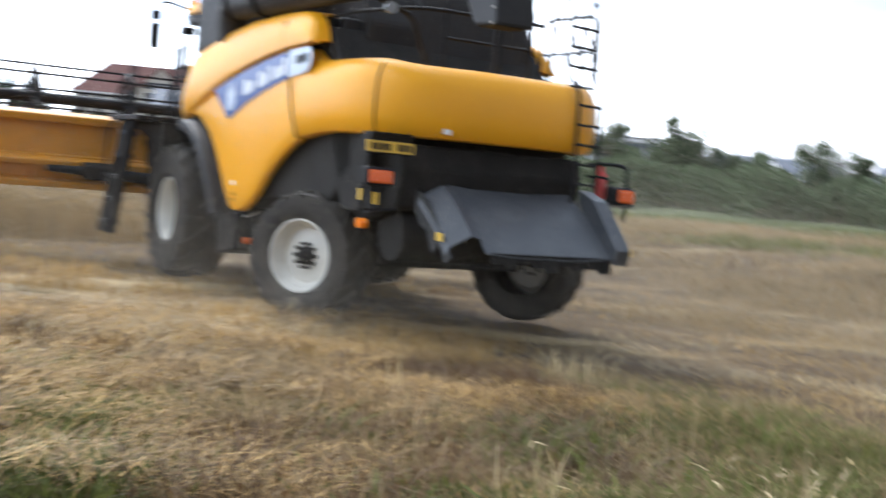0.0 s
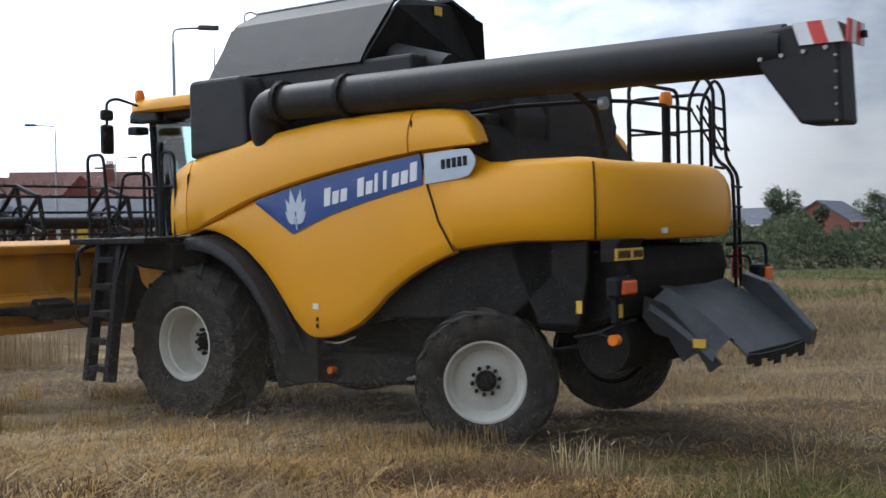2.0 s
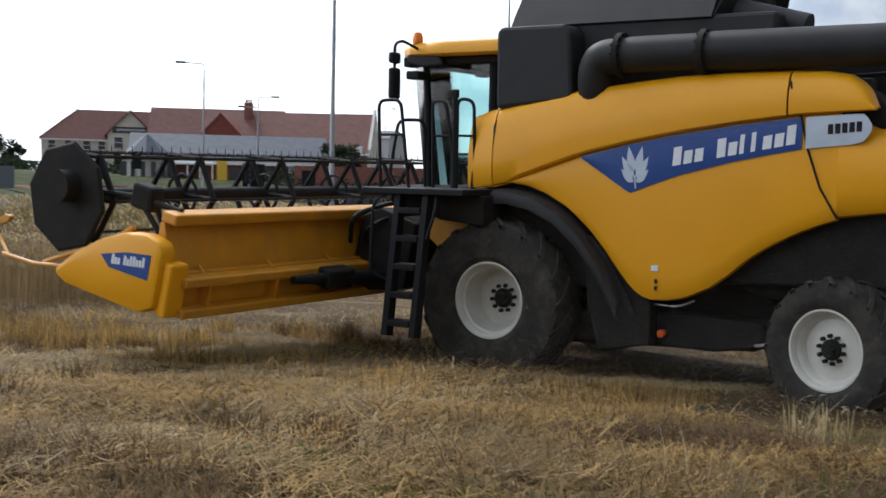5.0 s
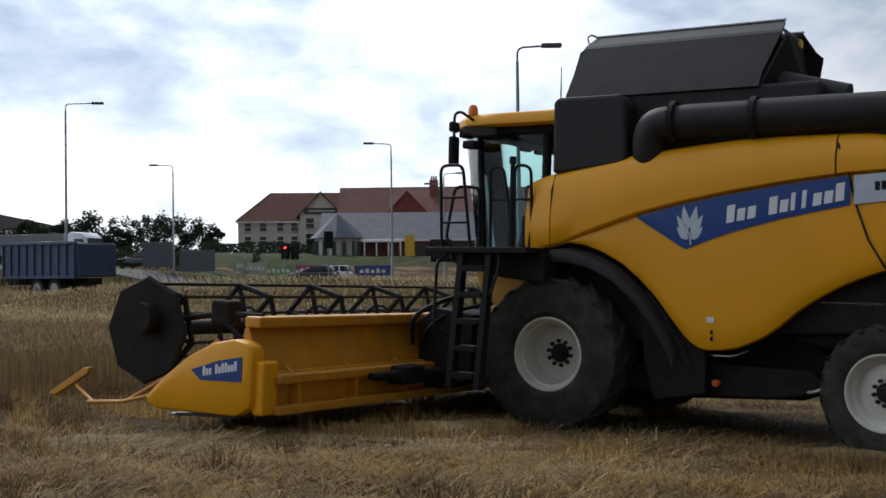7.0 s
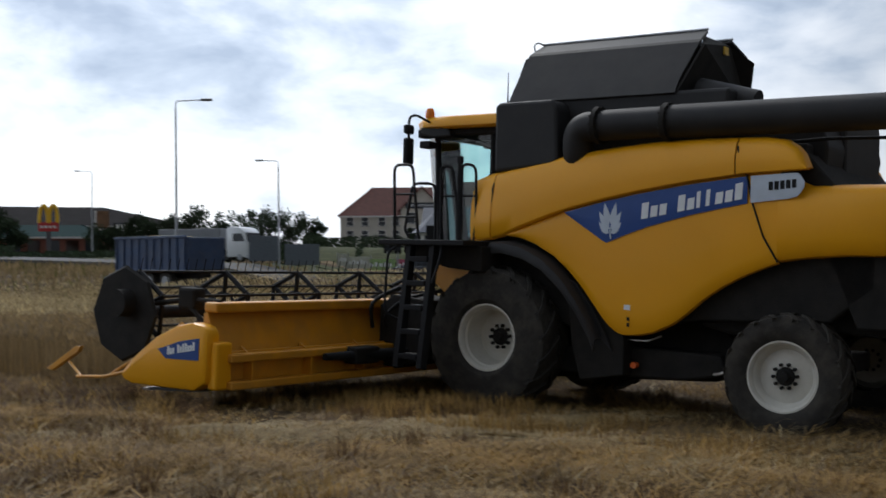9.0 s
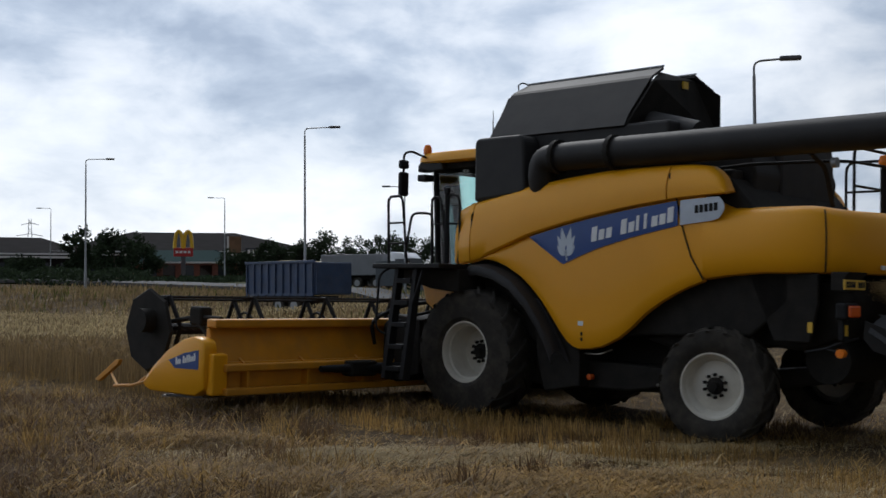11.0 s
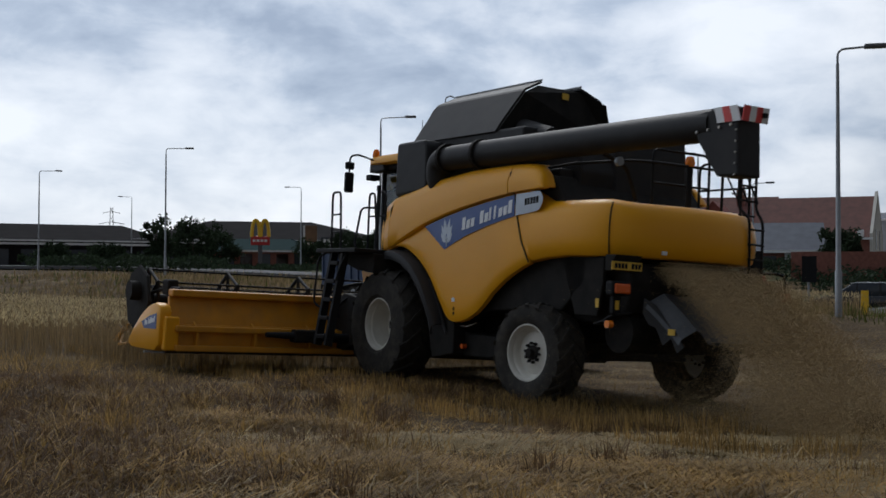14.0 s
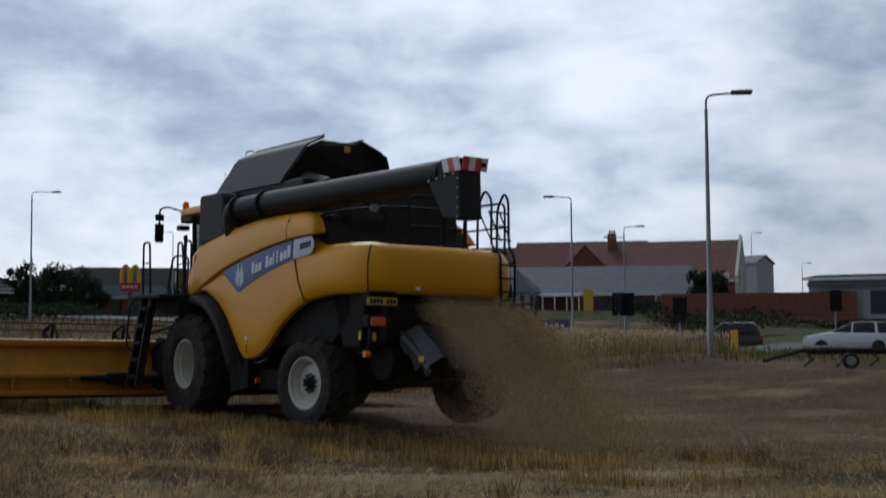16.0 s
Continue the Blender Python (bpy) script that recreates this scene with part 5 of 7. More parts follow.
def window(parent, x, z, w, h, y=0.0):
    f = bmesh.new()
    box((x - w / 2 - 0.08, y - 0.06, z - 0.08), (x - w / 2, y + 0.02, z + h + 0.08), 0, f)
    box((x + w / 2, y - 0.06, z - 0.08), (x + w / 2 + 0.08, y + 0.02, z + h + 0.08), 0, f)
    box((x - w / 2, y - 0.06, z - 0.08), (x + w / 2, y + 0.02, z), 0, f)
    box((x - w / 2, y - 0.06, z + h), (x + w / 2, y + 0.02, z + h + 0.08), 0, f)
    box((x - w / 2, y - 0.05, z + h * 0.5 - 0.04), (x + w / 2, y + 0.01, z + h * 0.5 + 0.04), 0, f)
    win = part("window", f, WHITE, parent)
    part("pane", box((x - w / 2, y - 0.03, z), (x + w / 2, y + 0.015, z + h)), WINDOWDARK, win)
    part("sill", box((x - w / 2 - 0.15, y - 0.14, z - 0.18), (x + w / 2 + 0.15, y + 0.02, z - 0.08)), SLATE, win)


# hotel: long three-storey block with a cross gable
hz = 3.2
hotel = house_shell("hotel", 6.9, 226, 26, 13, 7.6, 13.0, 0, RENDERWALL, REDTILE, "cream three-storey hotel with a red tiled roof and cross gable", "hotel", hz - 0.2, hip=6.5)
for row, z in enumerate((0.4, 3.0, 5.5)):
    for xx in (-11.2, -8.4, -5.2, -2.6):
        window(hotel, xx, z, 1.2, 1.5)
part("gable_wall", prism([(-1.6, -0.3), (6.2, -0.3), (6.2, 8.6), (2.3, 12.4), (-1.6, 8.6)], -1.2, 4, 1), RENDERWALL, hotel)
bm = skin([[(-2.2, -1.6, 8.1), (-2.2, 6.5, 8.1)], [(2.3, -1.6, 12.8), (2.3, 6.5, 12.8)], [(6.8, -1.6, 8.1), (6.8, 6.5, 8.1)]])
part("gable_roof", thick(bm, 0.2), REDTILE, hotel)
for z in (0.4, 3.0, 5.9):
    for xx in (0.3, 4.3):
        window(hotel, xx, z, 1.5, 1.9, -1.2)
sgn = part("sign_board", box((-0.8, -1.35, 8.55), (5.4, -1.22, 9.7), 0.02), WINDOWDARK, hotel, "dark sign board with pale bars")
bm = bmesh.new()
for k in range(12):
    box((0.0 + k * 0.42, -1.37, 8.95), (0.3 + k * 0.42, -1.352, 9.35), 0, bm)
part("sign_bar", bm, GREYBOX, sgn)
wing = house_shell("hotel_wing", 2.4, 205, 22, 13, 7.4, 12.4, -3, RENDERWALL, REDTILE, "hotel wing with a long red tiled roof", "hotel", 3.2)
# public house in front: slate roofs, conical bay, veranda
pub = house_shell("pub", 1.8, 128, 20, 9, 2.5, 5.3, 0, BRICK, SLATE, "low brick pub with grey slate roof and white veranda", "pub", 2.3)
bay = turned([(0.0001, 4.9), (0.15, 4.8), (2.9, 2.3), (3.0, 2.2), (2.6, 2.15)], "Z", 8)
bay.transform(Matrix.Translation((-8.4, 0.5, 0.2)))
part("bay_roof", bay, SLATE, pub, "conical slate roof")
bay = turned([(2.5, 0.0), (2.5, 2.3)], "Z", 8)
bay.transform(Matrix.Translation((-8.4, 0.5, 0.2)))
part("bay_wall", bay, RENDERWALL, pub)
for k in range(7):
    a = radians(190 + 25 * k)
    c, s_ = math.cos(a), math.sin(a)
    part("bay_window", box((-8.4 + 2.45 * c - 0.22, 0.5 + 2.45 * s_ - 0.1, 0.6), (-8.4 + 2.45 * c + 0.22, 0.5 + 2.45 * s_ + 0.1, 2.1)), WINDOWDARK, pub)
vr = part("veranda", box((-5.6, -2.4, 1.9), (-1.6, 0.0, 2.1), 0.02), WHITE, pub, "white painted veranda")
for k in range(4):
    part("veranda_post", box((-5.5 + 1.25 * k, -2.35, 0), (-5.35 + 1.25 * k, -2.2, 1.9)), WHITE, vr)
part("notice", box((6.2, -0.12, 0.8), (7.9, -0.02, 2.0)), WHITE, pub, "white notice board on the wall")
part("board", box((-1.2, -3.4, -0.3), (-0.2, -3.2, 2.6)), PLATE, pub, "ochre menu board")
part("dark_opening", box((0.0, -0.06, 0.2), (5.4, 0.02, 1.7)), WINDOWDARK, pub)
# large brick house with red roof, chimney and pale end gable
inn = house_shell("red_roof_house", -0.67, 150, 21, 14, 4.6, 9.6, -9, BRICK, REDTILE, "large brick house with a steep red tiled roof and chimney", "house", 2.2)
part("end_wall", prism([(-0.4, 0), (14.4, 0), (14.4, 4.8), (7.0, 10.2), (-0.4, 4.8)], 10.55, 10.9, 0), RENDERWALL, inn, "pale rendered end gable")
for yy in (4.0, 9.0):
    part("end_window", box((10.9, yy - 0.5, 3.0), (10.95, yy + 0.5, 5.4)), WINDOWDARK, inn)
bm = skin([[(-11.6, -0.6, 4.8), (-11.6, 5, 4.8)], [(-7.6, -0.6, 9.0), (-7.6, 5, 9.0)], [(-3.6, -0.6, 4.8), (-3.6, 5, 4.8)]])
part("gable_roof", thick(bm, 0.2), BRIGHTTILE, inn, "bright red tiled gable")
part("gable_face", prism([(-11.5, 4.7), (-7.6, 8.85), (-3.7, 4.7)], -0.5, -0.4, 1), BRIGHTTILE, inn, "bright red tile-hung gable")
ch = box((-5.9, 5.6, 8.6), (-4.9, 6.6, 10.7), 0.04)
for k in range(3):
    tube([(-5.7 + 0.3 * k, 6.1, 10.7), (-5.7 + 0.3 * k, 6.1, 11.15)], 0.11, 8, ch)
part("chimney", ch, BRICK, inn, "brick chimney with clay pots")
lan = box((9.2, -0.5, 4.3), (9.9, -0.1, 5.2), 0.05)
part("lantern", lan, WHITE, inn)
grey_house = house_shell("grey_house", -5.25, 172, 2.8, 7, 7.4, 8.4, -20, GREYBOX, SLATE, "tall pale grey house with a slate roof", "house", 2.4, overhang=0.2)
store = house_shell("low_store", -13.6, 118, 24, 14, 3.9, 4.4, -6, GREYBOX, BROWNROOF, "long low pale store with a flat dark roof edge", "shop", 1.7, overhang=0.5)
part("dark_band", box((-12, -0.6, 3.0), (12, -0.45, 3.4)), SLATE, store)
for k in range(5):
    part("shop_window", box((-11 + 4.6 * k, -0.08, 0.4), (-8.2 + 4.6 * k, 0.02, 2.6)), WINDOWDARK, store)
for k in range(3):
    part("roof_vent", tube([(2.0 + 1.4 * k, 5, 4.3), (2.0 + 1.4 * k, 5, 5.2)], 0.15, 8), GALV, store)
part("brick_pier", box((-11.9, -1.2, 0), (-9.8, -0.7, 2.4)), BRICK, store)
wall_long = prism([(0, 0), (0.3, 0), (0.3, 2.6), (0, 2.6)], -9, 9, 0)
bw = tagged(part("boundary_wall", wall_long, BRICK), "dark brown brick boundary wall", "wall")
bw.matrix_basis = pose(*polar(-5.6, 118), 1.6, 0, 0, -6)

# shopping sheds and restaurant
for az, d, w, depth, eave, ridge, turn, hip in ((33.0, 230, 44, 30, 5.0, 8.4, 6, 7), (23.2, 235, 50, 34, 5.6, 9.8, 4, 15)):
    shed = house_shell("retail_shed", az, d, w, depth, eave, ridge, turn, BROWNROOF, BROWNROOF, "long low retail shed with a dark hipped roof", "retail shed", 3.4, hip=hip)
    part("white_band", box((-w / 2, -0.7, eave - 1.0), (w / 2, -0.5, eave - 0.6)), WHITE, shed)
    for k in range(6):
        part("shop_front", box((-w / 2 + 3 + k * w / 6.2, -0.08, 0.2), (-w / 2 + 8 + k * w / 6.2, 0.02, 3.2)), WINDOWDARK, shed)
sg = part("sign_panel", box((7.3, -1.4, 5.2), (9.6, -1.2, 8.3)), TAN, shed, "tan sign panel with a pale edge")
part("panel_edge", box((6.95, -1.42, 5.2), (7.3, -1.2, 8.3)), WHITE, sg)
rest = house_shell("restaurant", 23.3, 205, 17, 12, 3.0, 5.0, 4, BRICK, GREEN, "low restaurant with a green hipped roof", "restaurant", 3.3, hip=4.0)
for k in range(5):
    part("shop_window", box((-7 + 3 * k, -0.08, 0.5), (-5 + 3 * k, 0.02, 2.3)), CLEARGLASS if k % 2 else WINDOWDARK, rest)
part("canopy", box((-9.5, -3, 2.45), (-5.5, -0.2, 2.6), 0.03), WHITE, rest, "white canopy")
cone = turned([(0.0001, 4.6), (2.2, 2.7), (2.3, 2.6)], "Z", 8)
part("tent_roof", cone, GREEN, rest).location = (-6, -2, 0)
part("wall_sign", box((9.5, -0.3, 4.0), (15.5, -0.1, 5.2)), WINDOWDARK, rest)
bm = bmesh.new()
for k in range(8):
    box((9.9 + 0.65 * k, -0.36, 4.3), (10.35 + 0.65 * k, -0.31, 4.9), 0, bm)
part("wall_bar", bm, WHITE, rest)
x, y = polar(23.5, 195)
totem = tagged(new("totem_sign"), "tall pole sign with a yellow double arch over a red panel", "pole sign")
totem.matrix_basis = pose(x, y, gz(x, y), 0, 0, 23.5)
zt = 10.4 - gz(x, y)
part("pole", box((-0.35, -0.2, 0), (0.35, 0.2, zt - 3.4), 0.03), LAMPHEAD, totem)
part("panel", box((-1.5, -0.25, zt - 3.6), (1.5, 0.25, zt - 2.2), 0.05), REDSIGN, totem, "red sign panel")
bm = bmesh.new()
for k in range(4):
    box((-1.2 + 0.62 * k, -0.28, zt - 3.1), (-0.75 + 0.62 * k, -0.255, zt - 2.7), 0, bm)
part("sign_bar", bm, WHITE, totem)
for s in (-1, 1):
    part("arch", tube([(s * 0.72 + 0.62 * math.cos(a), 0, zt - 2.3 + 2.7 * math.sin(a) ** 0.8) for a in [math.pi * k / 14 for k in range(15)]], 0.29, 8), GOLD, totem, "yellow arch", smooth=True)

# ---- brick houses behind the far hedge ----
for az, d, w, eave, ridge, turn, roof in ((-22.6, 186, 16, 4.6, 7.4, 4, SLATE), (-29.0, 185, 13, 4.6, 7.0, -8, SLATE), (-33.6, 182, 9, 4.8, 7.6, 70, SLATE), (-36.6, 176, 12, 4.6, 7.6, 4, SLATE), (-40.5, 176, 12, 4.8, 7.8, -4, REDTILE), (-18.8, 200, 15, 4.4, 7.0, 0, SLATE)):
    hs = house_shell("brick_house", az, d, w, 9, eave, ridge, turn, BRICK, roof, "red brick house with a grey roof behind the hedge", "house", -0.6)
    tagged(hs, group="houses behind the hedge")
    for k in range(3):
        window(hs, -w / 3 + k * w / 3, 2.9, 1.1, 1.2)
    if az == -22.6:
        part("dormer", prism([(-1.6, 4.6), (1.6, 4.6), (1.6, 5.2), (0, 6.8), (-1.6, 5.2)], -0.5, 3, 1), WHITE, hs, "white dormer gable")


# ---- trees and hedge ----
def leaf_quads(points, size, rng, flat=0.0):
    """Small leaf clumps, each a folded pair of triangles."""
    vs, fs = [], []
    for p in points:
        s = size * rng.uniform(0.6, 1.4)
        a = Vector((rng.gauss(0, 1), rng.gauss(0, 1), rng.gauss(0, 1))).normalized()
        b = a.orthogonal().normalized()
        c = a.cross(b)
        i = len(vs)
        vs += [p + a * s, p + b * s * 0.5 + c * s * 0.2, p - a * s * 0.9, p - b * s * 0.5 + c * s * 0.15]
        fs += [(i, i + 1, i + 2), (i, i + 2, i + 3)]
    return vs, fs


def mesh_of(name, vs, fs, material):
    me = bpy.data.meshes.new(name)
    me.from_pydata([tuple(v) for v in vs], [], fs)
    me.materials.append(material)
    return me


def tree(x, y, h, spread, seed, material, n=2600, leaf=0.22, trunk_h=0.3, label="leafy green tree in full summer foliage", lift=0.0):
    rng = random.Random(seed)
    ob = tagged(new("tree"), label, "tree")
    ob.location = (x, y, gz(x, y) - 0.05 + lift)
    bm = tube([(0, 0, 0), (0.05 * h * rng.uniform(-1, 1) * 0.3, 0, h * 0.4), (0, 0, h * 0.8)], [0.03 * h, 0.02 * h, 0.006 * h], 8)
    tips = []
    for k in range(9):
        a, z = rng.uniform(0, 6.28), h * rng.uniform(trunk_h, 0.7)
        e = Vector((math.cos(a) * spread * rng.uniform(0.35, 0.8), math.sin(a) * spread * rng.uniform(0.35, 0.8), z + h * rng.uniform(0.05, 0.25)))
        tube([(0, 0, z), tuple(Vector((0, 0, z)).lerp(e, 0.5) + Vector((0, 0, 0.03 * h))), tuple(e)], [0.012 * h, 0.008 * h, 0.003 * h], 5, bm)
        tips.append(e)
    part("trunk", bm, BARK, ob)
    clumps = [(e, spread * rng.uniform(0.22, 0.42)) for e in tips]
    clumps += [(Vector((rng.gauss(0, spread * 0.36), rng.gauss(0, spread * 0.36), h * rng.uniform(trunk_h + 0.05, 0.97))), spread * rng.uniform(0.16, 0.38)) for _ in range(16)]
    pts = []
    for k in range(n):
        c, r = clumps[rng.randrange(len(clumps))]
        v = Vector((rng.gauss(0, 1), rng.gauss(0, 1), rng.gauss(0, 0.8)))
        v = v.normalized() * r * rng.uniform(0.35, 1.08)
        pts.append(c + v)
    vs, fs = leaf_quads(pts, leaf, rng)
    crown = new("crown", mesh_of("crown", vs, fs, material))
    crown.parent = ob
    return ob


tree(*polar(-30.35, 90), 5.9, 1.7, 1, LEAF, 2200, 0.12, 0.5, "slender young tree above the hedge")
tree(*polar(-18.5, 98), 7.0, 3.0, 2, LEAF, 4500, 0.16)
for k, (az, d, h, sp) in enumerate(((-22.3, 100, 4.9, 2.2), (-25.4, 92, 5.6, 3.4), (-27.2, 92, 4.8, 1.3), (-31.6, 92, 4.9, 1.5), (-34.5, 160, 8.3, 3.2), (-41, 90, 6.5, 2.6), (-15.5, 110, 6.5, 3.0), (-12.8, 120, 6.0, 3.0), (-20.6, 100, 4.6, 2.4))):
    tree(*polar(az, d), h, sp, 10 + k, LEAF, 3600, 0.15)
for k, (az, d, h, sp, lf) in enumerate(((28.3, 150, 6.6, 2.4, 0.24), (26.6, 160, 6.0, 4.2, 0.26), (25.3, 165, 5.8, 3.2, 0.26), (30.5, 175, 3.0, 3.0, 0.26), (33.0, 165, 3.0, 3.0, 0.26), (19.2, 175, 5.2, 3.4, 0.26),
                                        (17.0, 175, 6.6, 3.6, 0.26), (15.5, 190, 6.0, 3.2, 0.26), (14.0, 185, 6.6, 4.0, 0.26), (12.6, 185, 6.2, 4.0, 0.26), (11.5, 190, 5.4, 2.4, 0.26), (20.8, 190, 4.2, 3.0, 0.26), (18.0, 190, 5.4, 3.0, 0.26),
                                        (-12.6, 96, 4.4, 1.6, 0.3), (-3.6, 128, 4.6, 2.4, 0.3), (2.5, 135, 3.6, 2.6, 0.3), (0.5, 138, 3.0, 2.4, 0.3), (6.7, 205, 4.6, 1.0, 0.3), (5.9, 205, 4.0, 0.9, 0.3))):
    tree(*polar(az, d), h, sp, 40 + k, LEAF_DARK, 3000, lf * 0.8, 0.12, "dark green tree beside the buildings")


def scatter_stuff(name, blades, material, label, category):
    """blades: list of (base, tip, width); each becomes a bent narrow strip."""
    vs, fs = [], []
    for b, t, w in blades:
        d = t - b
        side = Vector((-d.y, d.x, 0))
        if side.length < 1e-4:
            side = Vector((1, 0, 0))
        side = side.normalized() * w
        m = b.lerp(t, 0.55) + Vector((0, 0, d.length * 0.10))
        i = len(vs)
        vs += [b - side, b + side, m + side * 0.8, m - side * 0.8, t]
        fs += [(i, i + 1, i + 2, i + 3), (i + 3, i + 2, i + 4)]
    return tagged(new(name, mesh_of(name, vs, fs, material)), label, category, kind="stuff")


def hedge():
    rng = random.Random(5)
    pts = []
    for k in range(42000):
        az = rng.uniform(-48, -12)
        d = 84 + rng.gauss(0, 5) + 6 * math.sin(az * 0.9)
        x, y = polar(az, d)
        top = 3.0 + 1.1 * noise.noise(Vector((az * 0.5, 0, 0))) + 0.8 * noise.noise(Vector((az * 1.9, 4, 0)))
        pts.append(Vector((x, y, gz(x, y) + top * rng.random() ** 0.7)))
    vs, fs = leaf_quads(pts, 0.2, rng)
    tagged(new("hedge", mesh_of("hedge", vs, fs, LEAF)), "long overgrown green hedge at the edge of the field", "hedge", kind="stuff")
    pts = []
    for k in range(16000):
        az = rng.uniform(-12, 34)
        d = 128 + 14 * math.sin(az * 0.4) + rng.gauss(0, 4)
        if 9.5 < az < 12 or 1.5 < az < 9.2:
            d = 160 + rng.gauss(0, 3)
        x, y = polar(az, d)
        pts.append(Vector((x, y, gz(x, y) + (0.7 if 19 < az < 25 else 1.5 + 0.7 * noise.noise(Vector((az, 0, 0)))) * rng.random())))
    vs, fs = leaf_quads(pts, 0.24, rng)
    tagged(new("hedge", mesh_of("hedge", vs, fs, LEAF_DARK)), "low dark shrubs in front of the buildings", "hedge", kind="stuff")


hedge()
x, y = polar(-30.07, 84)
wp = tagged(part("white_pole", tube([(0, 0, 0), (0, 0, 2.4)], 0.06, 8), WHITE), "thin white marker pole by the hedge", "pole")
wp.location = (x, y, gz(x, y))

# ---- pylons ----
for az, d, top in ((30.25, 900, 52), (11.9, 1000, 44)):
    x, y = polar(az, d)
    ob = tagged(new("electricity_pylon"), "grey lattice electricity pylon on the skyline", "pylon", "pylons")
    ob.matrix_basis = pose(x, y, 0, 0, 0, az)
    bm = bmesh.new()
    for sx in (-1, 1):
        for sy in (-1, 1):
            tube([(sx * 5, sy * 5, 0), (sx * 1.6, sy * 1.6, top * 0.6), (sx * 0.8, sy * 0.8, top)], 0.28, 4, bm)
    for k in range(9):
        u0, u1 = k / 9, (k + 1) / 9
        r0, r1 = 5 - 4.2 * u0, 5 - 4.2 * u1
        tube([(-r0, -r0, top * u0), (r1, -r1, top * u1)], 0.16, 4, bm)
        tube([(r0, -r0, top * u0), (-r1, -r1, top * u1)], 0.16, 4, bm)
    part("tower", bm, GALV, ob)
    for u, w in ((0.62, 8), (0.77, 9), (0.92, 6)):
        part("cross_arm", tube([(-w, 0, top * u), (0, 0, top * u + 1.5), (w, 0, top * u)], 0.3, 4), GALV, ob)


# ---- vehicles ----
def car_wheel(parent, x, y, r, w=0.2):
    t = part("wheel", turned([(0.0001, -w / 2), (r * 0.6, -w / 2), (r * 0.95, -w / 2), (r, -w / 3), (r, w / 3), (r * 0.95, w / 2), (r * 0.6, w / 2), (0.0001, w / 2)], "Y", 20), RUBBER, parent)
    t.location = (x, y, r)
    part("hubcap", turned([(0.0001, -w / 2 - 0.015), (r * 0.55, -w / 2 - 0.01), (r * 0.58, -w / 2)], "Y", 16), GALV, t)
    return t


def hatchback(x, y, turn, paint, label, l=4.2, h=1.46, roof_white=False):
    ob = tagged(new("car"), label, "car")
    ob.matrix_basis = pose(x, y, gz(x, y) + 0.17, 0, 0, turn)
    a = l / 2
    part("body", prism([(-a, 0.35), (-a, 0.75), (-a + 0.15, 0.92), (a - 1.25, 0.98), (a - 0.25, 0.80), (a, 0.62), (a, 0.30), (a - 0.5, 0.24), (-a + 0.4, 0.24)], -0.87, 0.87, 1, 0.07), paint, ob, smooth=True)
    part("cabin", prism([(-a + 0.12, 0.90), (-a + 0.38, h - 0.08), (-a + 0.7, h), (a - 2.35, h), (a - 1.15, 0.94)], -0.74, 0.74, 1, 0.08), WINDOWDARK, ob, "dark glazed cabin", smooth=True)
    part("roof_panel", prism([(-a + 0.42, h - 0.05), (-a + 0.7, h + 0.012), (a - 2.38, h + 0.012), (a - 2.1, h - 0.06)], -0.70, 0.70, 1, 0.02), WHITE if roof_white else paint, ob)
    for s in (-1, 1):
        part("pillar", prism([(-a + 0.75, 0.93), (-a + 0.80, h), (-a + 0.92, h), (-a + 0.9, 0.93)], s * 0.735, s * 0.755, 1), paint, ob)
        part("pillar", prism([(-0.2, 0.95), (-0.25, h), (-0.17, h), (-0.10, 0.95)], s * 0.735, s * 0.755, 1), paint, ob)
        part("tail_lamp", box((-a - 0.01, s * 0.75 - 0.1, 0.72), (-a + 0.2, s * 0.75 + 0.1, 0.92), 0.02), REDLENS, ob)
        part("headlamp", box((a - 0.3, s * 0.68 - 0.14, 0.6), (a - 0.02, s * 0.68 + 0.14, 0.74), 0.02), GALV, ob)
        car_wheel(ob, a - 0.85, s * 0.78, 0.31)
        car_wheel(ob, -a + 0.75, s * 0.78, 0.31)
    return ob


hatchback(*polar(-9.35, 62), 168, CARWHITE, "white hatchback car waiting on the road")
hatchback(*polar(-3.9, 74), 172, CARDARK, "dark estate car with a pale roof", 4.6, 1.7, True)
hatchback(*polar(6.75, 105), 165, CARDARK, "dark car on the road", 4.3)
hatchback(*polar(6.0, 108), 165, CARWHITE, "white car on the road", 4.3)
hatchback(*polar(14.7, 112), 160, CARDARK, "dark car on the far road", 4.3)

# blue tipping trailer standing on the field edge
x, y = polar(18.3, 67)
trailer = tagged(new("tipping_trailer"), "worn blue steel tipping grain trailer standing at the field edge", "trailer")
trailer.matrix_basis = pose(x, y, gz(x, y) + 0.02, 0, 0, -34)
body = prism([(-3.0, 1.1), (-3.1, 2.95), (3.1, 2.85), (3.0, 1.1)], -1.25, 1.25, 1, 0.03)
tb = part("body", body, TRAILERBLUE, trailer)
for k in range(10):
    xx = -2.95 + 0.65 * k
    part("side_rib", box((xx - 0.05, -1.33, 1.12), (xx + 0.05, -1.24, 2.86), 0.01), TRAILERBLUE, tb)
for lo, hi in (((-3.1, -1.36, 2.80), (3.12, -1.24, 2.95)), ((-3.0, -1.34, 1.04), (3.0, -1.24, 1.18))):
    part("side_rail", box(lo, hi, 0.02), TRAILERBLUE, tb)
part("load", prism([(-2.9, 2.7), (0, 3.0), (2.9, 2.7)], -1.1, 1.1, 1), STRAWPALE, tb, "heaped pale grain")
part("chassis", box((-4.3, -0.5, 0.7), (2.9, 0.5, 1.06), 0.03), DARK, trailer)
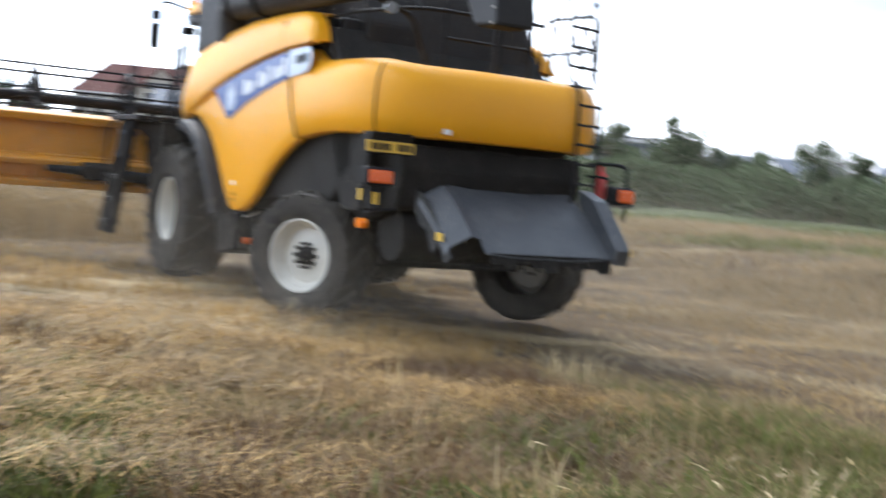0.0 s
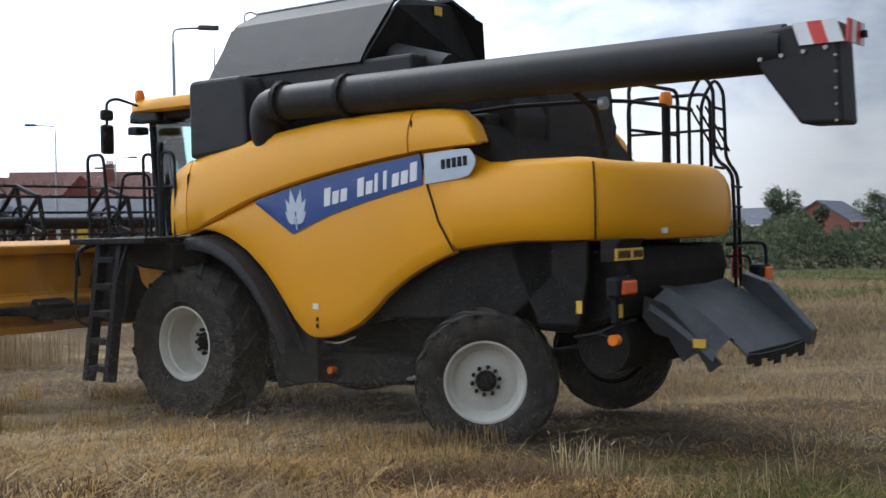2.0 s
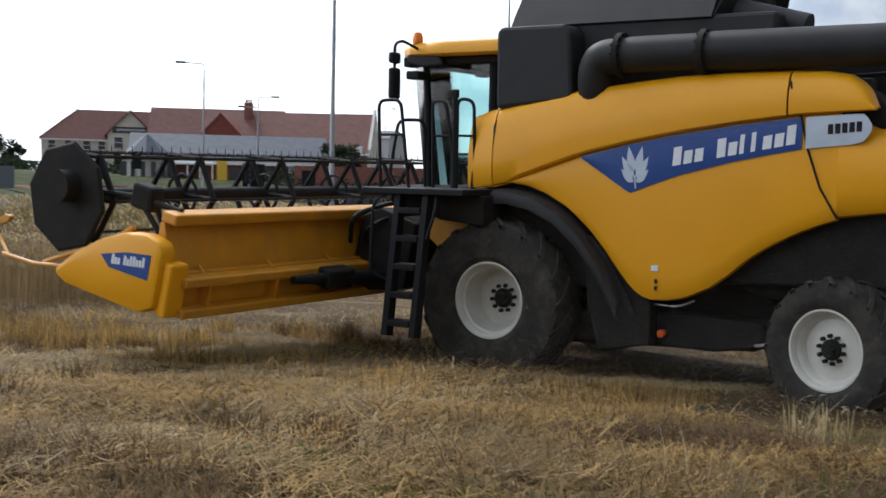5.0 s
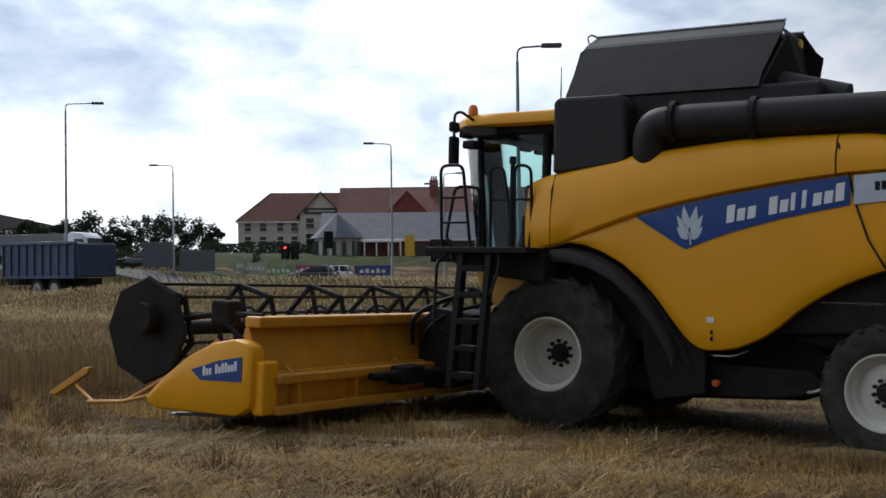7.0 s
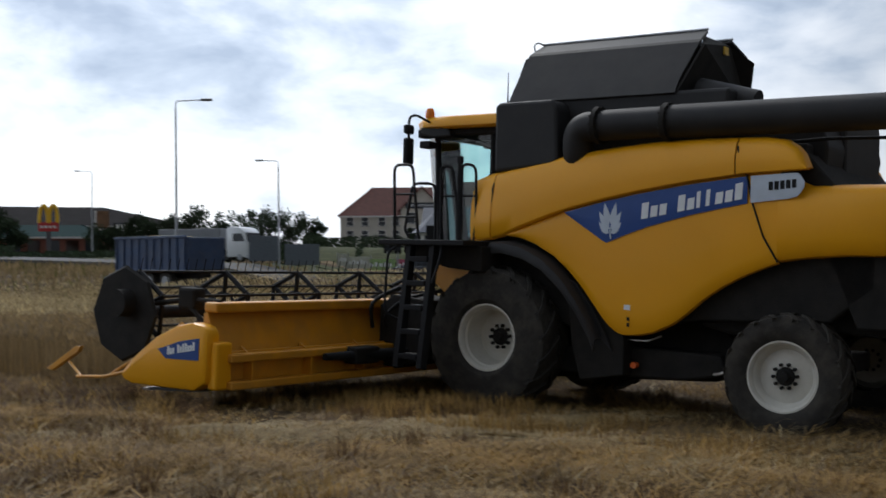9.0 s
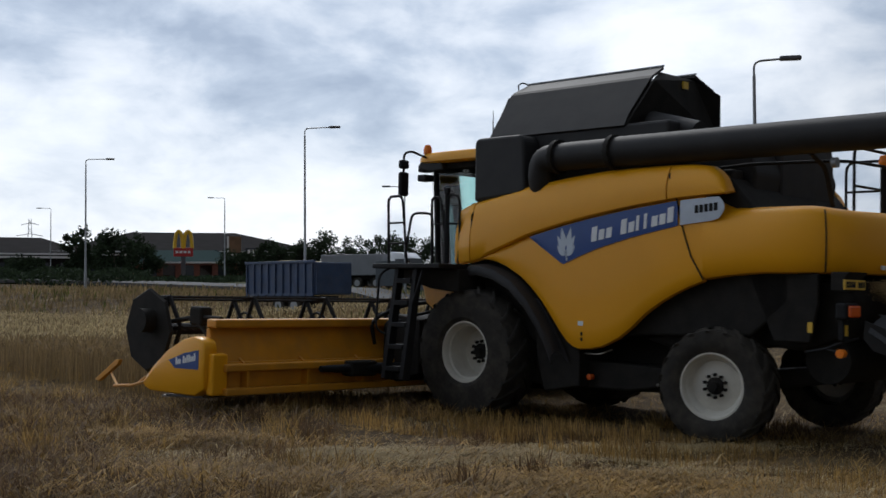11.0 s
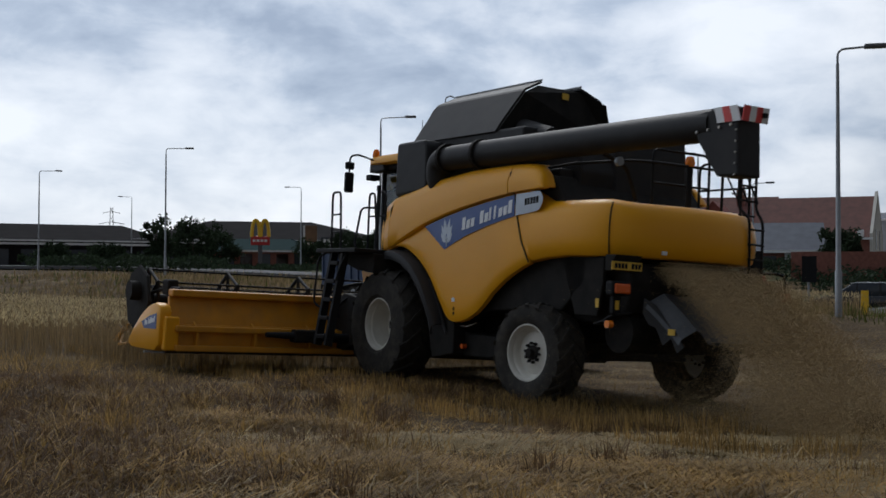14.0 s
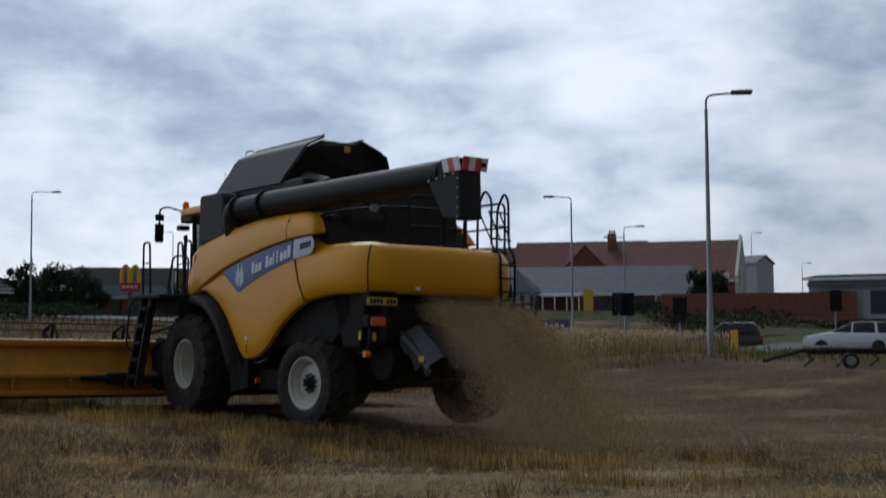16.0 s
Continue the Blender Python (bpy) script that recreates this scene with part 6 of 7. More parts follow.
for xx in (-0.2, 1.2):
    for s in (-1, 1):
        wv = car_wheel(trailer, xx, s * 1.0, 0.52, 0.42)
part("drawbar", tube([(-4.2, 0, 0.85), (-5.6, 0, 0.6)], 0.1, 8), DARK, trailer)
part("tailboard", box((3.02, -1.2, 1.15), (3.16, 1.2, 2.8), 0.02), TRAILERBLUE, tb)

# articulated lorry on the road
lorry = tagged(new("lorry"), "white articulated lorry with a pale trailer on the road", "lorry")
cabm = prism([(-1.2, 0.5), (-1.2, 3.0), (-0.9, 3.25), (0.2, 3.15), (0.75, 2.7), (1.0, 1.7), (1.05, 0.45)], -1.22, 1.22, 1, 0.08)
lc = part("cab", cabm, CARWHITE, lorry, smooth=True)
part("windscreen", prism([(0.80, 2.62), (0.99, 1.85), (1.03, 1.85), (0.86, 2.66)], -1.05, 1.05, 1), WINDOWDARK, lc)
part("side_window", prism([(-0.5, 1.9), (-0.5, 2.6), (0.45, 2.6), (0.75, 1.9)], -1.245, -1.225, 1), WINDOWDARK, lc)
part("grille", box((1.03, -0.8, 0.6), (1.07, 0.8, 1.5), 0.02), INK, lc)
part("bumper", box((0.9, -1.2, 0.35), (1.15, 1.2, 0.7), 0.04), GREYBOX, lc)
part("trailer_box", box((-8.6, -1.25, 1.2), (-1.9, 1.25, 3.1), 0.04), CURTAIN, lorry, "grey curtain-sided trailer box")
part("trailer_chassis", box((-6.5, -0.6, 0.8), (-0.8, 0.6, 1.18), 0.02), DARK, lorry)
lorry_wheels = [car_wheel(lorry, xx, s * 1.05, 0.5, 0.32) for xx in (0.2, -2.6, -4.6, -5.7) for s in (-1, 1)]

# folded field implement at the field edge
x, y = polar(-11.2, 34)
imp = tagged(new("folded_cultivator"), "dark folded field implement standing in the grass", "implement")
imp.matrix_basis = pose(x, y, gz(x, y), 0, 0, 4)
part("frame", tube([(-2.6, 0, 0.48), (5.0, 0, 0.52)], 0.06, 6), DARK, imp)
part("frame", tube([(-2.2, 0.8, 0.4), (4.6, 0.8, 0.42)], 0.05, 6), DARK, imp)
for k in range(9):
    xx = -2.4 + 0.85 * k
    part("tine", tube([(xx, 0.4, 0.46), (xx + 0.15, 0.3, 0.25), (xx - 0.1, 0.3, 0.05)], 0.03, 5), DARK, imp)
for xx in (-1.4, 3.0):
    wv = car_wheel(imp, xx, -0.2, 0.22, 0.16)
part("drawbar", tube([(-2.6, 0, 0.48), (-3.6, 0.1, 0.2)], 0.05, 6), DARK, imp)


# ---- stubble, straw, weeds and standing crop ----
HD = radians(143)
FWD, LEFT = Vector((math.cos(HD), math.sin(HD), 0)), Vector((-math.sin(HD), math.cos(HD), 0))
O11 = Vector((-2.77, 18.6, 0))


def swath(x, y):
    """Along and across the machine's last run, measured from where it starts cutting."""
    p = Vector((x, y, 0)) - O11
    return p.dot(FWD), p.dot(LEFT)


def in_crop(x, y):
    s, l = swath(x, y)
    edge = 9.3 + 0.3 * noise.noise(Vector((x, y, 0)))
    return s > edge and l < 5.6


def spot(rng, r0, r1, a0, a1, power=1.0):
    az, r = rng.uniform(a0, a1), r0 + (r1 - r0) * rng.random() ** power
    return polar(az, r)


# swathes of pale chopped straw (x, y, half length, half width, turn, pieces) and a strip of bare trodden soil
PALE = ((-3.2, 12.1, 1.7, 0.5, 0.25, 15000), (-0.6, 13.9, 1.6, 0.35, 0.5, 9000), (0.3, 10.5, 1.4, 0.5, 0.2, 9000), (0.7, 11.6, 1.5, 0.4, -0.1, 7000),
        (-4.4, 11.8, 1.0, 0.35, 0.1, 5000), (3.2, 12.4, 1.6, 0.35, -0.2, 7000), (0.0, 12.7, 1.4, 0.25, 0.0, 4000), (-1.9, 9.0, 1.1, 0.35, 0.1, 6000))
BARE = ((-5.2, 14.0, 2.4, 0.5, 0.12), (-2.2, 14.9, 1.6, 0.35, 0.45), (2.0, 10.6, 0.9, 0.25, 0.1))


def within(x, y, patches, reach):
    for p in patches:
        c, s = math.cos(p[4]), math.sin(p[4])
        u, v = (x - p[0]) * c + (y - p[1]) * s, (y - p[1]) * c - (x - p[0]) * s
        if (u / p[2]) ** 2 + (v / p[3]) ** 2 < reach * (1 + 0.9 * noise.noise(Vector((x * 2.2, y * 2.2, 50)))):
            return True
    return False


def field_stuff():
    rng = random.Random(11)
    stub, litter, pale = [], [], []
    # short stubble and a mat of loose straw, thick in places
    for k in range(140000):
        x, y = spot(rng, 5.0, 34, -46, 42, 1.35)
        if in_crop(x, y) or within(x, y, BARE, 1.0) or within(x, y, PALE, 0.7):
            continue
        dens = noise.noise(Vector((x * 0.30, y * 0.55, 5))) + 0.6 * noise.noise(Vector((x * 1.1, y * 1.6, 9)))
        z = gz(x, y) + bumps(x, y) - 0.012
        if dens > 0.10 and rng.random() < 0.14:
            h = rng.uniform(0.04, 0.13)
            stub.append((Vector((x, y, z)), Vector((x + rng.gauss(0, 0.03), y + rng.gauss(0, 0.03), z + h)), rng.uniform(0.002, 0.004)))
        elif dens > -0.12 or rng.random() < 0.35:
            a, ln = rng.uniform(0, 6.28), rng.uniform(0.06, 0.26)
            up = 0.05 + 0.07 * max(0.0, dens)
            (pale if noise.noise(Vector((x * 0.45, y * 0.8, 40))) > 0.22 else litter).append((Vector((x, y, z + rng.uniform(0.0, up))), Vector((x + ln * math.cos(a), y + ln * math.sin(a), z + rng.uniform(0.0, up * 1.4))), rng.uniform(0.002, 0.0045)))
    scatter_stuff("stubble", stub, STRAW, "short cut golden stubble", "stubble")
    scatter_stuff("loose_straw", litter, STRAW, "loose golden straw matted on the soil", "straw")
    scatter_stuff("loose_straw", pale, STRAWPALE, "pale chopped straw scattered on the soil", "straw")
    # pale chopped straw lying in swathes, golden mats, and standing stubble in the wheel track
    chop = []
    for cx, cy, rx, ry, turn, n in PALE:
        c, s_ = math.cos(turn), math.sin(turn)
        for k in range(n):
            u, v = rng.gauss(0, rx * 0.6), rng.gauss(0, ry * 0.6)
            x, y = cx + u * c - v * s_, cy + u * s_ + v * c
            z = gz(x, y) + bumps(x, y)
            a, ln = rng.uniform(0, 6.28), rng.uniform(0.03, 0.11)
            chop.append((Vector((x, y, z + rng.uniform(0.01, 0.05))), Vector((x + ln * math.cos(a), y + ln * math.sin(a), z + rng.uniform(0.01, 0.055))), rng.uniform(0.004, 0.008)))
    scatter_stuff("chopped_straw", chop, STRAWPALE, "pale swathes of chopped straw on the soil", "straw")
    mats = []
    for cx, cy, rx, ry in ((-2.7, 9.5, 1.3, 0.5), (-0.9, 10.9, 1.2, 0.4), (-1.4, 10.2, 1.5, 0.4), (2.2, 9.8, 1.4, 0.4), (-4.4, 10.2, 0.9, 0.4), (3.0, 8.0, 1.2, 0.5), (1.6, 7.4, 1.2, 0.5), (-5.4, 12.4, 1.0, 0.35)):
        for k in range(4200):
            x, y = cx + rng.gauss(0, rx * 0.6), cy + rng.gauss(0, ry * 0.6)
            z = gz(x, y) + bumps(x, y)
            a, ln = rng.uniform(0, 6.28), rng.uniform(0.08, 0.30)
            mats.append((Vector((x, y, z + rng.uniform(0.01, 0.12))), Vector((x + ln * math.cos(a), y + ln * math.sin(a), z + rng.uniform(0.01, 0.16))), rng.uniform(0.003, 0.006)))
    scatter_stuff("straw_mat", mats, STRAW, "golden mats of tangled straw", "straw")
    rows = []
    for k in range(16000):
        u, lane = rng.uniform(-10, 12), rng.choice((-2, -1, 0, 1, 2, 3)) * 0.36
        if noise.noise(Vector((u * 0.9, lane * 1.3, 15))) < -0.08:
            continue
        p = Vector((-3.0, 18.0, 0)) + FWD * u + LEFT * (lane + 2.0 + rng.gauss(0, 0.05))
        z = gz(p.x, p.y) + bumps(p.x, p.y) - 0.01
        rows.append((Vector((p.x, p.y, z)), Vector((p.x + rng.gauss(0, 0.04), p.y + rng.gauss(0, 0.04), z + rng.uniform(0.09, 0.25))), 0.005))
    scatter_stuff("stubble", rows, STRAW, "standing rows of cut golden stubble", "stubble")
    dead, green, dry, strawy = [], [], [], []

    def tuft(x, y, n, h, spread, store, lean=0.5, w=0.004):
        z = gz(x, y) + bumps(x, y) - 0.02
        if lean > 0.36 and (within(x, y, BARE, 1.3) or within(x, y, PALE, 1.3)):
            return
        for _ in range(n):
            bx, by = x + rng.gauss(0, spread), y + rng.gauss(0, spread)
            hh = h * rng.uniform(0.35, 1.1)
            store.append((Vector((bx, by, z)), Vector((bx + rng.gauss(0, lean) * hh, by + rng.gauss(0, lean) * hh, z + hh)), w * rng.uniform(0.6, 1.5)))
    # foreground weeds where the camera starts
    for k in range(800):
        x, y = spot(rng, 5.0, 10.5, -56, -9, 1.0)
        v = noise.noise(Vector((x * 0.45, y * 0.45, 21))) + 0.02 * (-math.degrees(math.atan2(-x, y)) - 22)
        if v > 0.16 and math.atan2(x, y) > radians(23):
            tuft(x, y, 30, rng.uniform(0.08, 0.22), 0.17, green, 1.2, 0.005)
            tuft(x, y, 26, rng.uniform(0.10, 0.24), 0.19, dry, 1.3)
        elif v < -0.18:
            tuft(x, y, 46, rng.uniform(0.10, 0.26), 0.17, dead, 1.1)
        elif rng.random() < 0.55:
            tuft(x, y, 40, rng.uniform(0.08, 0.22), 0.18, dry, 1.4)
    # seeding grasses standing up here and there, two thick bunches of them by the camera's first place
    for k in range(9):
        x, y = spot(rng, 6.4, 11, -46, -16, 1.0)
        tuft(x, y, 9, rng.uniform(0.25, 0.5), 0.10, pale_tall, 0.3, 0.004)
    for x, y, n, h in ((4.2, 4.4, 46, 0.50), (4.35, 4.55, 26, 0.42), (4.75, 3.75, 40, 0.55), (5.2, 4.3, 22, 0.42), (4.1, 8.8, 30, 0.42), (4.5, 9.1, 20, 0.34), (3.1, 4.9, 14, 0.36)):
        tuft(x, y, n, h, 0.10, pale_tall, 0.34, 0.0055)
        for b, t, w in pale_tall[-n:-n // 3]:
            pale_tall.append((t - Vector((0, 0, 0.01)), t + Vector((rng.gauss(0, 0.05), rng.gauss(0, 0.05), rng.uniform(-0.05, 0.04))), 0.009))
    # low broad-leaved green weeds there
    for k in range(190):
        x, y = rng.gauss(3.1, 0.8), rng.gauss(5.6, 0.9)
        if y > 3.9 and noise.noise(Vector((x * 0.8, y * 0.8, 63))) > -0.15:
            tuft(x, y, 34, rng.uniform(0.08, 0.22), 0.15, green, 0.9, 0.009)
    for k in range(90):
        x, y = rng.gauss(7.6, 1.2), rng.gauss(5.0, 1.0)
        tuft(x, y, 34, rng.uniform(0.12, 0.30), 0.16, green if rng.random() < 0.6 else dead, 0.8, 0.008)
    # long straws fallen across one another
    for k in range(5200):
        x, y = spot(rng, 4.8, 9.0, -24, 14, 1.0)
        z = gz(x, y) + bumps(x, y) + rng.uniform(0.02, 0.12)
        a, ln = rng.gauss(0.3, 0.9), rng.uniform(0.2, 0.5)
        if noise.noise(Vector((x * 0.9, y * 0.9, 7))) > -0.1:
            strawy.append((Vector((x, y, z)), Vector((x + ln * math.cos(a), y + ln * math.sin(a), z + rng.uniform(-0.06, 0.08))), rng.uniform(0.003, 0.006)))
    # the same over the nearer stubble, straws of every shade lying on the dark soil
    for k in range(15000):
        x, y = spot(rng, 7.2, 13.5, -16, 38, 1.3)
        v = noise.noise(Vector((x * 0.7, y * 0.9, 44)))
        if v < -0.12 or within(x, y, BARE, 1.0):
            continue
        z = gz(x, y) + bumps(x, y) + rng.uniform(0.02, 0.10 + 0.12 * max(v, 0))
        a, ln = rng.gauss(0.2, 1.0), rng.uniform(0.15, 0.45)
        store = strawy if rng.random() < 0.62 else (pale_tall if rng.random() < 0.45 else dead)
        store.append((Vector((x, y, z)), Vector((x + ln * math.cos(a), y + ln * math.sin(a), z + rng.uniform(-0.05, 0.09))), rng.uniform(0.003, 0.007)))
    # tussocks standing out of the litter
    for k in range(150):
        x, y = spot(rng, 8.0, 17, -6, 38, 1.0)
        if not in_crop(x, y) and noise.noise(Vector((x * 0.6, y * 0.6, 72))) > 0.0:
            tuft(x, y, 90, rng.uniform(0.18, 0.34), rng.uniform(0.07, 0.15), dead if rng.random() < 0.7 else strawy, 0.45, 0.005)
    # uneven clumps of raked-up straw
    for k in range(420):
        x, y = spot(rng, 7.5, 19, -14, 42, 1.0)
        v = noise.noise(Vector((x * 0.5, y * 0.5, 91)))
        if v > -0.05 and not in_crop(x, y):
            tuft(x, y, 70, rng.uniform(0.10, 0.22) + 0.12 * v, rng.uniform(0.14, 0.28), strawy if rng.random() < 0.72 else dead, 1.3)
    # scattered weed clumps in the stubble
    for k in range(150):
        x, y = spot(rng, 7.5, 15, -12, 40, 1.0)
        v = noise.noise(Vector((x * 0.4, y * 0.4, 33)))
        if v > 0.15:
            tuft(x, y, 44, rng.uniform(0.08, 0.2), 0.16, dead, 0.7)
        elif v < -0.12:
            tuft(x, y, 44, rng.uniform(0.08, 0.18), 0.2, dry, 0.8)
    for x, y in ((-2.62, 13.6), (-2.45, 13.55), (-2.5, 13.65), (-1.99, 13.7), (-5.9, 10.8), (3.4, 10.6)):
        tuft(x, y, 80, 0.24, 0.09, dead, 0.35)
    # dull dead weeds and leaning straw, thick beside the run and thinner towards the track
    for k in range(620):
        x, y = spot(rng, 8.0, 19, 9, 40, 1.0)
        az = math.degrees(math.atan2(-x, y))
        v = noise.noise(Vector((x * 0.42, y * 0.6, 17))) + (az - 20) * 0.022
        if v > 0.02 and not in_crop(x, y):
            tuft(x, y, 52, rng.uniform(0.10, 0.24) + 0.16 * min(v, 0.5), rng.uniform(0.12, 0.26), dead if rng.random() < 0.75 else strawy, 1.2, 0.005)
    # weeds at the feet of the place where the shot begins
    for k in range(520):
        x, y = spot(rng, 4.6, 8.2, -28, 18, 1.0)
        v = noise.noise(Vector((x * 0.7, y * 0.7, 121))) + rng.gauss(0, 0.12)
        if v > 0.16 and x > -0.6:
            tuft(x, y, 40, rng.uniform(0.08, 0.2), 0.16, green, 0.9, 0.006)
        elif v < -0.05:
            tuft(x, y, 50, rng.uniform(0.12, 0.34), 0.15, dead if rng.random() < 0.6 else dry, 0.8)
        else:
            tuft(x, y, 44, rng.uniform(0.06, 0.16), 0.22, strawy, 1.6)
    # weedy strip left of the swath
    for k in range(640):
        x, y = spot(rng, 11, 27, 16, 46, 1.0)
        if not in_crop(x, y) and swath(x, y)[1] > 4.9:
            v = noise.noise(Vector((x * 0.35, y * 0.35, 61)))
            tuft(x, y, 34, rng.uniform(0.12, 0.30) + 0.14 * max(0.0, v), 0.22, dead if v + rng.gauss(0, 0.12) > 0.06 else strawy, 1.0)
    # rough bleached grass beyond the field on the right
    for k in range(3400):
        az, r = rng.uniform(-50, -9), rng.uniform(17, 62)
        x, y = polar(az, r)
        if (az > -22 and r < 26) or (az > -16 and r < 36):
            continue
        v = noise.noise(Vector((x * 0.16, y * 0.16, 2)))
        if v < -0.15 and r < 30:
            continue
        tuft(x, y, 20, rng.uniform(0.10, 0.34) + 0.25 * max(0.0, v), 0.5, dry if v > -0.2 and r < 52 else green, 0.9, 0.004 + r * 0.0002)
    for k in range(1800):
        az, r = rng.uniform(-18, 34), rng.uniform(36, 62)
        x, y = polar(az, r)
        if (x - 2) * 0.62 + (y - 39) * 0.78 < -4:
            continue
        tuft(x, y, 10, rng.uniform(0.2, 0.55), 0.5, green if rng.random() < 0.75 else dry, 0.4, 0.016)
    # rank dry grass between the crop and the road
    for k in range(3600):
        x, y = spot(rng, 48, 100, 5, 46, 1.0)
        if -8 < (x - 2) * 0.62 + (y - 39) * 0.78 < 30:
            tuft(x, y, 7, rng.uniform(0.3, 0.75), 0.7, dry if rng.random() < 0.85 else green, 0.4, 0.03)
    scatter_stuff("dead_weeds", dead, RUSSET, "russet brown dead weeds in the stubble", "weeds")
    scatter_stuff("straw_tufts", strawy, STRAW, "leaning golden straw tufts", "straw")
    scatter_stuff("green_weeds", green, GRASS, "green weeds and grass", "weeds")
    scatter_stuff("dry_grass", dry, DRYGRASS, "bleached dry grass", "grass")
    scatter_stuff("seeding_grass", pale_tall, STRAWPALE, "pale seeding grass stems", "grass")


pale_tall = []


def wheat(rng, x, y, stalks, heads, h=0.72):
    z = gz(x, y) - 0.02
    hh = h * rng.uniform(0.85, 1.1)
    t = Vector((x + rng.gauss(0, 0.05), y + rng.gauss(0, 0.05), z + hh))
    stalks.append((Vector((x, y, z)), t, 0.006))
    heads.append((t - Vector((0, 0, 0.02)), t + Vector((rng.gauss(0, 0.05), rng.gauss(0, 0.05), 0.06)), 0.014))


def crop():
    rng = random.Random(23)
    stalks, heads = [], []
    k = 0
    while k < 42000:
        x, y = spot(rng, 17, 60, -4, 48, 1.1)
        if in_crop(x, y) and math.hypot(x, y) < 64:
            wheat(rng, x, y, stalks, heads)
        k += 1
    # far standing crop as a rising sheet of stalks
    scatter_stuff("standing_wheat", stalks, WHEAT, "standing ripe golden wheat stalks", "wheat")
    scatter_stuff("wheat_ears", heads, STRAWPALE, "pale ripe wheat ears", "wheat")
    # belt in front of the knife, in narrow strips that fall as they are cut
    strips = []
    for n in range(12):
        s0 = 0.6 + 0.75 * n
        st, hd = [], []
        for k in range(900):
            s, l = s0 + 0.75 * rng.random(), rng.uniform(-5.2, 4.5)
            p = O11 + FWD * s + LEFT * l
            wheat(rng, p.x, p.y, st, hd)
        c = O11 + FWD * (s0 + 0.75)
        base = Vector((c.x, c.y, gz(c.x, c.y)))
        st = [(a - base, b - base, w) for a, b, w in st]
        hd = [(a - base, b - base, w) for a, b, w in hd]
        ob = scatter_stuff("wheat_strip", st + hd, WHEAT, "strip of standing ripe wheat about to be cut", "wheat")
        ob.location = base
        strips.append((ob, base, s0 + 0.75))
    return strips


field_stuff()
strips = crop()

# ---- flying chaff behind the machine ----
def chaff_cloud(seed, n):
    """Flakes along the arc that leaves the straw hood and falls behind; in the machine's own axes."""
    rng = random.Random(seed)
    vs, fs = [], []
    for k in range(n):
        u = rng.random() ** 0.8
        side = rng.uniform(-1, 1)
        x = -5.30 - 2.3 * u - abs(rng.gauss(0, 0.06 + 0.30 * u))
        lat = side * (0.80 + 0.35 * u) - 0.15 + rng.gauss(0, 0.05 + 0.12 * u)
        z = 1.95 - 0.55 * u - 1.45 * u * u + rng.gauss(0, 0.05 + 0.14 * u)
        if rng.random() < 0.16:
            x, lat, z = -6.3 - 3.3 * rng.random(), rng.gauss(-0.3, 1.1), abs(rng.gauss(0, 0.30))
        p = Vector((x, max(-1.25, min(1.25, lat)), min(max(z, 0.03), 1.97)))
        s = rng.uniform(0.002, 0.0068)
        a = Vector((rng.gauss(0, 1), rng.gauss(0, 1), rng.gauss(0, 1))).normalized()
        b = a.orthogonal().normalized()
        i = len(vs)
        vs += [p + a * s * 1.8, p + b * s, p - a * s * 1.8]
        fs.append((i, i + 1, i + 2))
    return mesh_of("chaff", vs, fs, CHAFF)


def dust_specks(seed, n):
    """Fine specks hanging low over the ground round the wheels and thinning upwards."""
    rng = random.Random(seed)
    vs, fs = [], []
    while len(fs) < n:
        x, y = rng.uniform(-1.5, 9.5), rng.uniform(9.0, 15.0)
        dens = 0.55 + 0.9 * noise.noise(Vector((x * 0.35, y * 0.35, 77)))
        if math.hypot(x - 1.5, y + 0.5) < 8.8 or rng.random() > dens:
            continue
        p = Vector((x, y, gz(x, y) + min(rng.expovariate(1.9 if rng.random() < 0.6 else 0.7), 3.4)))
        s = rng.uniform(0.0012, 0.0019)
        a = Vector((rng.gauss(0, 1), rng.gauss(0, 1), rng.gauss(0, 1))).normalized()
        b = a.orthogonal().normalized()
        i = len(vs)
        vs += [p + a * s * 1.6, p + b * s * 1.3, p - a * s * 1.6]
        fs.append((i, i + 1, i + 2))
    return mesh_of("dust", vs, fs, DUST)


def dust_bank(seed, n):
    """A taller, thinner bank of dust hanging over the rough grass behind the machine."""
    rng = random.Random(seed)
    vs, fs = [], []
    while len(fs) < n:
        x, y = rng.uniform(3.5, 17), rng.uniform(13, 34)
        dens = 0.6 + 0.9 * noise.noise(Vector((x * 0.2, y * 0.2, 31)))
        if x < 3.5 + (18 - y) * 0.35 or rng.random() > dens:
            continue
        p = Vector((x, y, gz(x, y) + min(rng.expovariate(0.9), 4.0)))
        s = rng.uniform(0.0026, 0.0045)
        a = Vector((rng.gauss(0, 1), rng.gauss(0, 1), rng.gauss(0, 1))).normalized()
        b = a.orthogonal().normalized()
        i = len(vs)
        vs += [p + a * s * 1.6, p + b * s * 1.3, p - a * s * 1.6]
        fs.append((i, i + 1, i + 2))
    return mesh_of("dust", vs, fs, DUST)


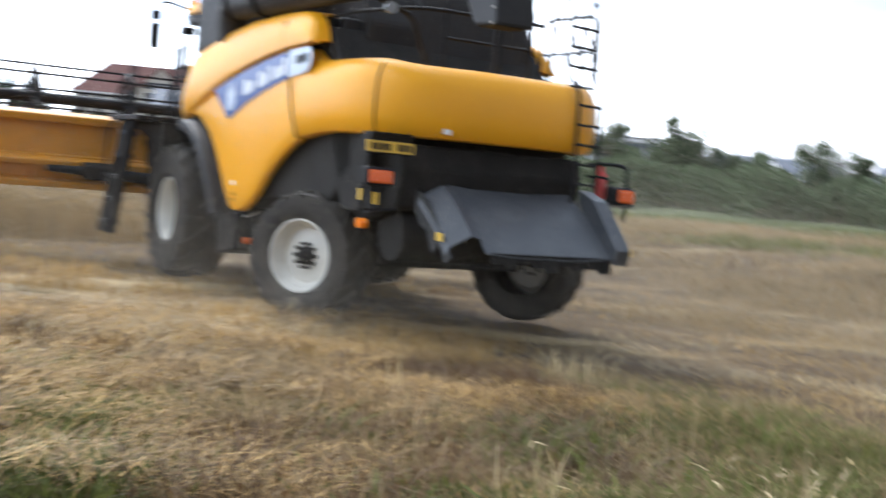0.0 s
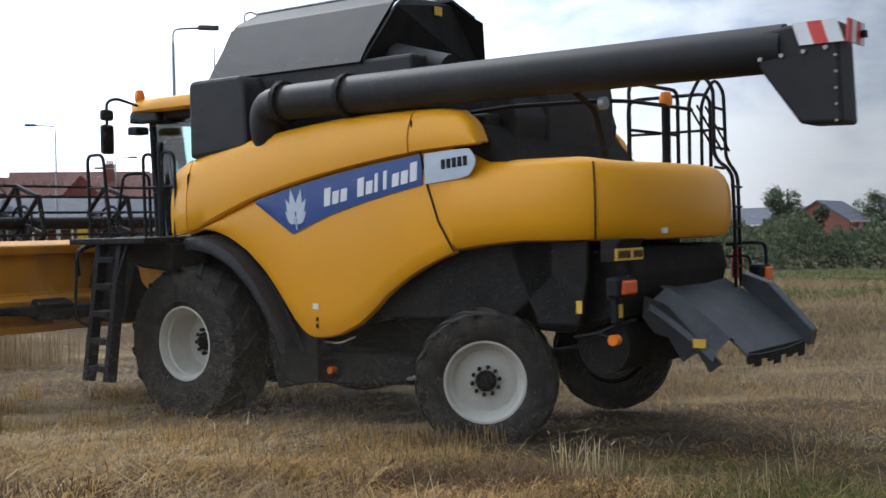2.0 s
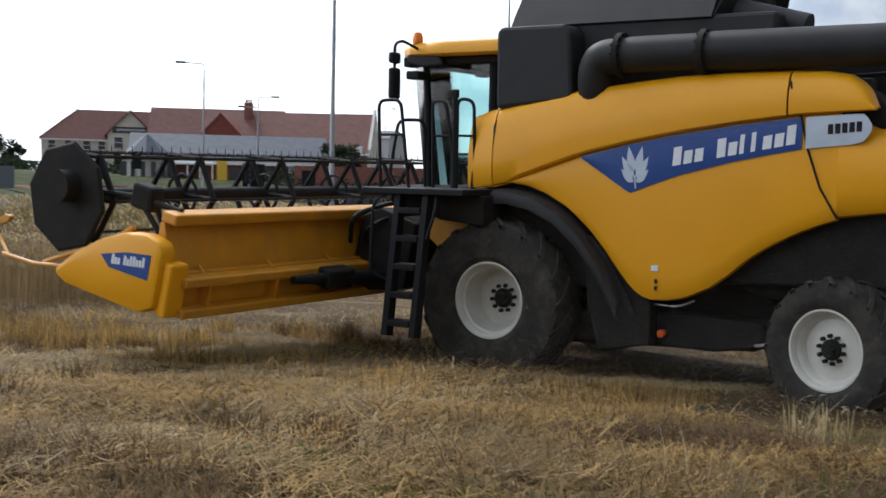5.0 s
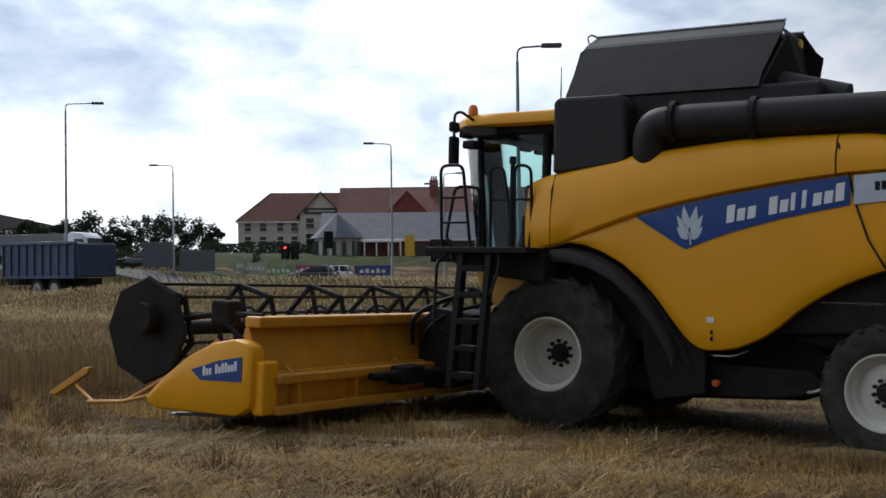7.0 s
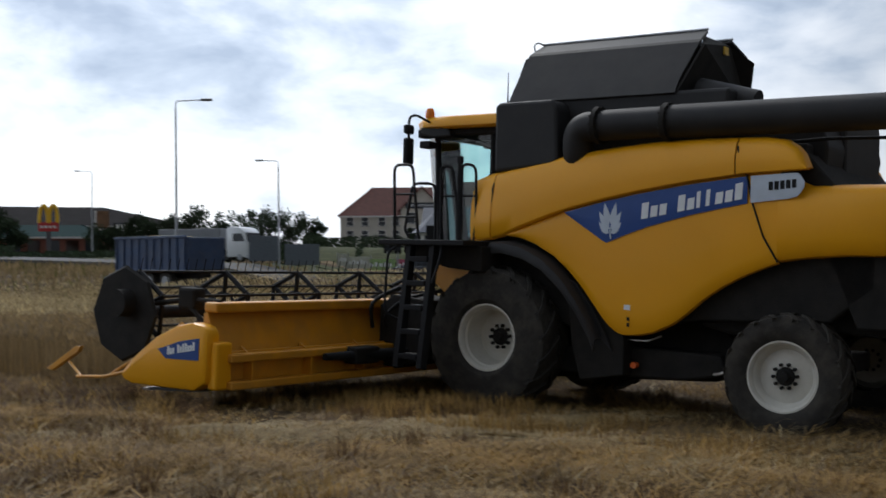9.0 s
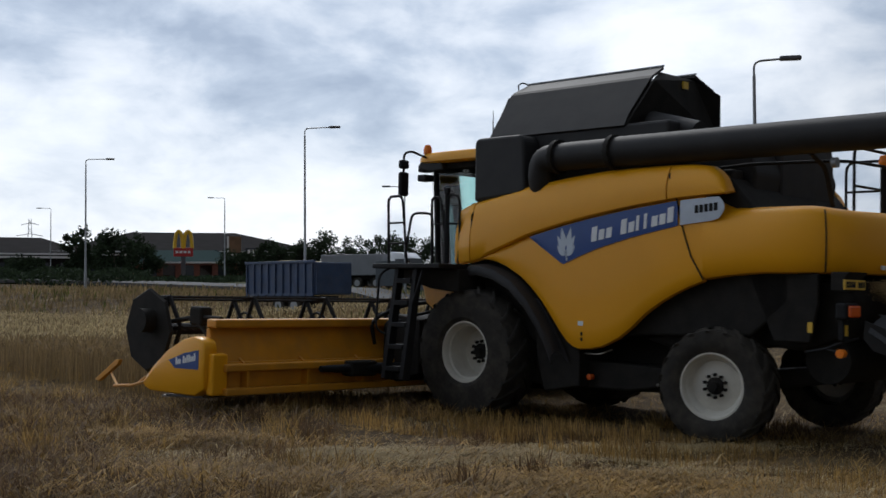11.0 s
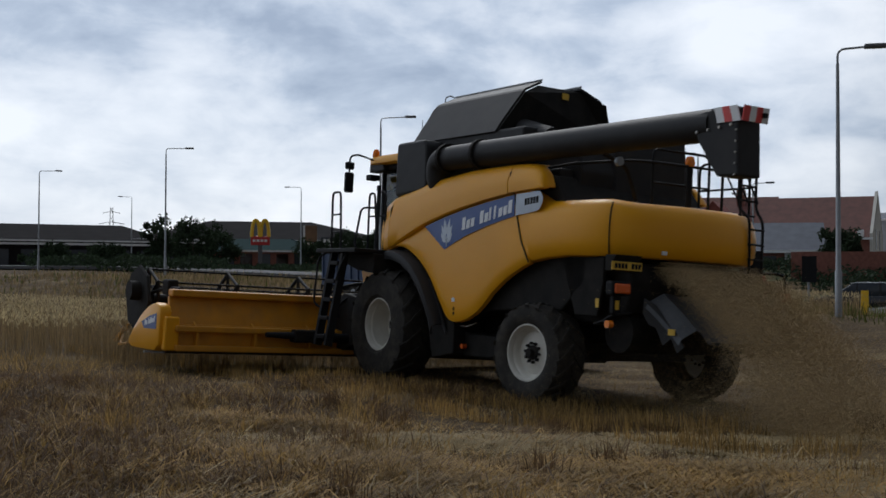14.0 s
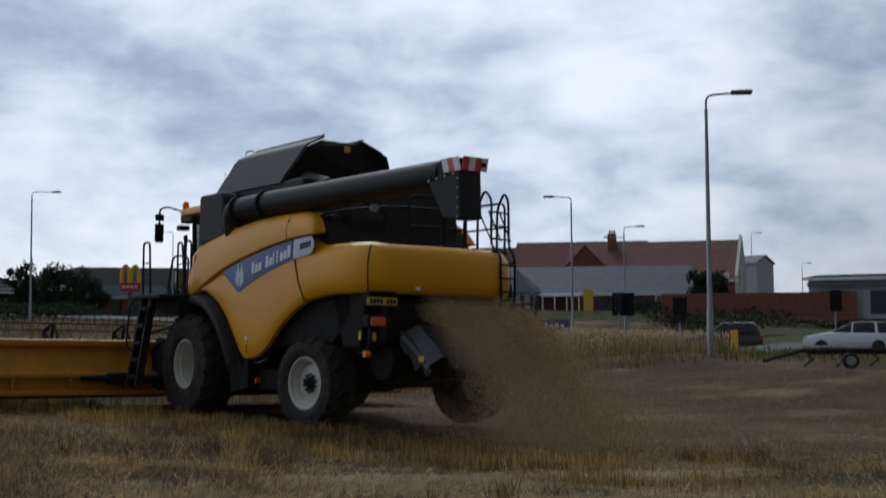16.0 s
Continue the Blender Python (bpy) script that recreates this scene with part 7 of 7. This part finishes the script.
def dust_trail(seed, n):
    """Dust low over the ground where the chaff lands; in the machine's own axes."""
    rng = random.Random(seed)
    vs, fs = [], []
    for k in range(n):
        u = rng.random()
        p = Vector((-4.2 - 7.5 * u, rng.gauss(-0.6 * u, 0.9 + 0.7 * u), 0.05 + min(rng.expovariate(2.6 - 0.9 * u), 1.6)))
        s = rng.uniform(0.0018, 0.0036)
        a = Vector((rng.gauss(0, 1), rng.gauss(0, 1), rng.gauss(0, 1))).normalized()
        b = a.orthogonal().normalized()
        i = len(vs)
        vs += [p + a * s * 1.6, p + b * s * 1.3, p - a * s * 1.6]
        fs.append((i, i + 1, i + 2))
    return mesh_of("dust", vs, fs, CHAFF)


bank = tagged(new("dust_bank", dust_bank(89, 330000)), "thin pale dust hanging over the rough grass", "dust", kind="stuff")
trail = tagged(new("dust_trail", dust_trail(90, 100000)), "brown dust trailing low behind the machine", "dust", kind="stuff")
dust = tagged(new("drifting_dust", dust_specks(88, 600000)), "pale dust drifting low over the stubble", "dust", kind="stuff")
clouds = []
for k in range(3):
    ob = tagged(new("chaff_spray", chaff_cloud(70 + k, 120000)), "golden chaff and chopped straw flying from the machine", "chaff", "flying chaff", "stuff")
    clouds.append(ob)


# ---- what moves ----
def drive_at(t):
    for a, b in zip(DRIVE, DRIVE[1:]):
        if a[0] <= t <= b[0]:
            u = (t - a[0]) / (b[0] - a[0])
            return [p + (q - p) * u for p, q in zip(a, b)]
    return list(DRIVE[-1] if t > 8 else DRIVE[0])


def motions():
    walk(combine, [(t, pose(x, y, z, rx, ry, rz)) for t, x, y, z, rx, ry, rz in DRIVE])
    # distance rolled and steering of the rear axle
    times = [r[0] for r in DRIVE]
    dist, steer = [0.0], []
    for a, b in zip(DRIVE, DRIVE[1:]):
        h = radians((a[6] + b[6]) / 2)
        dist.append(dist[-1] + (b[1] - a[1]) * math.cos(h) + (b[2] - a[2]) * math.sin(h))
    for i in range(len(DRIVE)):
        a, b = DRIVE[max(i - 2, 0)], DRIVE[min(i + 2, len(DRIVE) - 1)]
        v = (dist[min(i + 2, len(DRIVE) - 1)] - dist[max(i - 2, 0)]) / (b[0] - a[0])
        w = radians(b[6] - a[6]) / (b[0] - a[0])
        v = math.copysign(max(abs(v), 0.5), v)
        steer.append(max(-30.0, min(30.0, math.degrees(math.atan(-3.75 * w / v)))))
    for ob, r, c, king in wheels:
        rows = []
        for i, t in enumerate(times):
            m = Matrix.Translation(c)
            if king:
                k = Vector((c.x, king, c.z))
                m = Matrix.Translation(k) @ Matrix.Rotation(radians(steer[i]), 4, "Z") @ Matrix.Translation(c - k)
            rows.append((t, m @ Matrix.Rotation(dist[i] / r, 4, "Y")))
        walk(ob, rows)
    lift = lambda a: Matrix.Translation(PIV) @ Matrix.Rotation(radians(a), 4, "Y")
    walk(header, [(0.0, lift(-17.8)), (3.7, lift(-17.8)), (4.3, lift(-17.2)), (5.0, lift(-13.0)), (5.5, lift(-9.0)), (6.0, lift(-4.8)), (6.5, lift(-1.8)), (7.0, lift(-1.2)), (16.0, lift(-1.2))])
    turn = [(0.4 * k, Matrix.Translation(REELC) @ Matrix.Rotation(radians(max(0, 0.4 * k - 4.4) * 110), 4, "Y")) for k in range(41)]
    walk(reel, turn)
    # lorry, from behind the trailer along the road
    p0, p1 = Vector((*polar(16.6, 112), 0)), Vector((*polar(9.0, 103), 0))
    head = math.degrees(math.atan2(p1.y - p0.y, p1.x - p0.x))
    rows = []
    for t, go in ((0.0, -15.0), (4.0, -7.2), (7.0, -0.8), (8.0, 1.4), (9.0, 3.4), (10.0, 5.2), (11.0, 6.3), (12.0, 6.6), (16.0, 6.6)):
        p = p0 + (p1 - p0).normalized() * go * 1.3
        rows.append((t, pose(p.x, p.y, gz(p.x, p.y) + 0.18, 0, 0, head)))
    walk(lorry, rows)
    # cut crop tips over into the header and is carried off with it
    for ob, base, s in strips:
        def knife(t):
            d = drive_at(t)
            h = radians(d[6])
            p = Vector((d[1] + 3.3 * math.cos(h), d[2] + 3.3 * math.sin(h), 0)) - O11
            return p.dot(FWD)
        cut = next((0.1 * k for k in range(58, 161) if knife(0.1 * k) >= s - 0.4), None)
        if cut is None:
            continue
        flat = Matrix.Rotation(HD, 4, "Z") @ Matrix.Rotation(radians(-75), 4, "Y") @ Matrix.Rotation(-HD, 4, "Z")
        up = Matrix.Translation(base)
        rows = [(0.0, up), (max(cut, 0.3), up), (cut + 0.25, Matrix.Translation(base + Vector((0, 0, -0.3))) @ flat), (cut + 0.5, Matrix.Translation(base + Vector((0, 0, -0.9))) @ flat)]
        rows.append((max(16.0, cut + 1.0), rows[-1][1]))
        walk(ob, rows)
    # dust drifts off and settles
    walk(dust, [(0.0, pose(0, 0, 0)), (2.0, pose(1.2, 0.2, -0.15)), (3.5, pose(2.6, 0.5, -0.45)), (6.0, pose(4.2, 0.9, -1.4)), (9.0, pose(5.5, 1.2, -2.8)), (16.0, pose(5.5, 1.2, -2.8))])
    walk(bank, [(0.0, pose(0, 0, 0)), (2.0, pose(0.8, 0.3, -0.35)), (3.5, pose(1.6, 0.6, -0.9)), (6.0, pose(2.6, 1.0, -2.2)), (9.0, pose(3.5, 1.3, -4.6)), (16.0, pose(3.5, 1.3, -4.6))])
    # dust whirls up under the machine once it is cutting
    rows = []
    for k in range(41):
        t = 0.4 * k
        up = smooth((t - 10.8) / 3.6)
        rows.append((t, pose(*drive_at(t)[1:]) @ Matrix.Translation((0.15 * math.sin(2.3 * t), 0.12 * math.sin(3.1 * t), -1.8 * (1 - up)))))
    walk(trail, rows)
    # chaff follows the machine, shaken about; before the spreader starts it is still inside the body
    for j, ob in enumerate(clouds):
        rows = []
        for k in range(81):
            t = 0.2 * k
            d = drive_at(t)
            out = smooth((t - 9.4) / 1.2)
            m = pose(*d[1:])
            shake = Vector((0.10 * math.sin(7.1 * t + 2 * j), 0.12 * math.sin(5.3 * t + j), 0.08 * math.sin(9.7 * t + 3 * j)))
            inner = Matrix.Translation(shake * out + Vector((5.5, 0, 1.3)) * (1 - out))
            rows.append((t, m @ inner))
        walk(ob, rows)


motions()
